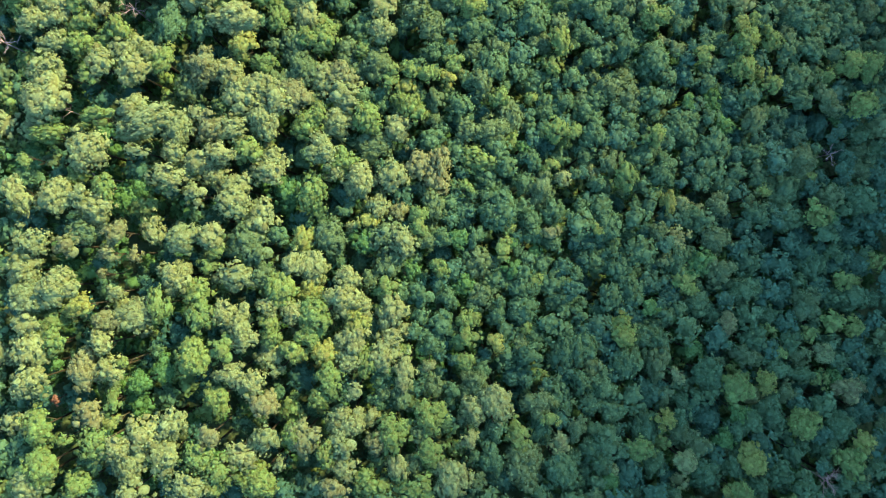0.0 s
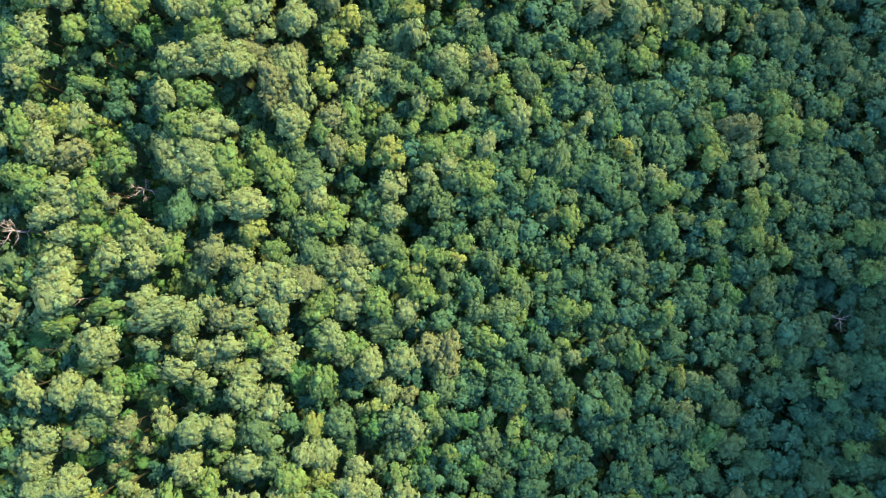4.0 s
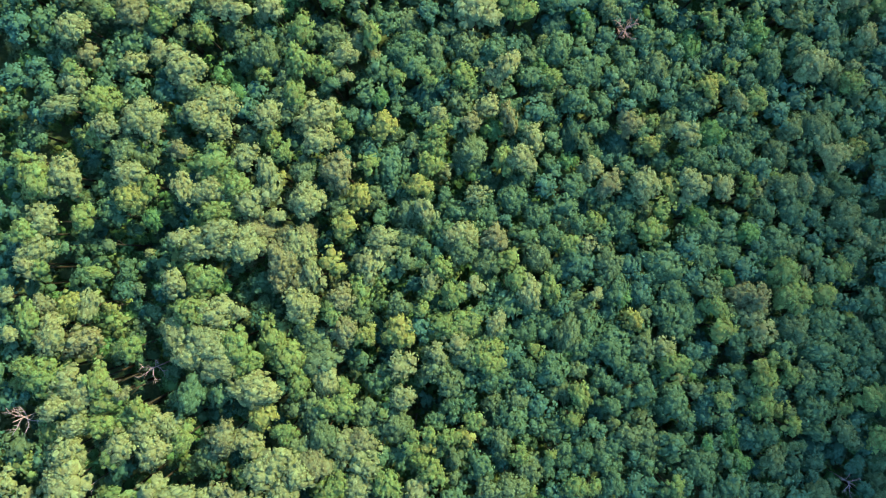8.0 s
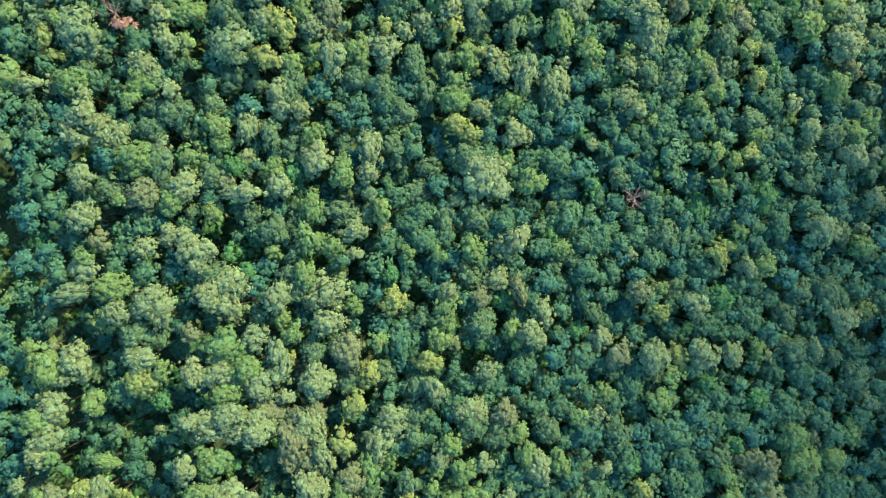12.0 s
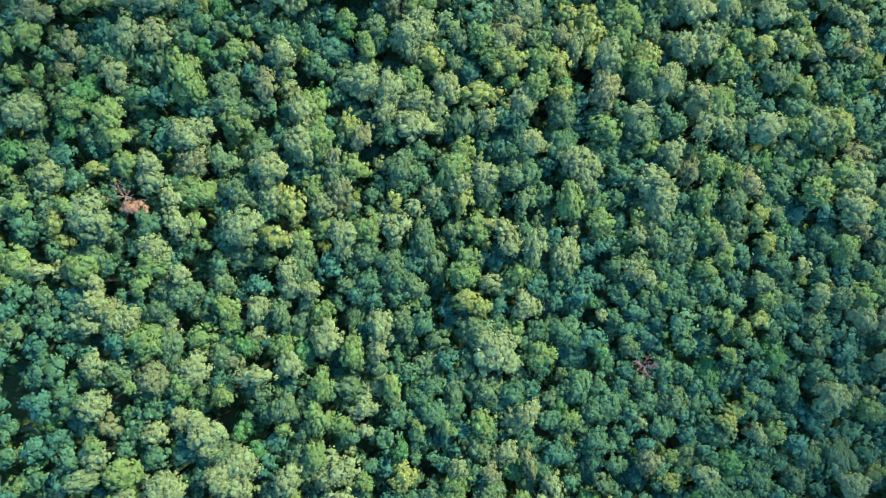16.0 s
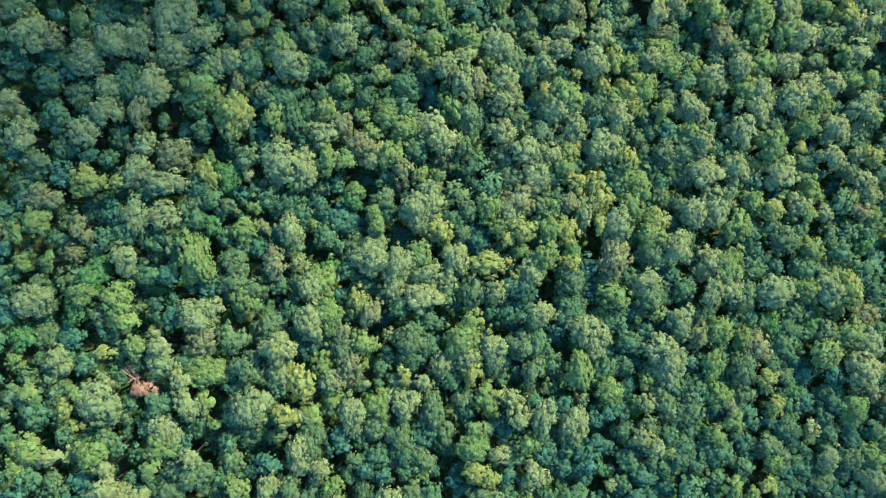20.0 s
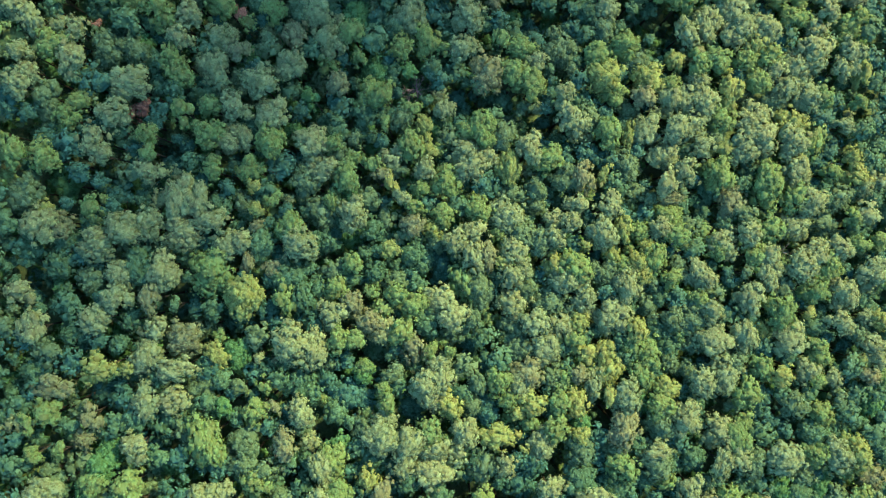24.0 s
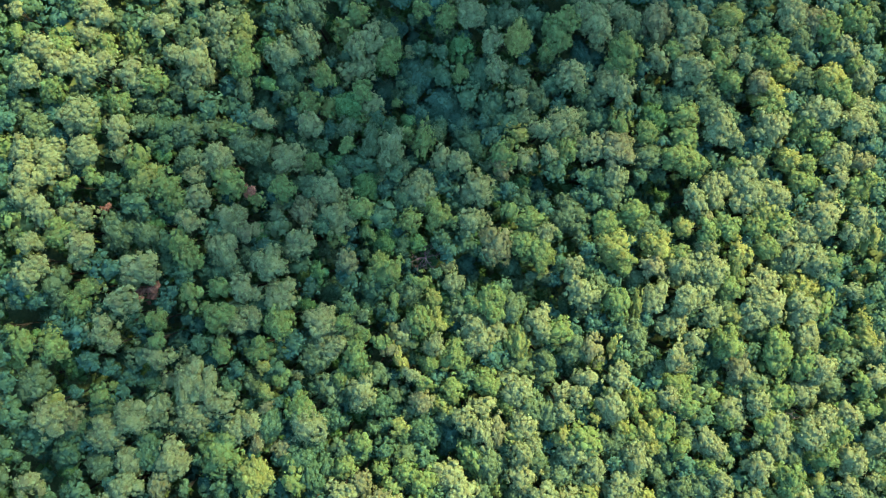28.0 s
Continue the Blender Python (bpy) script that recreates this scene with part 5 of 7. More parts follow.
stand("olive", [
    (-38.1, 110.4, 4.8, 4.3), (-34.0, 113.7, 2.8, 2.8), (-33.5, 109.4, 3.4, 3.4), (-31.7, 101.6, 3.9, 5.3), (-28.5, 108.4, 3.9, 5.7), (-20.2, 100.3, 2.8, 5.1),
    (-18.2, 110.7, 5.1, 5.1), (-14.7, 116.7, 4.2, 3.7), (-14.7, 108.8, 4.2, 5.1), (-11.0, 105.4, 4.1, 4.9), (-9.4, 113.1, 4.3, 6.7), (-7.7, 109.5, 3.2, 5.1),
    (-4.6, 114.3, 3.6, 4.5), (7.2, 118.5, 3.6, 5.2), (29.1, 113.1, 4.1, 5.3), (33.4, 112.1, 5.2, 5.4), (42.7, 113.8, 4.2, 4.7), (43.3, 118.4, 4.2, 5.4),
    (47.4, 105.2, 5.1, 3.9), (50.2, 117.3, 2.6, 2.6), (62.6, 102.9, 3.8, 3.8), (69.5, 110.6, 4.6, 4.6), (-67.6, 133.6, 4.6, 4.8), (-67.1, 125.8, 3.7, 4.1),
    (-66.8, 131.1, 3.3, 4.1),
])
stand("olive", [
    (-59.3, 128.6, 3.3, 3.3), (-49.3, 139.0, 2.7, 4.2), (-45.9, 122.5, 2.7, 2.7), (-40.7, 124.9, 4.1, 5.0), (-40.3, 133.5, 4.1, 4.1), (-39.9, 136.9, 5.3, 5.7),
    (-37.0, 132.6, 5.0, 5.0), (-34.9, 126.6, 5.0, 5.0), (-23.4, 123.0, 3.9, 3.9), (-22.2, 138.3, 3.5, 4.4), (-13.0, 124.2, 5.1, 5.1), (-2.3, 131.2, 3.6, 5.2),
    (0.9, 120.4, 4.0, 5.9), (5.0, 123.1, 5.1, 4.5), (13.3, 133.9, 5.3, 5.3), (19.4, 133.4, 4.1, 4.1), (26.5, 131.5, 5.4, 5.4), (27.9, 138.0, 5.4, 6.1),
    (43.4, 130.5, 4.5, 5.4), (52.4, 128.6, 3.8, 3.8), (58.9, 123.8, 3.8, 3.8), (-46.9, 145.0, 5.0, 4.7), (-40.8, 145.1, 2.8, 2.8), (-27.0, 148.4, 2.8, 2.8),
    (-17.0, 146.8, 4.3, 3.7),
])
stand("olive", [
    (-7.7, 153.2, 3.6, 3.6), (-4.5, 141.1, 3.2, 3.2), (-4.5, 155.1, 3.6, 4.5), (-3.6, 145.1, 2.9, 3.8), (-1.3, 158.8, 3.6, 4.2), (2.3, 154.3, 5.3, 5.3),
    (3.2, 150.2, 5.3, 5.3), (8.3, 158.1, 6.0, 5.3), (8.7, 145.7, 3.6, 3.6), (24.8, 157.5, 3.7, 3.7), (28.5, 147.3, 3.0, 3.0), (29.6, 154.8, 4.2, 4.7),
    (31.9, 145.9, 3.7, 4.3), (32.9, 150.6, 3.0, 3.0), (32.9, 155.3, 5.4, 5.4), (40.4, 147.4, 3.8, 3.8), (48.8, 159.9, 3.8, 5.5), (50.5, 140.4, 4.5, 4.7),
    (59.1, 141.4, 4.6, 4.4), (62.9, 152.0, 4.3, 5.6), (-71.8, 175.2, 5.4, 5.4), (-62.8, 162.4, 4.0, 4.8), (-40.9, 174.1, 2.6, 3.1), (-31.2, 177.3, 4.2, 4.4),
    (-28.5, 172.4, 4.2, 4.4),
])
stand("olive", [
    (-27.1, 163.5, 4.0, 4.4), (-21.6, 174.9, 4.3, 4.3), (-18.0, 171.9, 4.0, 4.5), (-16.6, 161.6, 4.3, 3.8), (-16.3, 179.3, 2.9, 2.5), (-15.7, 168.8, 2.5, 2.5),
    (-10.4, 167.7, 3.6, 3.8), (-3.2, 160.1, 4.3, 5.3), (1.9, 175.8, 5.1, 3.8), (3.7, 169.0, 4.9, 5.3), (4.6, 160.3, 4.1, 4.1), (6.1, 173.8, 3.3, 3.3),
    (6.1, 176.6, 3.7, 4.6), (7.0, 167.8, 4.1, 5.3), (11.3, 178.4, 4.2, 4.6), (16.3, 162.9, 3.3, 3.3), (18.2, 162.5, 4.4, 5.4), (25.5, 175.0, 3.4, 3.4),
    (25.8, 160.8, 3.0, 3.0), (30.6, 163.7, 3.7, 3.9), (42.3, 162.6, 3.8, 3.8), (43.0, 172.2, 4.5, 4.5), (56.5, 170.7, 5.6, 5.6), (59.7, 175.6, 4.6, 4.0),
    (-69.6, 190.0, 4.0, 4.8),
])
stand("olive", [
    (-68.4, 187.5, 3.3, 3.3), (-61.3, 197.6, 5.6, 6.5), (-57.5, 197.6, 4.1, 5.6), (-41.6, 194.1, 2.8, 2.8), (-25.6, 181.6, 4.0, 4.5), (-23.4, 184.3, 2.5, 2.5),
    (-15.9, 187.8, 4.1, 4.5), (1.0, 184.9, 4.1, 5.3), (4.3, 190.4, 3.0, 3.0), (10.6, 199.9, 6.7, 6.7), (15.6, 188.5, 3.7, 4.7), (21.7, 180.5, 4.2, 5.4),
    (21.9, 190.3, 4.2, 4.2), (23.9, 198.3, 4.5, 3.9), (37.3, 185.1, 3.8, 3.8), (47.9, 192.1, 5.4, 4.8), (-74.4, 216.7, 3.8, 4.2), (-72.1, 213.4, 4.7, 5.5),
    (-67.0, 218.8, 3.4, 3.1), (-58.3, 214.4, 3.5, 3.6), (-57.2, 218.4, 4.2, 4.2), (-51.0, 213.3, 4.2, 4.4), (-50.5, 208.9, 4.2, 3.7), (-49.9, 219.1, 4.2, 4.8),
    (-48.4, 206.4, 3.1, 3.7),
])
stand("olive", [
    (-47.8, 213.9, 4.0, 4.0), (-42.3, 211.4, 5.1, 4.9), (-39.7, 211.0, 3.5, 4.4), (-32.3, 205.3, 3.6, 3.6), (-26.3, 214.9, 3.3, 3.3), (-22.7, 212.7, 3.6, 6.0),
    (-17.3, 208.7, 2.6, 2.6), (-11.8, 213.4, 3.3, 3.9), (3.1, 216.9, 4.2, 4.7), (18.2, 203.4, 3.8, 3.8), (24.1, 210.6, 5.3, 4.4), (36.0, 218.9, 5.4, 5.6),
    (-61.6, 231.0, 4.7, 4.8), (-57.0, 225.0, 3.9, 3.9), (-53.1, 232.0, 3.5, 4.0), (-52.8, 220.3, 3.5, 3.5), (-51.4, 228.5, 4.0, 5.1), (-44.0, 232.5, 4.0, 3.2),
    (-42.4, 220.3, 2.8, 4.4), (-35.3, 233.0, 3.6, 5.0), (-32.2, 233.2, 3.6, 4.2), (-20.1, 230.4, 3.7, 3.7), (0.9, 234.0, 4.5, 4.7), (2.2, 224.0, 3.0, 3.0),
    (5.0, 220.7, 4.2, 4.7),
])
stand("olive", [
    (15.1, 220.5, 4.5, 4.5), (21.6, 233.2, 5.3, 6.9), (33.1, 222.8, 4.6, 4.6), (35.1, 222.8, 3.8, 5.6), (38.8, 231.7, 4.6, 4.6), (39.1, 221.9, 4.6, 4.6),
    (45.2, 227.9, 4.6, 4.6), (51.9, 231.5, 4.7, 4.9), (52.3, 225.1, 4.7, 4.1), (65.1, 237.5, 3.2, 3.2),
])
stand("olive", [
    (-57.1, 13.3, 2.3, 2.3), (34.7, 22.9, 3.5, 3.5), (-55.6, 63.7, 3.0, 3.0), (-66.0, 87.3, 4.0, 4.0), (-20.1, 92.4, 3.4, 3.4), (-53.8, 129.2, 4.1, 4.1),
    (-46.0, 154.1, 3.5, 3.5), (-29.2, 195.0, 3.3, 4.6), (2.3, 188.4, 3.8, 3.8), (-28.6, 228.6, 4.2, 4.2),
], low=True)
stand("tan", [
    (-51.0, -23.8, 4.6, 4.6), (-34.1, -26.6, 4.4, 4.7), (-26.8, -22.8, 4.1, 4.1), (-20.7, -27.4, 4.1, 4.7), (-16.1, -35.0, 3.7, 3.7), (-10.1, -28.9, 3.3, 3.3),
    (66.7, -23.1, 4.1, 4.1), (-52.0, -17.4, 4.4, 5.3), (-49.5, -3.6, 2.3, 2.3), (-49.3, -10.5, 4.0, 4.0), (-49.0, -0.7, 3.2, 3.2), (-45.4, -0.7, 2.8, 2.8),
    (45.9, -11.5, 3.6, 3.6), (-55.2, 0.4, 4.8, 4.4), (-48.2, 2.1, 3.9, 3.6), (-34.8, 18.2, 4.2, 5.0), (-7.1, 5.5, 2.9, 2.9), (-3.8, 12.9, 3.9, 3.9),
    (-1.2, 11.2, 3.6, 4.3), (-0.7, 13.4, 2.7, 3.9), (16.8, 2.5, 2.1, 2.1), (-50.5, 34.6, 3.3, 3.3), (-36.2, 27.4, 4.6, 5.0), (-23.0, 22.9, 4.6, 5.1),
    (-15.9, 26.5, 4.3, 4.3),
])
stand("tan", [
    (-62.0, 47.7, 2.9, 3.4), (-56.7, 42.3, 4.7, 4.1), (-32.0, 58.6, 5.6, 4.9), (-28.3, 54.3, 4.3, 5.6), (-27.8, 50.9, 3.8, 4.3), (-27.1, 57.7, 3.4, 3.4),
    (-24.9, 50.8, 4.1, 5.0), (-24.6, 58.1, 3.4, 3.6), (-19.0, 48.2, 3.9, 3.6), (-18.6, 43.1, 3.9, 4.3), (5.3, 57.7, 3.5, 3.7), (46.5, 48.5, 5.0, 4.6),
    (49.4, 47.5, 3.7, 4.2), (57.6, 52.0, 1.9, 3.0), (-43.1, 70.9, 3.0, 3.5), (-19.6, 67.9, 4.7, 5.4), (1.3, 75.8, 2.8, 2.8), (7.6, 76.8, 2.0, 4.0),
    (24.4, 66.5, 4.5, 4.5), (27.8, 76.5, 3.6, 3.8), (-56.4, 85.0, 3.7, 3.7), (-50.5, 91.5, 4.7, 4.7), (-38.1, 93.9, 2.4, 2.4), (70.4, 99.5, 2.7, 2.7),
    (-29.8, 112.7, 2.1, 2.1),
])
stand("tan", [
    (-22.5, 118.2, 2.8, 2.8), (40.6, 112.4, 2.0, 3.0), (66.0, 114.2, 3.1, 3.1), (-62.9, 138.1, 2.7, 3.0), (-44.7, 124.6, 4.6, 4.3), (-34.1, 136.1, 4.2, 4.8),
    (-23.4, 125.6, 2.5, 2.8), (-22.1, 120.3, 4.2, 5.1), (-19.1, 128.6, 3.5, 4.4), (20.8, 137.1, 4.4, 6.1), (35.5, 124.1, 3.3, 5.4), (45.8, 122.1, 4.5, 4.5),
    (65.2, 127.6, 4.3, 4.3), (-67.8, 146.3, 4.6, 3.8), (-62.7, 141.9, 3.3, 4.6), (-54.3, 159.4, 3.1, 4.9), (-49.4, 153.1, 4.9, 4.9), (-35.8, 142.2, 2.1, 2.8),
    (-23.6, 158.2, 3.5, 3.7), (-21.4, 155.2, 4.3, 3.7), (-13.5, 150.9, 4.3, 4.9), (-10.4, 142.4, 3.6, 3.6), (5.0, 146.1, 5.3, 5.3), (13.4, 146.2, 2.6, 2.9),
    (64.9, 144.8, 3.5, 3.5),
])
stand("tan", [
    (-67.5, 170.6, 3.3, 3.3), (-39.8, 164.8, 2.3, 3.6), (-38.6, 170.1, 3.5, 2.4), (-36.0, 163.6, 2.4, 2.4), (-19.2, 178.8, 2.2, 2.2), (-14.0, 170.7, 3.6, 3.8),
    (-1.8, 166.1, 3.3, 4.5), (14.6, 178.8, 3.7, 5.4), (29.3, 175.1, 4.2, 2.2), (40.5, 174.9, 4.5, 5.5), (57.4, 161.5, 2.7, 2.7), (-42.1, 197.6, 4.0, 4.4),
    (-26.1, 193.2, 4.3, 5.2), (-1.7, 195.9, 5.1, 6.1), (24.8, 192.2, 3.8, 3.8), (-33.1, 201.2, 3.6, 4.5), (-0.7, 208.9, 4.2, 4.2), (19.3, 211.5, 5.3, 5.5),
    (34.2, 200.2, 3.8, 4.0), (63.2, 210.1, 3.9, 3.9), (26.5, 234.3, 5.2, 6.3), (44.6, 223.5, 4.3, 4.1), (54.6, 235.1, 4.7, 6.5),
])
stand("tan", [
    (-32.7, 54.4, 2.6, 2.6),
], low=True)
stand("pale", [
    (-58.8, -32.9, 5.2, 5.2), (-47.1, -27.8, 3.6, 3.6), (-45.2, -30.3, 4.6, 5.2), (-45.0, -34.2, 4.0, 4.0), (-44.2, -26.4, 4.6, 4.6), (-40.6, -29.6, 4.4, 4.6),
    (-40.0, -25.3, 3.6, 4.7), (-37.0, -33.6, 4.6, 4.0), (-29.8, -29.5, 4.7, 4.0), (-26.3, -27.2, 3.3, 3.3), (-23.8, -31.3, 1.9, 1.9), (-15.0, -28.7, 4.1, 4.1),
    (-14.6, -31.9, 4.1, 3.7), (-14.3, -25.5, 4.8, 4.8), (-13.1, -20.7, 4.1, 3.3), (-6.8, -32.2, 3.3, 4.1), (1.4, -33.6, 4.8, 5.8), (3.9, -28.8, 3.0, 3.0),
    (4.8, -24.4, 3.4, 3.4), (8.2, -22.8, 4.6, 5.9), (37.7, -32.8, 3.5, 3.5), (-60.7, -3.1, 4.8, 4.8), (-59.9, -7.1, 4.6, 4.8), (-59.7, -10.9, 4.0, 4.0),
    (-59.6, -14.5, 4.6, 4.6),
])
stand("pale", [
    (-59.5, -18.5, 3.9, 3.9), (-56.2, -5.5, 5.3, 4.8), (-49.5, -13.6, 4.6, 4.0), (-48.3, -17.2, 4.6, 5.3), (-47.6, -6.1, 2.4, 2.4), (-45.2, -9.8, 5.3, 4.7),
    (-39.5, -4.0, 4.5, 4.9), (-32.6, -9.4, 3.3, 3.8), (-31.6, -18.3, 4.7, 3.4), (-31.1, -3.9, 4.8, 4.1), (-30.2, -11.6, 3.4, 3.4), (-29.4, -9.5, 2.6, 2.6),
    (-29.4, -13.1, 3.7, 3.7), (-28.7, -19.6, 3.9, 3.9), (-26.3, -8.2, 2.8, 2.8), (-26.1, -15.6, 3.3, 4.1), (-24.9, -18.0, 2.1, 2.1), (-22.8, -2.1, 3.5, 4.3),
    (-22.2, -9.5, 3.3, 3.3), (-19.9, -2.4, 4.8, 5.5), (-15.4, -7.0, 4.8, 4.8), (-14.5, -4.1, 3.4, 3.4), (-14.4, -16.6, 3.7, 3.7), (-13.6, -13.3, 4.2, 4.2),
    (-12.8, -8.4, 3.8, 3.8),
])
stand("pale", [
    (-9.0, -15.9, 4.2, 4.2), (-8.2, -13.4, 4.0, 3.5), (-7.8, -9.3, 4.0, 4.7), (-5.7, -18.4, 3.5, 4.8), (-2.3, -17.6, 1.8, 1.8), (36.8, -19.6, 2.8, 3.7),
    (62.1, -16.7, 2.9, 2.9), (-61.7, 8.1, 3.2, 4.8), (-60.1, 0.9, 4.4, 4.0), (-57.0, 7.6, 4.5, 5.3), (-53.3, 7.7, 2.7, 2.7), (-52.9, 14.3, 5.3, 5.3),
    (-51.3, 6.1, 5.0, 4.5), (-45.2, 14.4, 3.4, 2.0), (-44.5, 18.6, 7.8, 4.5), (-43.1, 2.8, 2.8, 4.1), (-41.0, 10.8, 4.8, 3.5), (-40.2, 14.3, 3.3, 3.3),
    (-40.0, 17.9, 4.5, 5.0), (-39.2, 1.2, 4.8, 4.5), (-37.5, 12.1, 3.8, 3.8), (-37.0, 7.9, 4.0, 3.7), (-36.3, 12.9, 4.0, 4.0), (-34.9, 2.1, 3.8, 3.8),
    (-34.3, 11.3, 3.7, 3.7),
])
stand("pale", [
    (-33.6, 14.2, 4.6, 3.3), (-32.2, 18.0, 4.2, 3.3), (-31.8, 6.9, 4.3, 4.6), (-31.1, 9.2, 4.8, 5.0), (-27.8, 4.4, 4.2, 5.0), (-27.2, 19.0, 4.6, 5.0),
    (-26.3, 11.3, 4.2, 4.2), (-26.1, 13.1, 4.2, 4.2), (-18.5, 14.4, 4.1, 4.1), (-16.8, 11.9, 3.4, 3.4), (-16.5, 19.2, 5.1, 5.1), (-12.6, 10.7, 4.7, 5.6),
    (-10.0, 6.4, 3.1, 3.8), (-8.0, 11.2, 4.1, 4.3), (-7.2, 18.9, 4.3, 4.3), (-6.2, 0.9, 3.8, 3.8), (-60.2, 32.9, 4.5, 4.0), (-58.7, 21.9, 6.5, 6.1),
    (-58.6, 26.4, 4.0, 4.0), (-58.5, 36.3, 4.5, 4.1), (-57.6, 30.5, 4.9, 4.1), (-56.9, 34.7, 4.1, 4.1), (-56.3, 25.6, 2.1, 2.1), (-52.4, 36.0, 3.7, 4.8),
    (-51.1, 26.9, 3.7, 3.7),
])
stand("pale", [
    (-47.7, 29.3, 4.1, 4.1), (-46.8, 26.4, 4.1, 4.1), (-46.7, 20.6, 4.5, 4.1), (-46.0, 30.2, 3.5, 3.5), (-43.7, 28.6, 3.7, 3.7), (-37.5, 38.7, 5.5, 4.9),
    (-36.9, 20.0, 2.5, 2.5), (-32.7, 26.5, 4.6, 4.2), (-31.5, 34.6, 7.2, 5.0), (-30.9, 22.3, 4.6, 4.6), (-28.9, 24.4, 5.5, 5.0), (-25.8, 22.4, 4.6, 4.6),
    (-21.2, 35.9, 4.3, 5.1), (-18.6, 26.0, 3.8, 3.8), (-15.7, 23.5, 4.7, 4.3), (-9.4, 33.2, 3.9, 3.9), (-4.0, 39.7, 3.5, 3.5), (33.0, 39.9, 3.2, 3.2),
    (-66.3, 49.1, 1.9, 1.9), (-66.1, 43.5, 2.3, 2.3), (-64.7, 53.4, 3.9, 3.9), (-63.4, 55.8, 4.5, 5.4), (-61.2, 43.7, 4.1, 5.4), (-56.0, 47.5, 3.3, 4.8),
    (-43.7, 51.3, 3.3, 4.2),
])
stand("pale", [
    (-43.3, 57.5, 2.7, 2.7), (-43.2, 43.8, 4.7, 4.8), (-41.5, 40.5, 4.7, 4.7), (-40.5, 56.2, 6.0, 4.9), (-39.1, 42.0, 5.5, 4.9), (-38.0, 46.1, 5.5, 4.9),
    (-37.3, 58.2, 5.6, 4.2), (-36.1, 56.1, 4.1, 4.1), (-34.4, 46.4, 2.7, 2.7), (-33.6, 56.1, 4.9, 4.9), (-25.4, 55.9, 4.1, 5.6), (-25.3, 47.5, 4.8, 4.9),
    (-22.8, 51.7, 3.4, 5.0), (-14.8, 53.6, 4.1, 5.0), (-12.7, 57.5, 4.2, 3.6), (-11.8, 56.2, 4.2, 4.2), (-4.9, 51.3, 3.1, 4.0), (-1.0, 41.7, 4.2, 4.2),
    (-0.5, 57.8, 4.7, 4.7), (1.7, 49.9, 3.9, 4.0), (5.2, 44.2, 3.5, 4.4), (11.0, 49.3, 4.0, 5.1), (21.5, 48.6, 2.1, 2.1), (48.4, 44.8, 3.7, 3.7),
    (68.5, 57.3, 3.8, 4.0),
])
stand("pale", [
    (-62.6, 60.3, 4.4, 4.1), (-62.0, 68.8, 2.6, 2.6), (-60.4, 63.9, 2.6, 2.6), (-60.3, 77.1, 6.1, 3.6), (-59.3, 66.8, 4.8, 5.4), (-54.1, 74.2, 3.7, 3.5),
    (-50.5, 67.1, 4.7, 4.2), (-49.2, 75.5, 5.2, 4.8), (-47.1, 74.2, 3.3, 4.9), (-42.6, 64.6, 3.0, 4.2), (-40.4, 76.4, 4.7, 4.7), (-39.4, 64.6, 5.6, 4.9),
    (-37.9, 74.7, 4.9, 4.2), (-37.5, 78.1, 5.3, 5.4), (-33.8, 69.6, 3.8, 3.8), (-32.9, 62.8, 4.2, 4.2), (-30.5, 76.1, 3.4, 4.3), (-30.5, 67.9, 3.1, 5.0),
    (-30.4, 64.5, 3.4, 4.3), (-28.8, 60.7, 2.7, 2.7), (-24.2, 62.8, 5.0, 5.0), (-23.1, 76.5, 6.4, 5.5), (-22.6, 72.2, 4.1, 4.1), (-5.8, 61.8, 3.2, 4.9),
    (-3.6, 77.1, 2.8, 2.8),
])
stand("pale", [
    (2.2, 64.3, 4.8, 4.4), (4.0, 78.5, 3.6, 3.7), (9.4, 70.5, 3.2, 3.7), (11.2, 69.2, 2.3, 2.3), (11.6, 73.2, 2.9, 3.8), (21.2, 68.7, 3.6, 3.6),
    (30.0, 66.0, 4.5, 5.3), (37.3, 74.7, 4.4, 4.6), (38.6, 66.0, 5.3, 5.3), (43.9, 65.9, 3.3, 4.6), (58.4, 66.8, 2.6, 3.9), (64.1, 71.5, 4.7, 5.2),
    (-59.0, 94.5, 4.8, 4.8), (-58.9, 87.9, 4.8, 5.4), (-58.5, 80.4, 4.0, 4.0), (-56.3, 88.6, 2.8, 2.8), (-50.0, 83.4, 3.3, 2.8), (-47.5, 99.2, 2.5, 2.5),
    (-46.1, 85.7, 3.4, 3.4), (-44.6, 92.9, 4.6, 4.2), (-43.2, 83.6, 6.1, 5.6), (-42.4, 81.5, 3.8, 3.8), (-35.6, 91.9, 5.0, 3.6), (-30.3, 93.3, 4.1, 4.6),
    (-24.4, 97.5, 4.7, 4.8),
])
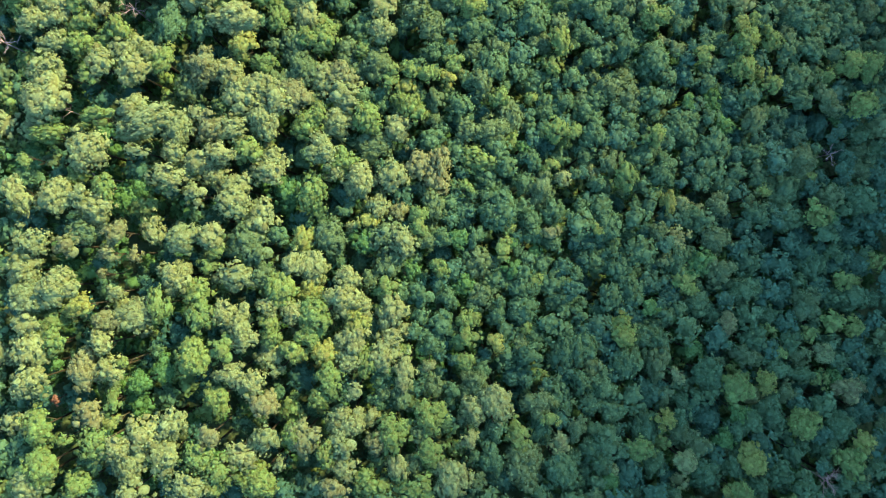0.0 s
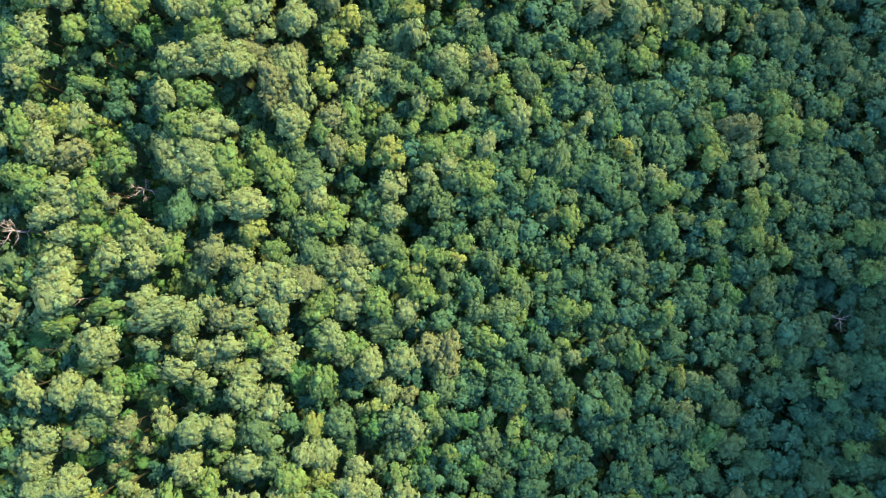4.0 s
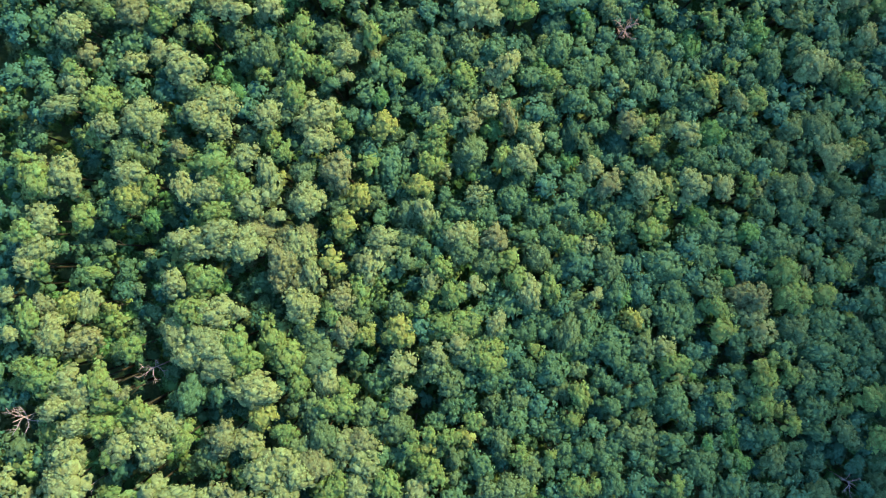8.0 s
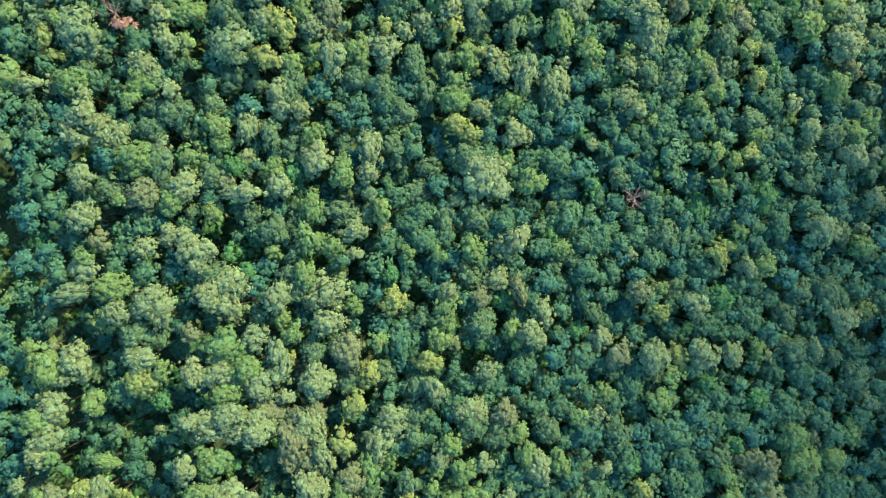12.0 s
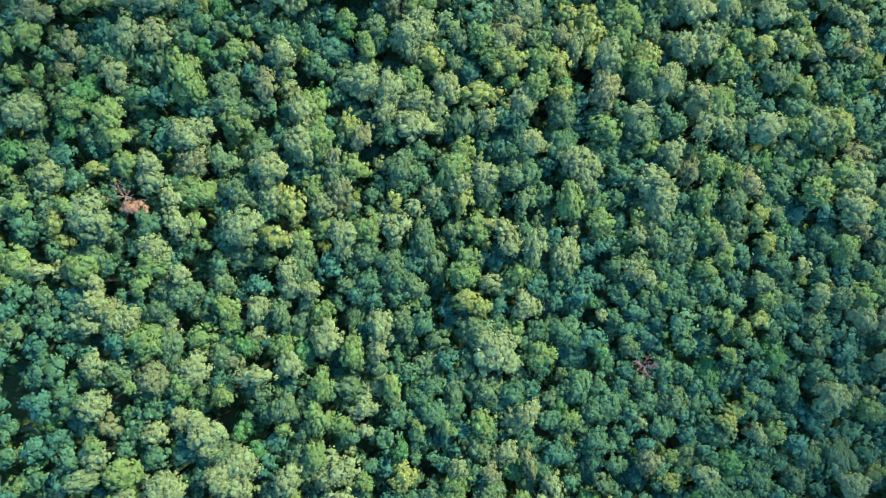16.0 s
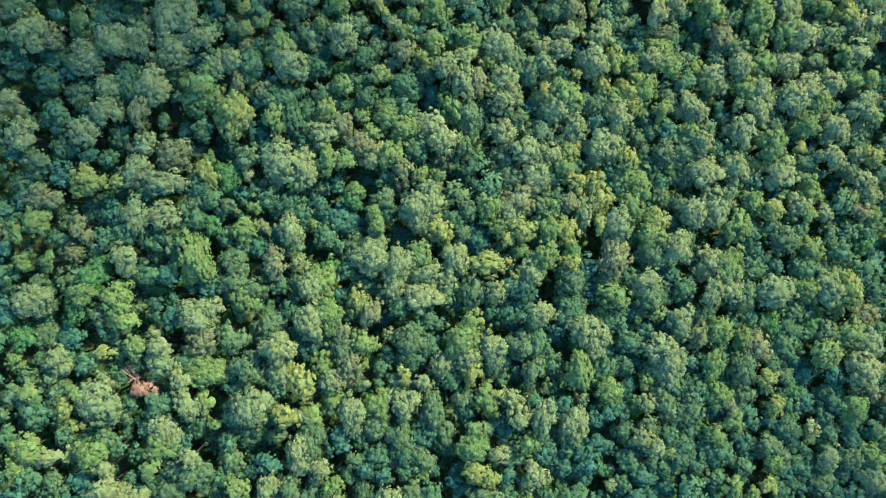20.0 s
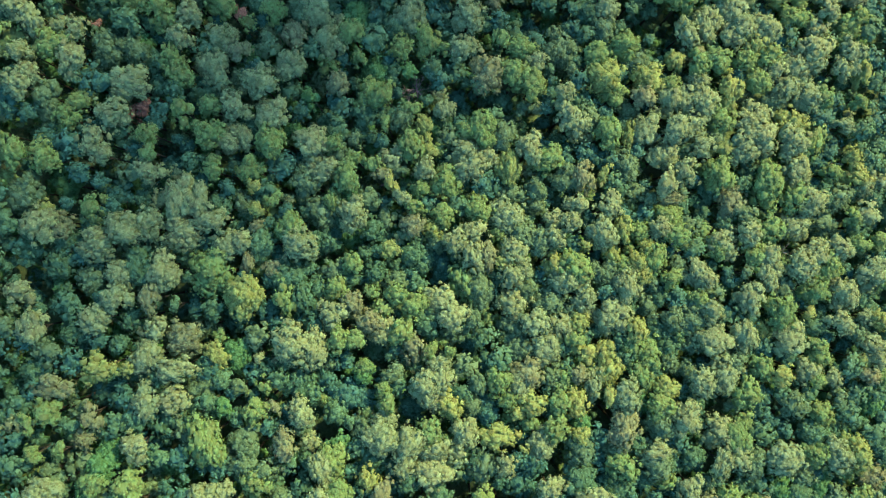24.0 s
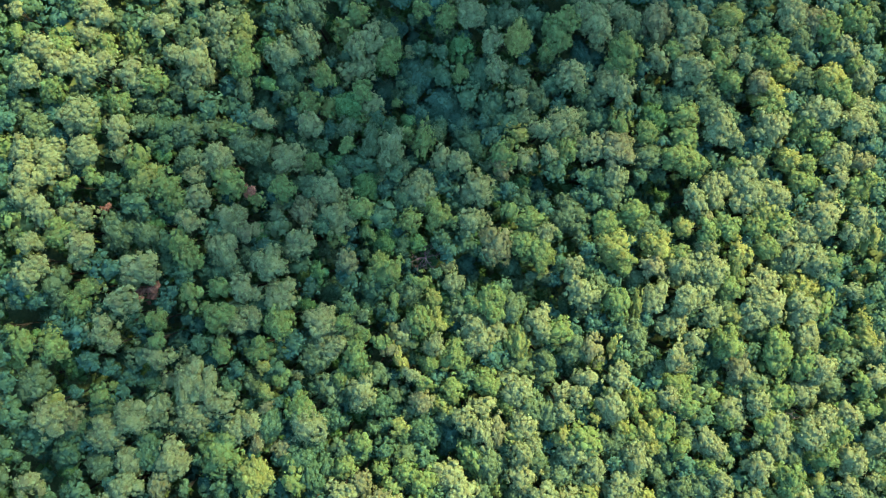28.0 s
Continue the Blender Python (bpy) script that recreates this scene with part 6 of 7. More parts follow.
stand("pale", [
    (-18.8, 86.3, 4.7, 3.7), (-18.4, 82.6, 2.3, 2.3), (-16.3, 99.0, 3.9, 4.9), (-16.2, 95.5, 3.2, 3.2), (2.6, 94.7, 7.3, 7.3), (4.9, 83.4, 3.6, 3.6),
    (7.6, 84.8, 4.0, 4.9), (46.6, 80.3, 3.0, 3.9), (60.8, 86.2, 4.7, 5.2), (66.7, 99.7, 4.0, 5.5), (67.5, 87.1, 2.3, 2.3), (70.3, 92.2, 3.5, 4.0),
    (-66.5, 107.8, 4.4, 3.4), (-60.2, 100.3, 4.5, 4.5), (-60.0, 116.2, 6.0, 6.3), (-58.9, 103.5, 4.6, 4.6), (-58.3, 106.2, 3.3, 3.3), (-56.7, 101.1, 5.0, 6.3),
    (-54.1, 100.4, 3.3, 4.2), (-50.6, 111.7, 3.4, 3.4), (-49.4, 110.8, 3.4, 4.2), (-48.3, 118.3, 3.8, 4.9), (-47.0, 114.9, 4.1, 4.9), (-46.6, 107.7, 2.7, 2.7),
    (-37.7, 114.6, 5.0, 5.7),
])
stand("pale", [
    (-35.3, 102.3, 2.7, 4.7), (-32.7, 119.7, 4.2, 4.3), (-30.6, 107.6, 3.5, 4.3), (-30.0, 105.6, 4.8, 4.3), (-26.6, 104.8, 2.8, 2.8), (-25.5, 117.8, 3.9, 3.7),
    (-22.1, 113.4, 3.9, 5.1), (-20.0, 117.7, 2.8, 2.8), (-14.3, 114.5, 4.2, 4.4), (-10.8, 117.5, 2.5, 2.5), (1.3, 105.9, 3.6, 2.9), (3.6, 114.6, 3.6, 2.5),
    (4.5, 111.9, 3.6, 3.6), (7.2, 102.1, 4.0, 4.0), (8.6, 111.8, 3.6, 5.2), (13.6, 109.9, 4.1, 6.0), (25.3, 108.2, 2.9, 2.9), (25.8, 113.2, 2.9, 2.9),
    (27.6, 106.3, 3.3, 3.3), (30.2, 119.5, 6.1, 7.0), (58.5, 103.7, 4.3, 4.0), (65.6, 118.0, 5.6, 5.6), (-69.0, 131.1, 5.1, 4.7), (-65.2, 122.1, 3.7, 4.1),
    (-56.3, 137.3, 3.8, 3.9),
])
stand("pale", [
    (-51.1, 123.8, 3.4, 3.5), (-51.1, 121.7, 4.0, 4.0), (-46.4, 128.4, 4.9, 4.6), (-43.1, 129.2, 3.4, 3.9), (-33.6, 123.6, 4.7, 4.7), (-28.6, 132.6, 4.2, 5.8),
    (-28.6, 127.4, 4.2, 5.1), (-19.2, 137.0, 5.1, 5.1), (-18.3, 139.7, 3.5, 3.5), (-15.6, 132.6, 3.2, 3.7), (-14.8, 136.1, 4.3, 5.9), (-11.2, 130.8, 5.9, 5.2),
    (-10.8, 135.2, 4.8, 4.5), (-7.7, 120.1, 3.2, 3.7), (-5.9, 137.0, 4.3, 5.2), (-3.7, 121.4, 3.6, 3.6), (0.4, 123.1, 4.0, 4.5), (0.9, 132.1, 2.9, 3.2),
    (6.8, 135.2, 4.4, 5.3), (8.2, 128.4, 4.1, 4.5), (15.6, 125.7, 4.4, 4.4), (17.9, 123.4, 4.4, 5.3), (26.5, 133.8, 5.2, 3.1), (29.2, 122.3, 5.2, 3.9),
    (31.8, 138.9, 4.5, 5.4),
])
stand("pale", [
    (32.6, 126.9, 4.4, 5.4), (37.6, 136.2, 5.4, 6.2), (38.0, 131.5, 3.0, 4.7), (40.5, 132.4, 4.2, 4.2), (49.3, 131.5, 6.4, 5.5), (59.0, 131.9, 4.6, 5.5),
    (66.2, 122.8, 4.6, 5.6), (-70.5, 155.3, 3.8, 4.8), (-62.4, 156.0, 6.5, 7.2), (-59.3, 159.2, 4.0, 4.2), (-54.9, 143.7, 3.8, 4.9), (-54.6, 150.4, 4.2, 5.2),
    (-50.9, 143.7, 4.8, 4.2), (-50.6, 148.8, 4.9, 3.9), (-38.0, 150.0, 2.3, 2.6), (-33.1, 152.2, 6.6, 6.6), (-31.6, 141.3, 3.9, 4.0), (-29.6, 151.0, 3.9, 5.8),
    (-27.0, 156.4, 4.2, 4.1), (-19.2, 153.9, 3.6, 4.4), (-12.1, 145.0, 4.8, 5.2), (-9.9, 158.6, 5.2, 4.5), (-9.9, 148.2, 3.6, 3.6), (-9.7, 146.2, 3.6, 4.5),
    (-7.7, 155.9, 4.3, 4.5),
])
stand("pale", [
    (2.3, 158.0, 4.1, 4.2), (3.2, 144.3, 4.3, 5.3), (6.0, 154.4, 4.4, 4.4), (7.4, 150.3, 5.3, 5.3), (10.6, 154.0, 3.7, 4.2), (14.4, 158.7, 3.7, 4.2),
    (15.7, 144.4, 3.3, 5.0), (19.1, 155.5, 5.4, 6.1), (21.3, 142.6, 4.4, 5.3), (34.8, 144.6, 3.7, 4.7), (36.4, 156.3, 3.7, 4.7), (37.3, 151.2, 5.4, 5.4),
    (38.7, 145.5, 5.2, 6.2), (42.2, 152.2, 4.2, 5.5), (43.8, 158.4, 4.2, 4.7), (50.6, 151.4, 5.5, 5.5), (53.6, 145.7, 3.8, 4.0), (58.2, 144.8, 3.1, 3.1),
    (59.8, 154.4, 5.6, 5.6), (60.9, 159.2, 4.6, 5.3), (64.5, 155.0, 3.1, 3.1), (66.0, 150.2, 3.9, 3.9), (66.5, 147.8, 3.1, 3.1), (-70.1, 170.0, 4.6, 4.8),
    (-62.2, 167.5, 5.2, 4.6),
])
stand("pale", [
    (-58.6, 163.0, 4.5, 4.9), (-58.4, 169.9, 4.9, 4.6), (-54.9, 170.5, 3.6, 4.3), (-54.8, 178.8, 4.1, 4.3), (-52.4, 163.3, 4.6, 5.6), (-50.3, 174.4, 5.0, 6.5),
    (-50.1, 169.5, 5.3, 5.0), (-47.9, 173.5, 3.4, 5.0), (-45.7, 171.5, 4.8, 4.3), (-43.1, 167.2, 4.2, 4.2), (-40.7, 167.8, 3.5, 3.6), (-32.3, 167.7, 4.9, 5.1),
    (-28.6, 179.9, 5.0, 5.1), (-23.7, 172.1, 4.3, 5.2), (-15.8, 175.2, 2.5, 2.5), (-12.2, 179.6, 2.9, 3.8), (-7.2, 167.8, 3.6, 3.8), (-4.5, 165.6, 3.6, 5.3),
    (-4.1, 169.3, 3.6, 3.3), (1.4, 171.7, 6.0, 6.0), (2.3, 162.1, 3.6, 3.6), (2.8, 166.2, 4.1, 4.1), (4.2, 163.5, 2.9, 2.9), (8.9, 171.5, 3.3, 3.3),
    (9.3, 168.8, 2.9, 2.9),
])
stand("pale", [
    (11.1, 161.8, 5.1, 5.3), (12.1, 171.2, 3.3, 3.3), (13.6, 174.0, 3.7, 3.7), (13.9, 161.9, 3.7, 3.7), (17.8, 169.5, 4.2, 5.4), (18.8, 173.3, 4.5, 4.6),
    (21.5, 160.7, 4.2, 5.4), (27.3, 170.2, 3.7, 3.7), (28.9, 177.7, 3.7, 4.7), (32.4, 180.0, 3.8, 4.7), (34.0, 162.4, 3.7, 5.4), (35.9, 161.5, 3.0, 3.0),
    (39.0, 167.7, 5.5, 5.5), (43.4, 169.3, 3.4, 4.0), (46.8, 162.2, 4.5, 5.5), (46.8, 165.6, 3.8, 4.7), (51.4, 170.5, 5.3, 4.8), (52.2, 179.7, 4.6, 5.5),
    (53.3, 163.8, 4.6, 4.6), (55.0, 174.5, 4.6, 4.8), (55.4, 165.8, 5.5, 4.8), (60.0, 166.9, 3.8, 3.8), (64.5, 177.6, 3.1, 3.1), (66.2, 163.2, 4.6, 4.4),
    (-73.6, 190.9, 4.0, 4.1),
])
stand("pale", [
    (-73.0, 195.8, 4.8, 4.8), (-71.5, 192.9, 5.5, 4.8), (-66.4, 195.8, 4.0, 4.9), (-63.0, 183.1, 4.0, 4.9), (-60.8, 180.9, 4.7, 4.7), (-60.4, 187.0, 4.7, 4.2),
    (-58.3, 192.0, 6.3, 4.9), (-50.8, 199.3, 3.5, 4.3), (-45.3, 195.0, 5.1, 5.8), (-44.2, 199.8, 4.9, 5.1), (-43.1, 184.1, 4.9, 4.4), (-42.3, 188.9, 4.7, 4.4),
    (-40.6, 184.1, 2.8, 3.7), (-38.6, 192.4, 4.9, 5.1), (-36.4, 188.0, 4.9, 4.8), (-34.4, 195.9, 4.0, 4.4), (-33.1, 196.8, 3.2, 3.7), (-30.4, 183.5, 5.1, 5.1),
    (-9.1, 189.5, 3.3, 3.8), (-5.9, 199.6, 4.1, 4.6), (-5.4, 182.3, 5.1, 4.6), (-4.5, 180.4, 5.1, 5.3), (-1.8, 182.2, 4.1, 4.1), (5.7, 183.0, 4.4, 5.3),
    (6.7, 197.8, 3.3, 3.3),
])
stand("pale", [
    (11.4, 192.2, 4.5, 4.5), (11.5, 189.1, 5.4, 6.7), (13.2, 187.6, 4.5, 4.5), (25.7, 186.6, 4.5, 5.4), (28.5, 182.3, 5.4, 5.4), (29.7, 192.2, 4.5, 5.5),
    (30.5, 186.5, 4.5, 5.5), (32.5, 191.2, 5.3, 6.2), (33.5, 187.4, 3.8, 3.8), (34.6, 195.5, 3.4, 3.0), (35.4, 183.7, 3.8, 3.8), (35.5, 191.2, 4.5, 5.5),
    (42.3, 183.6, 5.5, 5.5), (42.8, 188.3, 3.8, 3.8), (44.9, 189.8, 4.6, 5.5), (45.8, 185.5, 5.5, 5.5), (48.5, 196.9, 4.6, 4.6), (50.5, 194.0, 4.6, 5.6),
    (51.3, 184.9, 5.6, 5.6), (52.6, 197.9, 5.2, 5.6), (54.5, 192.6, 5.4, 5.3), (60.6, 187.8, 5.4, 3.7), (60.8, 197.4, 4.6, 5.6), (-74.1, 209.2, 3.7, 4.2),
    (-74.0, 205.8, 3.7, 4.2),
])
stand("pale", [
    (-74.0, 202.9, 3.7, 4.2), (-71.7, 200.8, 3.3, 4.2), (-71.2, 209.2, 4.9, 4.9), (-71.1, 206.7, 4.0, 4.0), (-67.6, 200.5, 4.0, 4.2), (-67.3, 214.9, 4.9, 4.9),
    (-66.0, 209.8, 4.9, 4.9), (-65.7, 200.1, 3.4, 3.4), (-61.4, 213.4, 4.1, 4.3), (-60.6, 209.6, 4.8, 5.0), (-50.1, 206.3, 2.8, 2.8), (-49.2, 203.3, 4.2, 4.4),
    (-46.4, 209.0, 4.7, 5.1), (-39.8, 215.5, 3.6, 3.7), (-35.8, 209.7, 5.0, 4.5), (-32.4, 215.2, 4.0, 4.5), (-29.7, 204.9, 4.8, 4.9), (-27.5, 200.4, 4.8, 5.2),
    (-22.3, 218.7, 3.6, 3.6), (-19.1, 211.4, 4.1, 6.0), (-14.9, 205.0, 5.3, 6.0), (-10.9, 210.1, 2.9, 3.9), (-7.7, 209.3, 3.7, 3.7), (-4.9, 205.1, 5.0, 5.3),
    (6.4, 215.1, 4.2, 3.9),
])
stand("pale", [
    (7.3, 210.9, 4.2, 4.3), (9.7, 216.1, 5.3, 4.7), (13.0, 211.4, 3.8, 3.8), (15.4, 211.9, 4.5, 4.5), (18.7, 207.2, 3.8, 4.7), (32.7, 203.4, 5.5, 7.2),
    (36.6, 204.5, 4.6, 5.5), (37.4, 213.2, 3.8, 3.8), (37.4, 215.6, 4.6, 5.6), (39.9, 213.7, 4.6, 4.6), (40.6, 202.6, 3.8, 3.8), (41.2, 207.4, 5.2, 5.5),
    (43.2, 204.1, 4.6, 4.8), (43.3, 209.9, 3.5, 3.5), (44.9, 215.2, 3.8, 3.8), (47.2, 204.1, 4.6, 4.8), (47.4, 215.7, 4.6, 6.4), (55.8, 204.7, 4.4, 4.8),
    (56.6, 218.4, 6.4, 6.2), (56.6, 200.3, 6.2, 6.4), (58.5, 211.0, 4.4, 4.9), (59.0, 207.6, 3.9, 3.9), (61.8, 216.5, 4.7, 4.9), (62.9, 219.4, 5.3, 4.9),
    (62.9, 200.3, 3.9, 4.9),
])
stand("pale", [
    (64.9, 216.5, 3.1, 3.1), (-75.3, 230.4, 3.0, 3.5), (-74.5, 221.0, 4.5, 4.9), (-72.8, 225.4, 3.8, 3.5), (-69.8, 223.0, 3.8, 4.2), (-66.7, 222.3, 4.8, 4.3),
    (-65.8, 228.0, 3.4, 3.4), (-65.1, 231.1, 4.8, 4.3), (-63.7, 223.3, 3.9, 4.3), (-59.7, 221.8, 4.8, 4.3), (-56.3, 229.5, 4.7, 4.4), (-53.4, 225.7, 3.5, 3.5),
    (-50.1, 224.0, 5.5, 7.2), (-46.9, 231.0, 4.3, 4.4), (-45.9, 227.0, 4.0, 4.4), (-37.0, 226.0, 5.0, 5.2), (-32.6, 228.0, 3.6, 4.5), (-25.0, 227.9, 2.9, 3.8),
    (-24.1, 224.7, 3.6, 3.8), (-22.8, 229.4, 3.7, 4.6), (-5.8, 234.3, 5.2, 5.4), (-2.5, 229.6, 4.2, 4.3), (-1.6, 225.3, 3.7, 4.3), (1.7, 220.2, 3.4, 3.9),
    (11.7, 223.8, 4.5, 4.7),
])
stand("pale", [
    (13.3, 234.9, 3.8, 3.8), (15.6, 233.5, 5.3, 6.8), (18.5, 223.4, 5.3, 5.5), (20.1, 235.4, 3.8, 3.8), (20.4, 221.5, 3.8, 4.7), (26.8, 227.5, 4.6, 6.3),
    (31.7, 225.7, 5.4, 5.6), (31.8, 229.7, 4.3, 4.3), (32.3, 233.6, 5.4, 6.5), (34.2, 225.7, 3.8, 3.8), (39.7, 228.3, 3.5, 3.5), (42.2, 226.9, 3.1, 3.1),
    (50.0, 234.0, 3.1, 3.1), (51.1, 236.0, 4.4, 5.7), (59.6, 231.2, 3.9, 3.9), (61.6, 229.3, 3.9, 3.9), (64.1, 225.4, 3.9, 4.9),
])
stand("red", [
    (-55.1, -21.7, 1.1, 1.1), (-57.8, 187.8, 2.7, 2.4), (-55.3, 188.7, 2.4, 2.4), (-62.1, 201.2, 1.4, 1.4), (-41.1, 204.1, 1.8, 1.8),
])
stand("yellow", [
    (-47.6, -24.7, 2.2, 2.2), (34.8, -26.4, 2.8, 2.8), (44.3, -38.0, 1.9, 1.9), (49.2, -33.2, 4.2, 5.1), (52.1, -21.3, 3.2, 3.2), (68.7, -31.1, 2.9, 3.6),
    (-52.8, -8.3, 3.8, 3.4), (-20.2, -6.2, 3.3, 3.3), (-18.0, -15.3, 3.7, 3.7), (-13.2, -10.9, 3.3, 3.8), (8.2, -14.4, 2.5, 2.5), (-21.1, 1.3, 3.0, 4.2),
    (-11.7, 4.3, 2.5, 2.5), (36.2, 7.6, 2.3, 4.1), (-30.6, 30.8, 4.2, 4.2), (-5.8, 25.4, 2.6, 2.6), (0.8, 26.4, 3.1, 3.1), (49.2, 37.0, 2.0, 2.0),
    (-58.3, 47.6, 2.9, 3.4), (-52.6, 47.3, 1.6, 1.6), (-24.0, 44.9, 2.7, 2.7), (-20.3, 54.2, 4.6, 4.3), (-18.2, 59.3, 4.3, 4.0), (-15.2, 43.0, 2.8, 2.8),
    (-10.1, 43.3, 4.2, 5.0),
])
stand("yellow", [
    (27.9, 44.5, 3.2, 3.2), (-50.1, 63.8, 4.5, 4.8), (-28.4, 66.2, 2.4, 2.4), (-16.1, 64.4, 3.5, 4.3), (-12.7, 75.3, 4.4, 4.4), (-7.1, 65.7, 3.5, 3.2),
    (31.1, 72.8, 3.3, 2.9), (34.3, 66.0, 2.9, 4.2), (67.8, 73.4, 3.0, 3.0), (41.3, 82.6, 3.0, 3.0), (46.9, 99.5, 4.2, 3.9), (-64.0, 115.1, 2.3, 3.5),
    (-62.2, 112.2, 2.0, 2.0), (-32.3, 112.8, 4.1, 4.3), (-30.2, 117.9, 3.9, 5.0), (-13.8, 118.5, 2.5, 2.5), (-2.8, 118.7, 3.2, 4.1), (-2.7, 103.4, 4.3, 3.0),
    (-0.0, 101.8, 3.2, 3.2), (1.3, 115.1, 2.5, 2.5), (47.2, 116.9, 3.0, 3.0), (48.6, 112.2, 2.6, 3.0), (-58.8, 123.2, 3.7, 2.7), (-21.3, 130.4, 3.2, 3.7),
    (-0.5, 136.1, 5.6, 3.8),
])
stand("yellow", [
    (4.1, 134.3, 1.6, 1.6), (13.3, 136.1, 2.9, 2.9), (62.6, 131.9, 4.3, 5.5), (-61.5, 149.0, 4.5, 4.2), (-57.3, 148.7, 2.2, 2.2), (-44.2, 150.7, 3.1, 4.0),
    (-40.6, 159.5, 5.9, 6.2), (-8.1, 141.5, 3.6, 3.8), (2.7, 140.2, 2.2, 2.2), (5.5, 141.6, 4.1, 3.8), (12.9, 141.2, 3.7, 4.6), (13.4, 154.5, 2.9, 3.3),
    (14.3, 149.4, 4.4, 4.6), (17.6, 149.5, 3.3, 3.9), (18.5, 142.6, 2.6, 3.9), (18.5, 146.7, 3.7, 4.6), (23.3, 153.0, 3.3, 3.9), (28.5, 143.1, 4.2, 4.6),
    (45.6, 153.2, 2.8, 3.2), (49.1, 145.6, 4.3, 3.4), (53.6, 155.8, 2.1, 2.1), (63.4, 147.7, 2.7, 2.7), (67.1, 154.5, 3.1, 3.1), (-68.9, 172.2, 2.7, 3.5),
    (-38.9, 176.7, 1.9, 1.9),
])
stand("yellow", [
    (-38.7, 172.8, 3.9, 3.1), (-17.7, 177.5, 2.2, 4.9), (-17.5, 166.6, 2.5, 2.5), (-10.8, 169.9, 2.9, 2.9), (1.4, 164.5, 3.1, 2.4), (9.3, 164.6, 4.1, 4.6),
    (14.8, 167.4, 2.0, 2.0), (17.8, 179.3, 2.2, 3.0), (18.7, 166.2, 2.6, 3.3), (21.1, 170.0, 3.0, 3.9), (23.4, 164.5, 3.0, 3.0), (23.9, 162.2, 3.0, 3.0),
    (24.9, 166.9, 3.0, 3.0), (63.0, 179.5, 3.9, 4.8), (-12.3, 186.8, 2.9, 3.8), (-12.2, 183.2, 2.5, 4.5), (-11.3, 182.3, 2.2, 2.2), (1.8, 180.1, 3.8, 6.2),
    (18.6, 195.5, 5.4, 5.1), (22.3, 185.7, 1.9, 4.7), (25.8, 195.0, 5.1, 5.2), (30.7, 198.8, 3.4, 4.0), (38.8, 183.2, 4.5, 4.7), (40.5, 193.6, 3.8, 5.5),
    (51.4, 188.3, 5.4, 4.8),
])
stand("yellow", [
    (62.0, 182.4, 4.6, 5.6), (64.9, 196.9, 2.7, 5.6), (-57.3, 206.2, 4.6, 5.0), (1.7, 214.1, 4.2, 3.3), (44.6, 201.2, 3.8, 4.8), (49.8, 210.4, 3.5, 3.5),
    (-43.4, 228.4, 3.6, 3.2), (-42.6, 230.8, 3.2, 3.8), (2.2, 230.2, 4.2, 5.4), (39.4, 235.2, 5.4, 4.1), (46.6, 221.6, 5.4, 4.8), (49.2, 226.0, 3.9, 3.9),
    (57.9, 224.3, 4.7, 5.4),
])
stand("lush", [
    (25.6, -36.0, 2.7, 2.7), (44.2, -30.1, 2.8, 2.8), (46.7, -25.9, 2.8, 2.8), (63.3, -21.6, 3.6, 4.5), (-44.4, -19.7, 2.9, 2.9), (-41.0, -18.1, 3.2, 3.7),
    (-4.9, -3.3, 3.4, 4.2), (-3.2, -15.5, 2.2, 2.2), (3.6, -5.5, 3.4, 3.4), (10.5, -3.0, 3.1, 3.6), (32.6, -9.2, 2.3, 2.3), (39.7, -16.2, 3.5, 3.5),
    (41.5, -2.2, 3.6, 3.6), (-49.9, 16.8, 3.1, 3.1), (-23.6, 9.1, 4.6, 4.6), (-12.1, 1.3, 4.2, 3.9), (2.3, 1.7, 2.6, 2.6), (10.9, 0.9, 2.2, 2.2),
    (12.3, 16.2, 1.9, 1.9), (14.4, 0.0, 2.2, 2.2), (64.2, 5.1, 2.4, 2.4), (16.4, 39.5, 3.5, 3.5), (39.8, 24.3, 2.3, 2.3), (43.7, 25.0, 2.7, 4.5),
    (45.6, 20.5, 3.3, 3.3),
])
stand("lush", [
    (65.7, 21.9, 2.0, 2.0), (-36.8, 49.9, 3.0, 3.0), (26.1, 47.6, 2.5, 2.5), (43.7, 51.3, 3.3, 3.3), (47.7, 58.5, 4.6, 4.6), (50.6, 54.8, 3.7, 3.7),
    (-46.9, 60.5, 2.7, 3.0), (-12.8, 79.2, 3.1, 3.1), (1.7, 67.9, 2.5, 2.5), (4.9, 75.4, 4.0, 4.1), (17.1, 70.1, 4.0, 4.5), (35.3, 70.1, 2.6, 2.6),
    (39.0, 61.4, 4.4, 4.4), (41.6, 75.2, 5.4, 5.1), (-37.6, 82.8, 2.6, 2.6), (-37.3, 96.2, 3.1, 3.1), (-34.7, 80.3, 2.7, 2.7), (-27.8, 95.1, 3.5, 4.0),
    (12.6, 85.8, 2.9, 2.9), (19.6, 93.7, 3.3, 4.2), (37.5, 89.9, 4.2, 5.1), (49.3, 93.0, 6.0, 6.7), (66.1, 96.8, 2.9, 2.9), (17.8, 102.4, 3.4, 4.1),
    (23.9, 111.9, 3.7, 3.3),
])
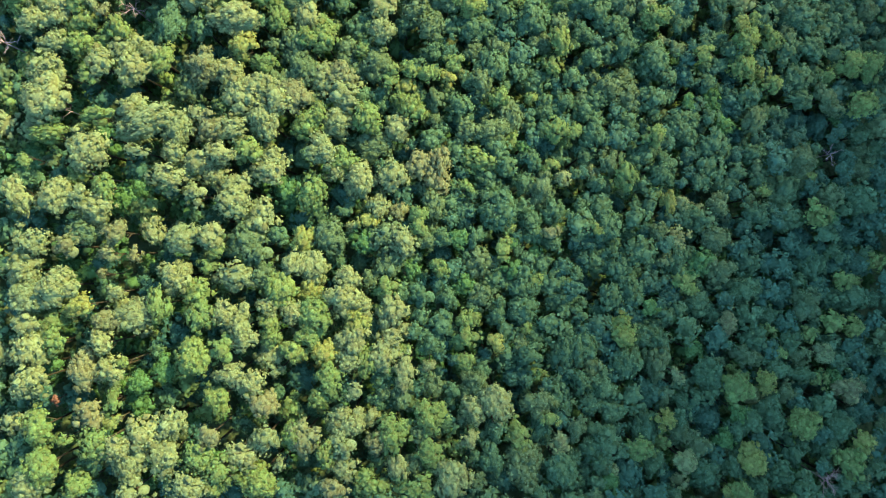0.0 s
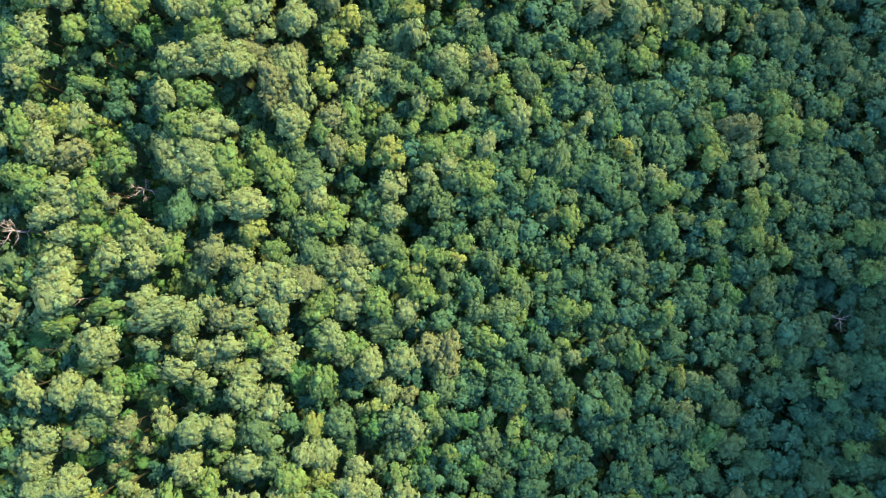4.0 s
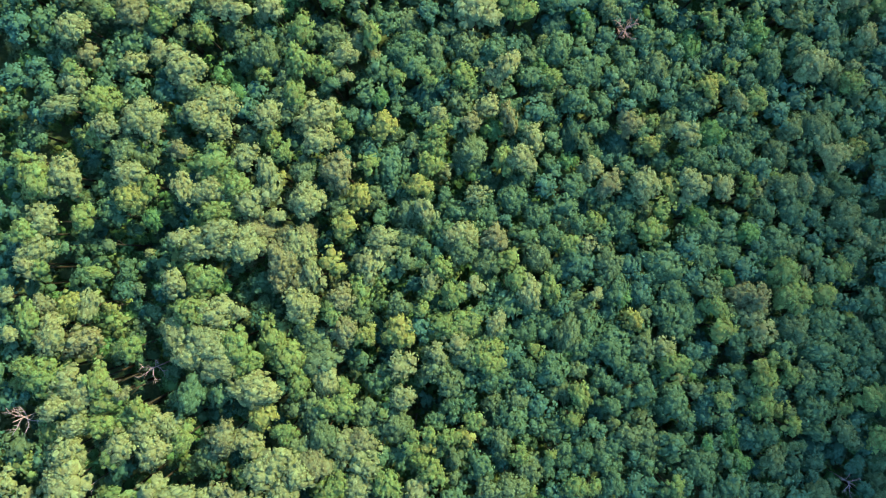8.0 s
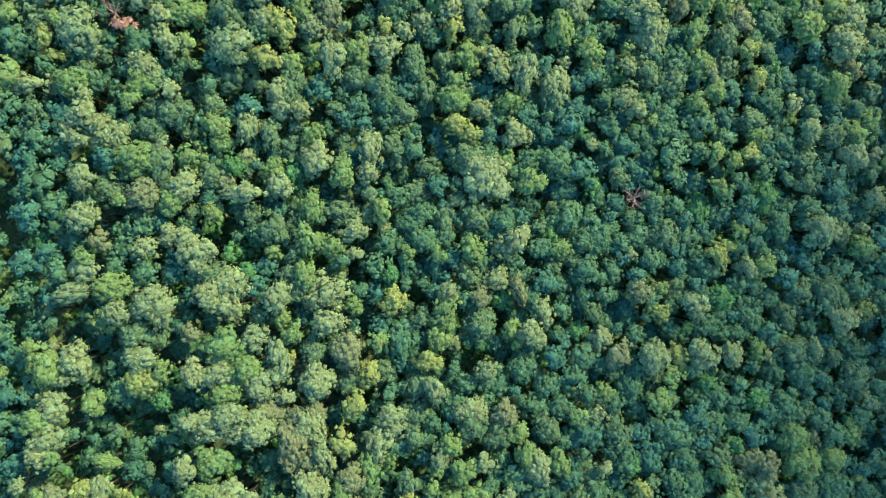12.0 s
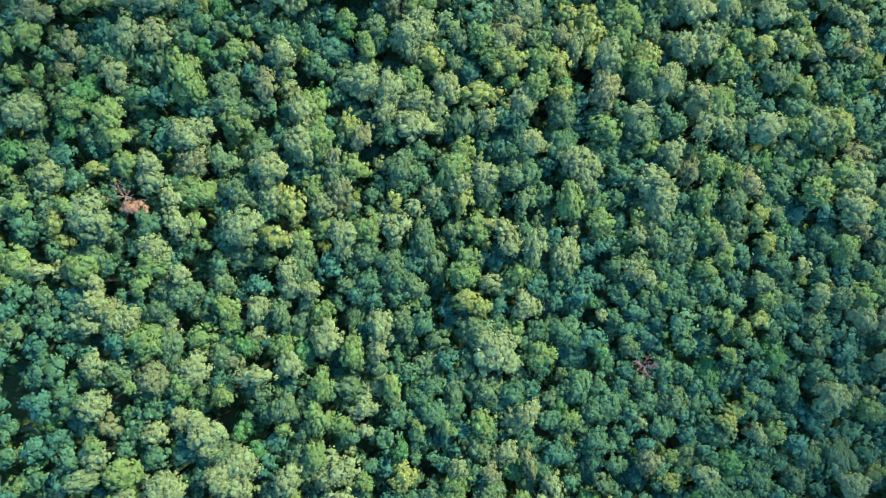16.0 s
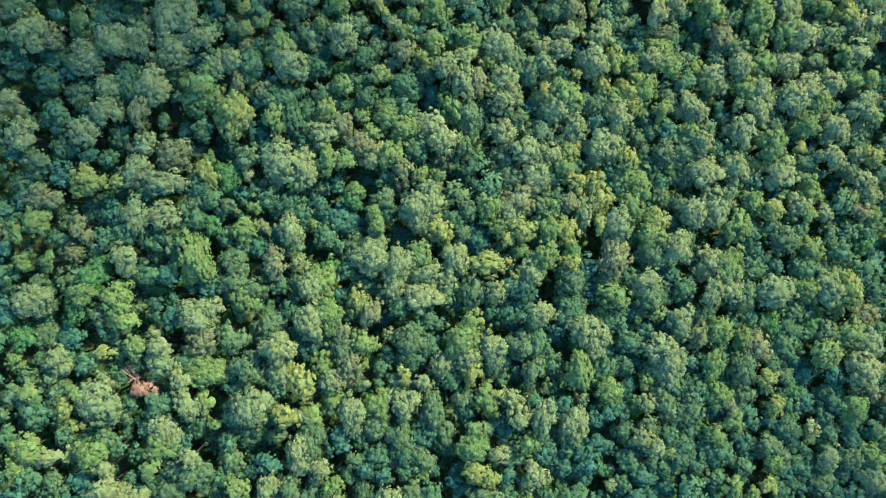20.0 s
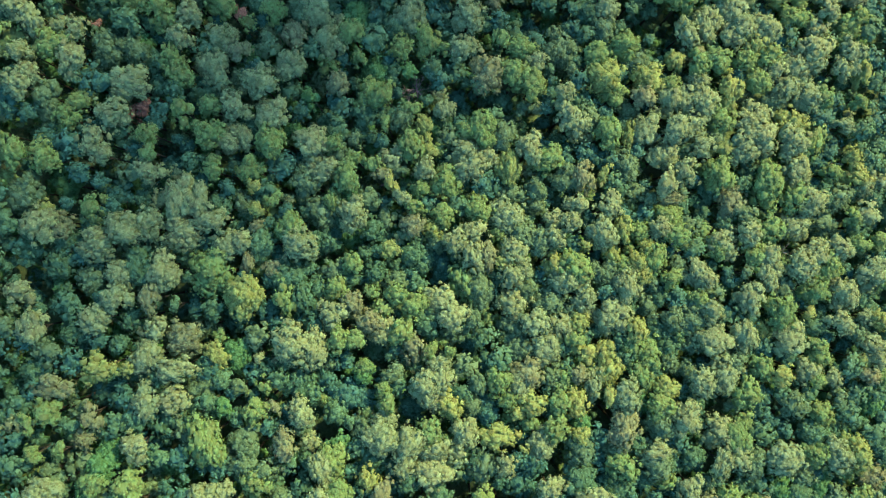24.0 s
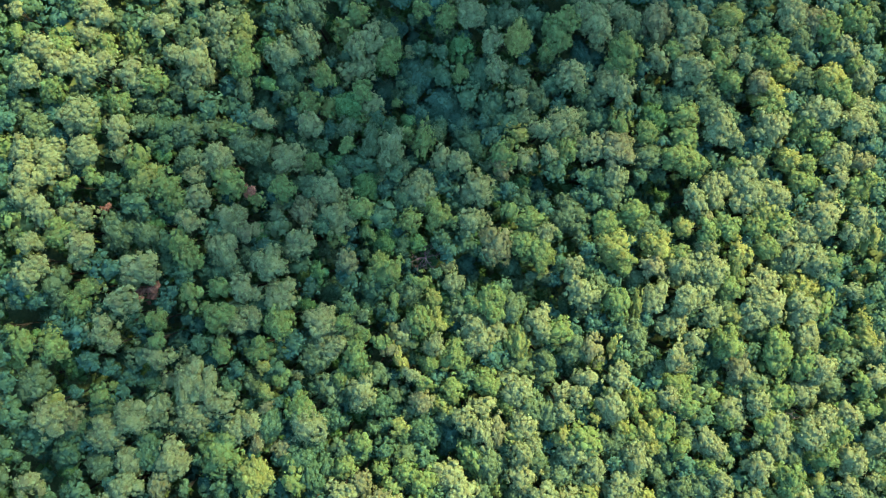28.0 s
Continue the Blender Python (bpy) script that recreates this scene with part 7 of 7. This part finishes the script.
stand("lush", [
    (51.7, 114.0, 2.3, 2.3), (57.0, 105.1, 2.5, 2.5), (-69.7, 125.4, 3.3, 4.1), (-63.1, 129.4, 3.3, 4.8), (-60.9, 134.0, 4.8, 4.8), (-59.0, 136.1, 3.3, 3.3),
    (-26.1, 135.2, 4.2, 4.4), (13.8, 138.0, 2.9, 2.9), (14.2, 123.4, 2.9, 2.9), (47.8, 125.8, 3.8, 4.7), (55.9, 125.7, 4.6, 5.5), (65.2, 139.1, 5.6, 7.3),
    (-43.3, 142.1, 2.7, 3.6), (-41.3, 149.9, 4.3, 5.0), (-21.8, 146.7, 3.5, 3.7), (24.2, 141.2, 3.0, 3.9), (37.8, 159.6, 2.1, 2.1), (-24.2, 175.0, 2.8, 3.7),
    (-56.0, 198.9, 3.4, 4.3), (-39.5, 197.6, 2.8, 3.2), (-32.6, 186.2, 3.5, 3.2), (-30.4, 191.0, 3.6, 3.7), (-19.9, 195.9, 4.3, 5.2), (-15.0, 196.4, 4.4, 4.4),
    (-10.4, 186.8, 2.9, 2.9),
])
stand("lush", [
    (-54.2, 209.7, 2.4, 3.1), (-28.4, 209.4, 2.5, 2.5), (-25.9, 218.6, 5.1, 5.3), (-23.5, 205.4, 4.3, 5.2), (-16.4, 216.1, 2.6, 2.6), (25.2, 217.3, 4.6, 5.2),
    (-39.0, 221.8, 2.5, 2.5), (-38.7, 228.7, 3.6, 3.8), (-7.2, 228.5, 4.2, 4.7),
])
stand("lush", [
    (-44.3, -23.0, 3.9, 3.9), (-42.3, -35.2, 3.3, 3.3), (-57.6, -17.5, 3.9, 3.9), (-54.7, -3.2, 4.5, 4.5), (-17.8, -3.4, 2.6, 2.6), (-59.8, 14.1, 5.0, 5.0),
    (-47.6, 7.6, 4.6, 4.6), (-44.9, 9.3, 3.8, 3.8), (-54.6, 22.6, 3.3, 3.3), (-53.3, 41.0, 4.2, 4.2), (-9.8, 49.2, 4.8, 3.7), (-65.9, 78.8, 3.0, 3.0),
    (-63.7, 84.8, 3.8, 3.8), (-54.4, 83.4, 3.4, 3.4), (-35.5, 83.2, 3.9, 3.9), (-69.6, 120.2, 2.7, 2.7), (-50.6, 132.2, 3.1, 3.1), (-66.5, 177.0, 4.6, 4.6),
    (-66.4, 160.8, 3.1, 3.6), (-23.6, 168.5, 3.3, 3.3), (-7.7, 170.9, 3.0, 3.0), (2.4, 206.4, 3.0, 3.0), (-28.7, 232.9, 3.0, 3.0),
], low=True)


def far_woods(name, low, high, step, inside, near):
    """Unbroken woods past the flown strip: joined crowns, one body, finer beside the strip."""
    rng = np.random.default_rng(5)

    fine = [crown_parts(8.0, 6.0, 5 + k % 2, 130 + k, 1.3, 0.5, 3, 0.3, 0.15, (2, 4)) for k in range(5)]
    coarse = [crown_parts(8.8, 6.0, 3 + k % 2, 140 + k, 2.1, 0.9, 2, 0.3, 0.25, (2, 4)) for k in range(4)]
    slots = ["green", "dark", "olive", "bright", "pale"]
    verts, faces, ways, index, count = [], [], [], [], 0
    for y in np.arange(low[1], high[1], step):
        for x in np.arange(low[0], high[0], step):
            px, py = x + rng.uniform(-0.4, 0.4) * step, y + rng.uniform(-0.4, 0.4) * step
            if inside(px, py):
                continue
            co, fs, turned = fine[rng.integers(5)] if near(px, py) else coarse[rng.integers(4)]
            a, k = rng.uniform(0, 6.28), rng.uniform(0.7, 1.2)
            turn = np.array([[math.cos(a), math.sin(a), 0], [-math.sin(a), math.cos(a), 0], [0, 0, 1]])
            z = float(ground_height(px, py)) + TALL - 6.0 * k + rng.uniform(-2, 0.6)
            verts.append(co * k @ turn + (px, py, z))
            ways.append(turned @ turn)
            faces += [tuple(v + count for v in f) for f in fs]
            index += [int(rng.choice([0, 0, 0, 1, 1, 2, 3, 4]))] * len(fs)
            count += len(co)
    lump, lump_faces = BALLS[(2, 5)]
    for y in np.arange(low[1] - 260, high[1] + 260, 8.6):
        for x in np.arange(low[0] - 260, high[0] + 260, 8.6):
            px, py = x + rng.uniform(-3.4, 3.4), y + rng.uniform(-3.4, 3.4)
            if low[0] - 3 < px < high[0] + 3 and low[1] - 3 < py < high[1] + 3:
                continue
            soil, tone = float(ground_height(px, py)), int(rng.choice([0, 0, 0, 1, 1, 2, 3, 4]))
            for k in range(2):
                a, r = k * 3.1 + rng.uniform(0, 1), rng.uniform(2.4, 3.8)
                shape = lump * (1 + rng.uniform(-0.25, 0.2, (len(lump), 1))) * (r, r, r * 0.9)
                ways.append(lump)
                verts.append(shape + (px + 2.2 * math.cos(a), py + 2.2 * math.sin(a), soil + TALL - 4.5 + rng.uniform(-1.2, 1.2)))
                faces += [tuple(v + count for v in f) for f in lump_faces]
                index += [tone] * len(lump_faces)
                count += len(lump)
    return new(name, leafy_mesh(name, np.concatenate(verts), faces, np.concatenate(ways), slots, index))


def close_canopy(name):
    """The lesser crowns between and under the tall trees, past counting: one body."""
    cell, grid = 6.0, {}
    for x, y, w in PLANTED:
        grid.setdefault((int(x // cell), int(y // cell)), []).append((x, y, w / 2))
    looks = ["green"] * 7 + ["dark"] * 6 + ["olive", "bright", "pale"]
    slots = list(LEAF)
    verts, faces, ways, index, count = [], [], [], [], [0]

    def room(x, y):
        near = 9.0
        i, j = int(x // cell), int(y // cell)
        for a in range(i - 1, i + 2):
            for b in range(j - 1, j + 2):
                for px, py, r in grid.get((a, b), ()):
                    near = min(near, math.hypot(px - x, py - y) - r * 0.84)
        return near

    def add(shape, stretch, x, y, foot, look_name):
        co, fs, turned = shape
        a = chance.uniform(0, 6.28)
        turn = np.array([[math.cos(a), math.sin(a), 0], [-math.sin(a), math.cos(a), 0], [0, 0, 1]])
        verts.append(co * stretch @ turn + (x, y, foot))
        ways.append(turned @ turn)
        faces.extend([tuple(v + count[0] for v in f) for f in fs])
        index.extend([slots.index(look_name)] * len(fs))
        count[0] += len(co)

    for least, step, under in ((1.4, 2.4, 0.8), (0.7, 1.9, 1.6), (0.3, 1.8, 2.6)):
        y = -56.0
        while y < 252:
            x = -86.0
            while x < 80:
                px, py = x + chance.uniform(-0.5, 0.5) * step, y + chance.uniform(-0.5, 0.5) * step
                x += step
                clear = min(math.hypot(px - gx, py - gy) - gr for gx, gy, gr in GAPS)
                free = room(px, py)
                if free < least or clear < 0.5:
                    continue
                wide = min(5.2, 2 * free * chance.uniform(1.1, 1.4) + 1.6, 2 * clear + 1.0)
                base, shape = LESSER[chance.randrange(len(LESSER))]
                k = wide / base
                drop = under + chance.uniform(0.0, 2.0) + 3.6 * open_stand(px, py)
                foot = float(canopy(px, py)) - drop - 3.2 * min(1.1, k)
                add(shape, (k, k, min(1.1, k)), px, py, max(foot, float(ground_height(px, py)) + 0.1), chance.choice(looks))
                grid.setdefault((int(px // cell), int(py // cell)), []).append((px, py, wide / 2))
            y += step
    bushes = [crown_parts(2.6, 2.2, 1, 150 + k, 0.7, 0.32, 6, 0.3, 0.4, (2, 4)) for k in range(5)]
    y = -56.0
    while y < 252:
        x = -86.0
        while x < 80:
            px, py = x + chance.uniform(-0.8, 0.8), y + chance.uniform(-0.8, 0.8)
            x += 1.6
            if room(px, py) > -0.6:
                k = chance.uniform(0.6, 1.3)
                add(bushes[chance.randrange(5)], (k, k, k * chance.uniform(0.8, 1.5)), px, py,
                    float(ground_height(px, py)) + chance.choice((0.0, 1.0, 3.0, 5.0, 7.0)) * chance.uniform(0.6, 1.2), chance.choice(("green", "lush", "bright", "lush", "dark", "lush")))
        y += 1.6
    for gx, gy, gr in GAPS:
        for _ in range(int(gr * gr * 1.5) + 3):
            a, d = chance.uniform(0, 6.28), (gr + 1.2) * math.sqrt(chance.random())
            px, py = gx + d * math.cos(a), gy + d * math.sin(a)
            base, shape = LESSER[chance.randrange(len(LESSER))]
            k = chance.uniform(2.0, 3.8) / base
            add(shape, (k, k, k), px, py, float(ground_height(px, py)) + chance.choice((-0.2, 0.2, 1.0, 2.5, 4.0)),
                chance.choice(("lush", "lush", "green", "dark", "lush", "bright")))
    return new(name, leafy_mesh(name, np.concatenate(verts), faces, np.concatenate(ways), slots, index))


understorey = tagged(close_canopy("understorey"), "mixed green lesser trees filling the canopy between the tall crowns", "understorey", kind="stuff")
woods = tagged(far_woods("far_woods", (-150, -110), (142, 310), 6.3, lambda x, y: -79 < x < 76 and -51 < y < 248,
                         lambda x, y: -95 < x < 90 and -66 < y < 262),
               "unbroken broadleaf woods round the flown slope", "woods", kind="stuff")

# ---- bare and fallen trees ----
WHITE = "bleached white dead tree with bare forked limbs in a gap"
dead_tree(65.9, 16.2, 2.0, 2.9, 201, BLEACHED, WHITE, 5, 0.08, 1.4, 3)
dead_tree(-48.0, 37.4, 2.2, 5.0, 202, BLEACHED, "grey dead tree with thin bare twigs among lit crowns", 5, 0.09, 1.8, 5)
dead_tree(-65.4, 30.8, 2.9, 3.2, 203, BLEACHED, WHITE, 6, 0.085, 1.6, 4)
dead_tree(-52.0, 10.8, 1.2, 3.2, 204, BLEACHED, "small bleached dead treetop with forked bare twigs", 4, 0.07, 1.2, 3)
dead_tree(-55.6, 20.6, 1.3, 2.5, 214, BLEACHED, "small bleached dead treetop with forked bare twigs", 4, 0.05, 1.0, 3)
dead_tree(-54.2, 119.1, 2.6, 0.2, 205, BROWN_WOOD, "dying tree with thin brown bare limbs over dry leaves", 9, 0.05, 2.2, 7)
dead_tree(26.8, 91.9, 2.0, 0.8, 207, BROWN_WOOD, "withered tree with reddish-brown bare twigs", 9, 0.07, 1.3, 7)
dead_tree(60.9, -36.9, 2.3, 0.8, 208, BROWN_WOOD, "withered tree with reddish-brown bare twigs", 9, 0.07, 1.3, 7)
dead_tree(-31.6, -32.9, 1.8, 1.6, 209, BLEACHED, "small bleached dead treetop with forked bare twigs", 6, 0.06, 1.2, 5)
dead_tree(29.7, 166.5, 1.4, 2.6, 210, BLEACHED, "small bleached dead treetop with forked bare twigs", 5, 0.05, 1.2, 4)
dead_tree(49.3, 166.5, 1.3, 2.6, 211, BLEACHED, "small bleached dead treetop with forked bare twigs", 5, 0.05, 1.2, 4)
dead_tree(-25.2, 100.1, 1.4, 1.8, 212, BLEACHED, "small bleached dead treetop with forked bare twigs", 4, 0.06, 1.0, 3)
dead_tree(-18.1, 177.2, 1.2, 1.0, 213, BROWN_WOOD, "slim dying treetop with short tan dead twigs", 8, 0.05, 2.4, 4)
tree("dry", -53.2, 117.4, 2.8, 3.0, 0.9)
tree("dry", -51.6, 116.6, 1.9, 2.0, 1.2)
fallen_tree(-63.1, 145.9, 5.0, 145, 5.0, 221, BLEACHED, "pale fallen dead trunk lying over the undergrowth")
fallen_tree(27.6, 205.9, 6.0, -6, 1.2, 222, BROWN_WOOD, "thin grey-brown fallen trunk lying in a dark gap")
fallen_tree(28.0, 203.4, 4.6, 88, 1.0, 223, BROWN_WOOD, "thin grey-brown fallen trunk lying in a dark gap")
dead_tree(-13.6, 193.5, 2.6, 5.0, 224, BROWN_WOOD, "broken dead treetop with a tangle of grey-pink limbs", 9, 0.09, 0.8, 7)
dead_tree(13.1, 66.0, 1.3, 3.4, 225, BLEACHED, "small bleached dead treetop with forked bare twigs", 5, 0.05, 0.9, 4)
dead_tree(60.1, 181.5, 1.2, 4.0, 226, BLEACHED, "small bleached dead treetop with forked bare twigs", 4, 0.05, 0.9, 3)
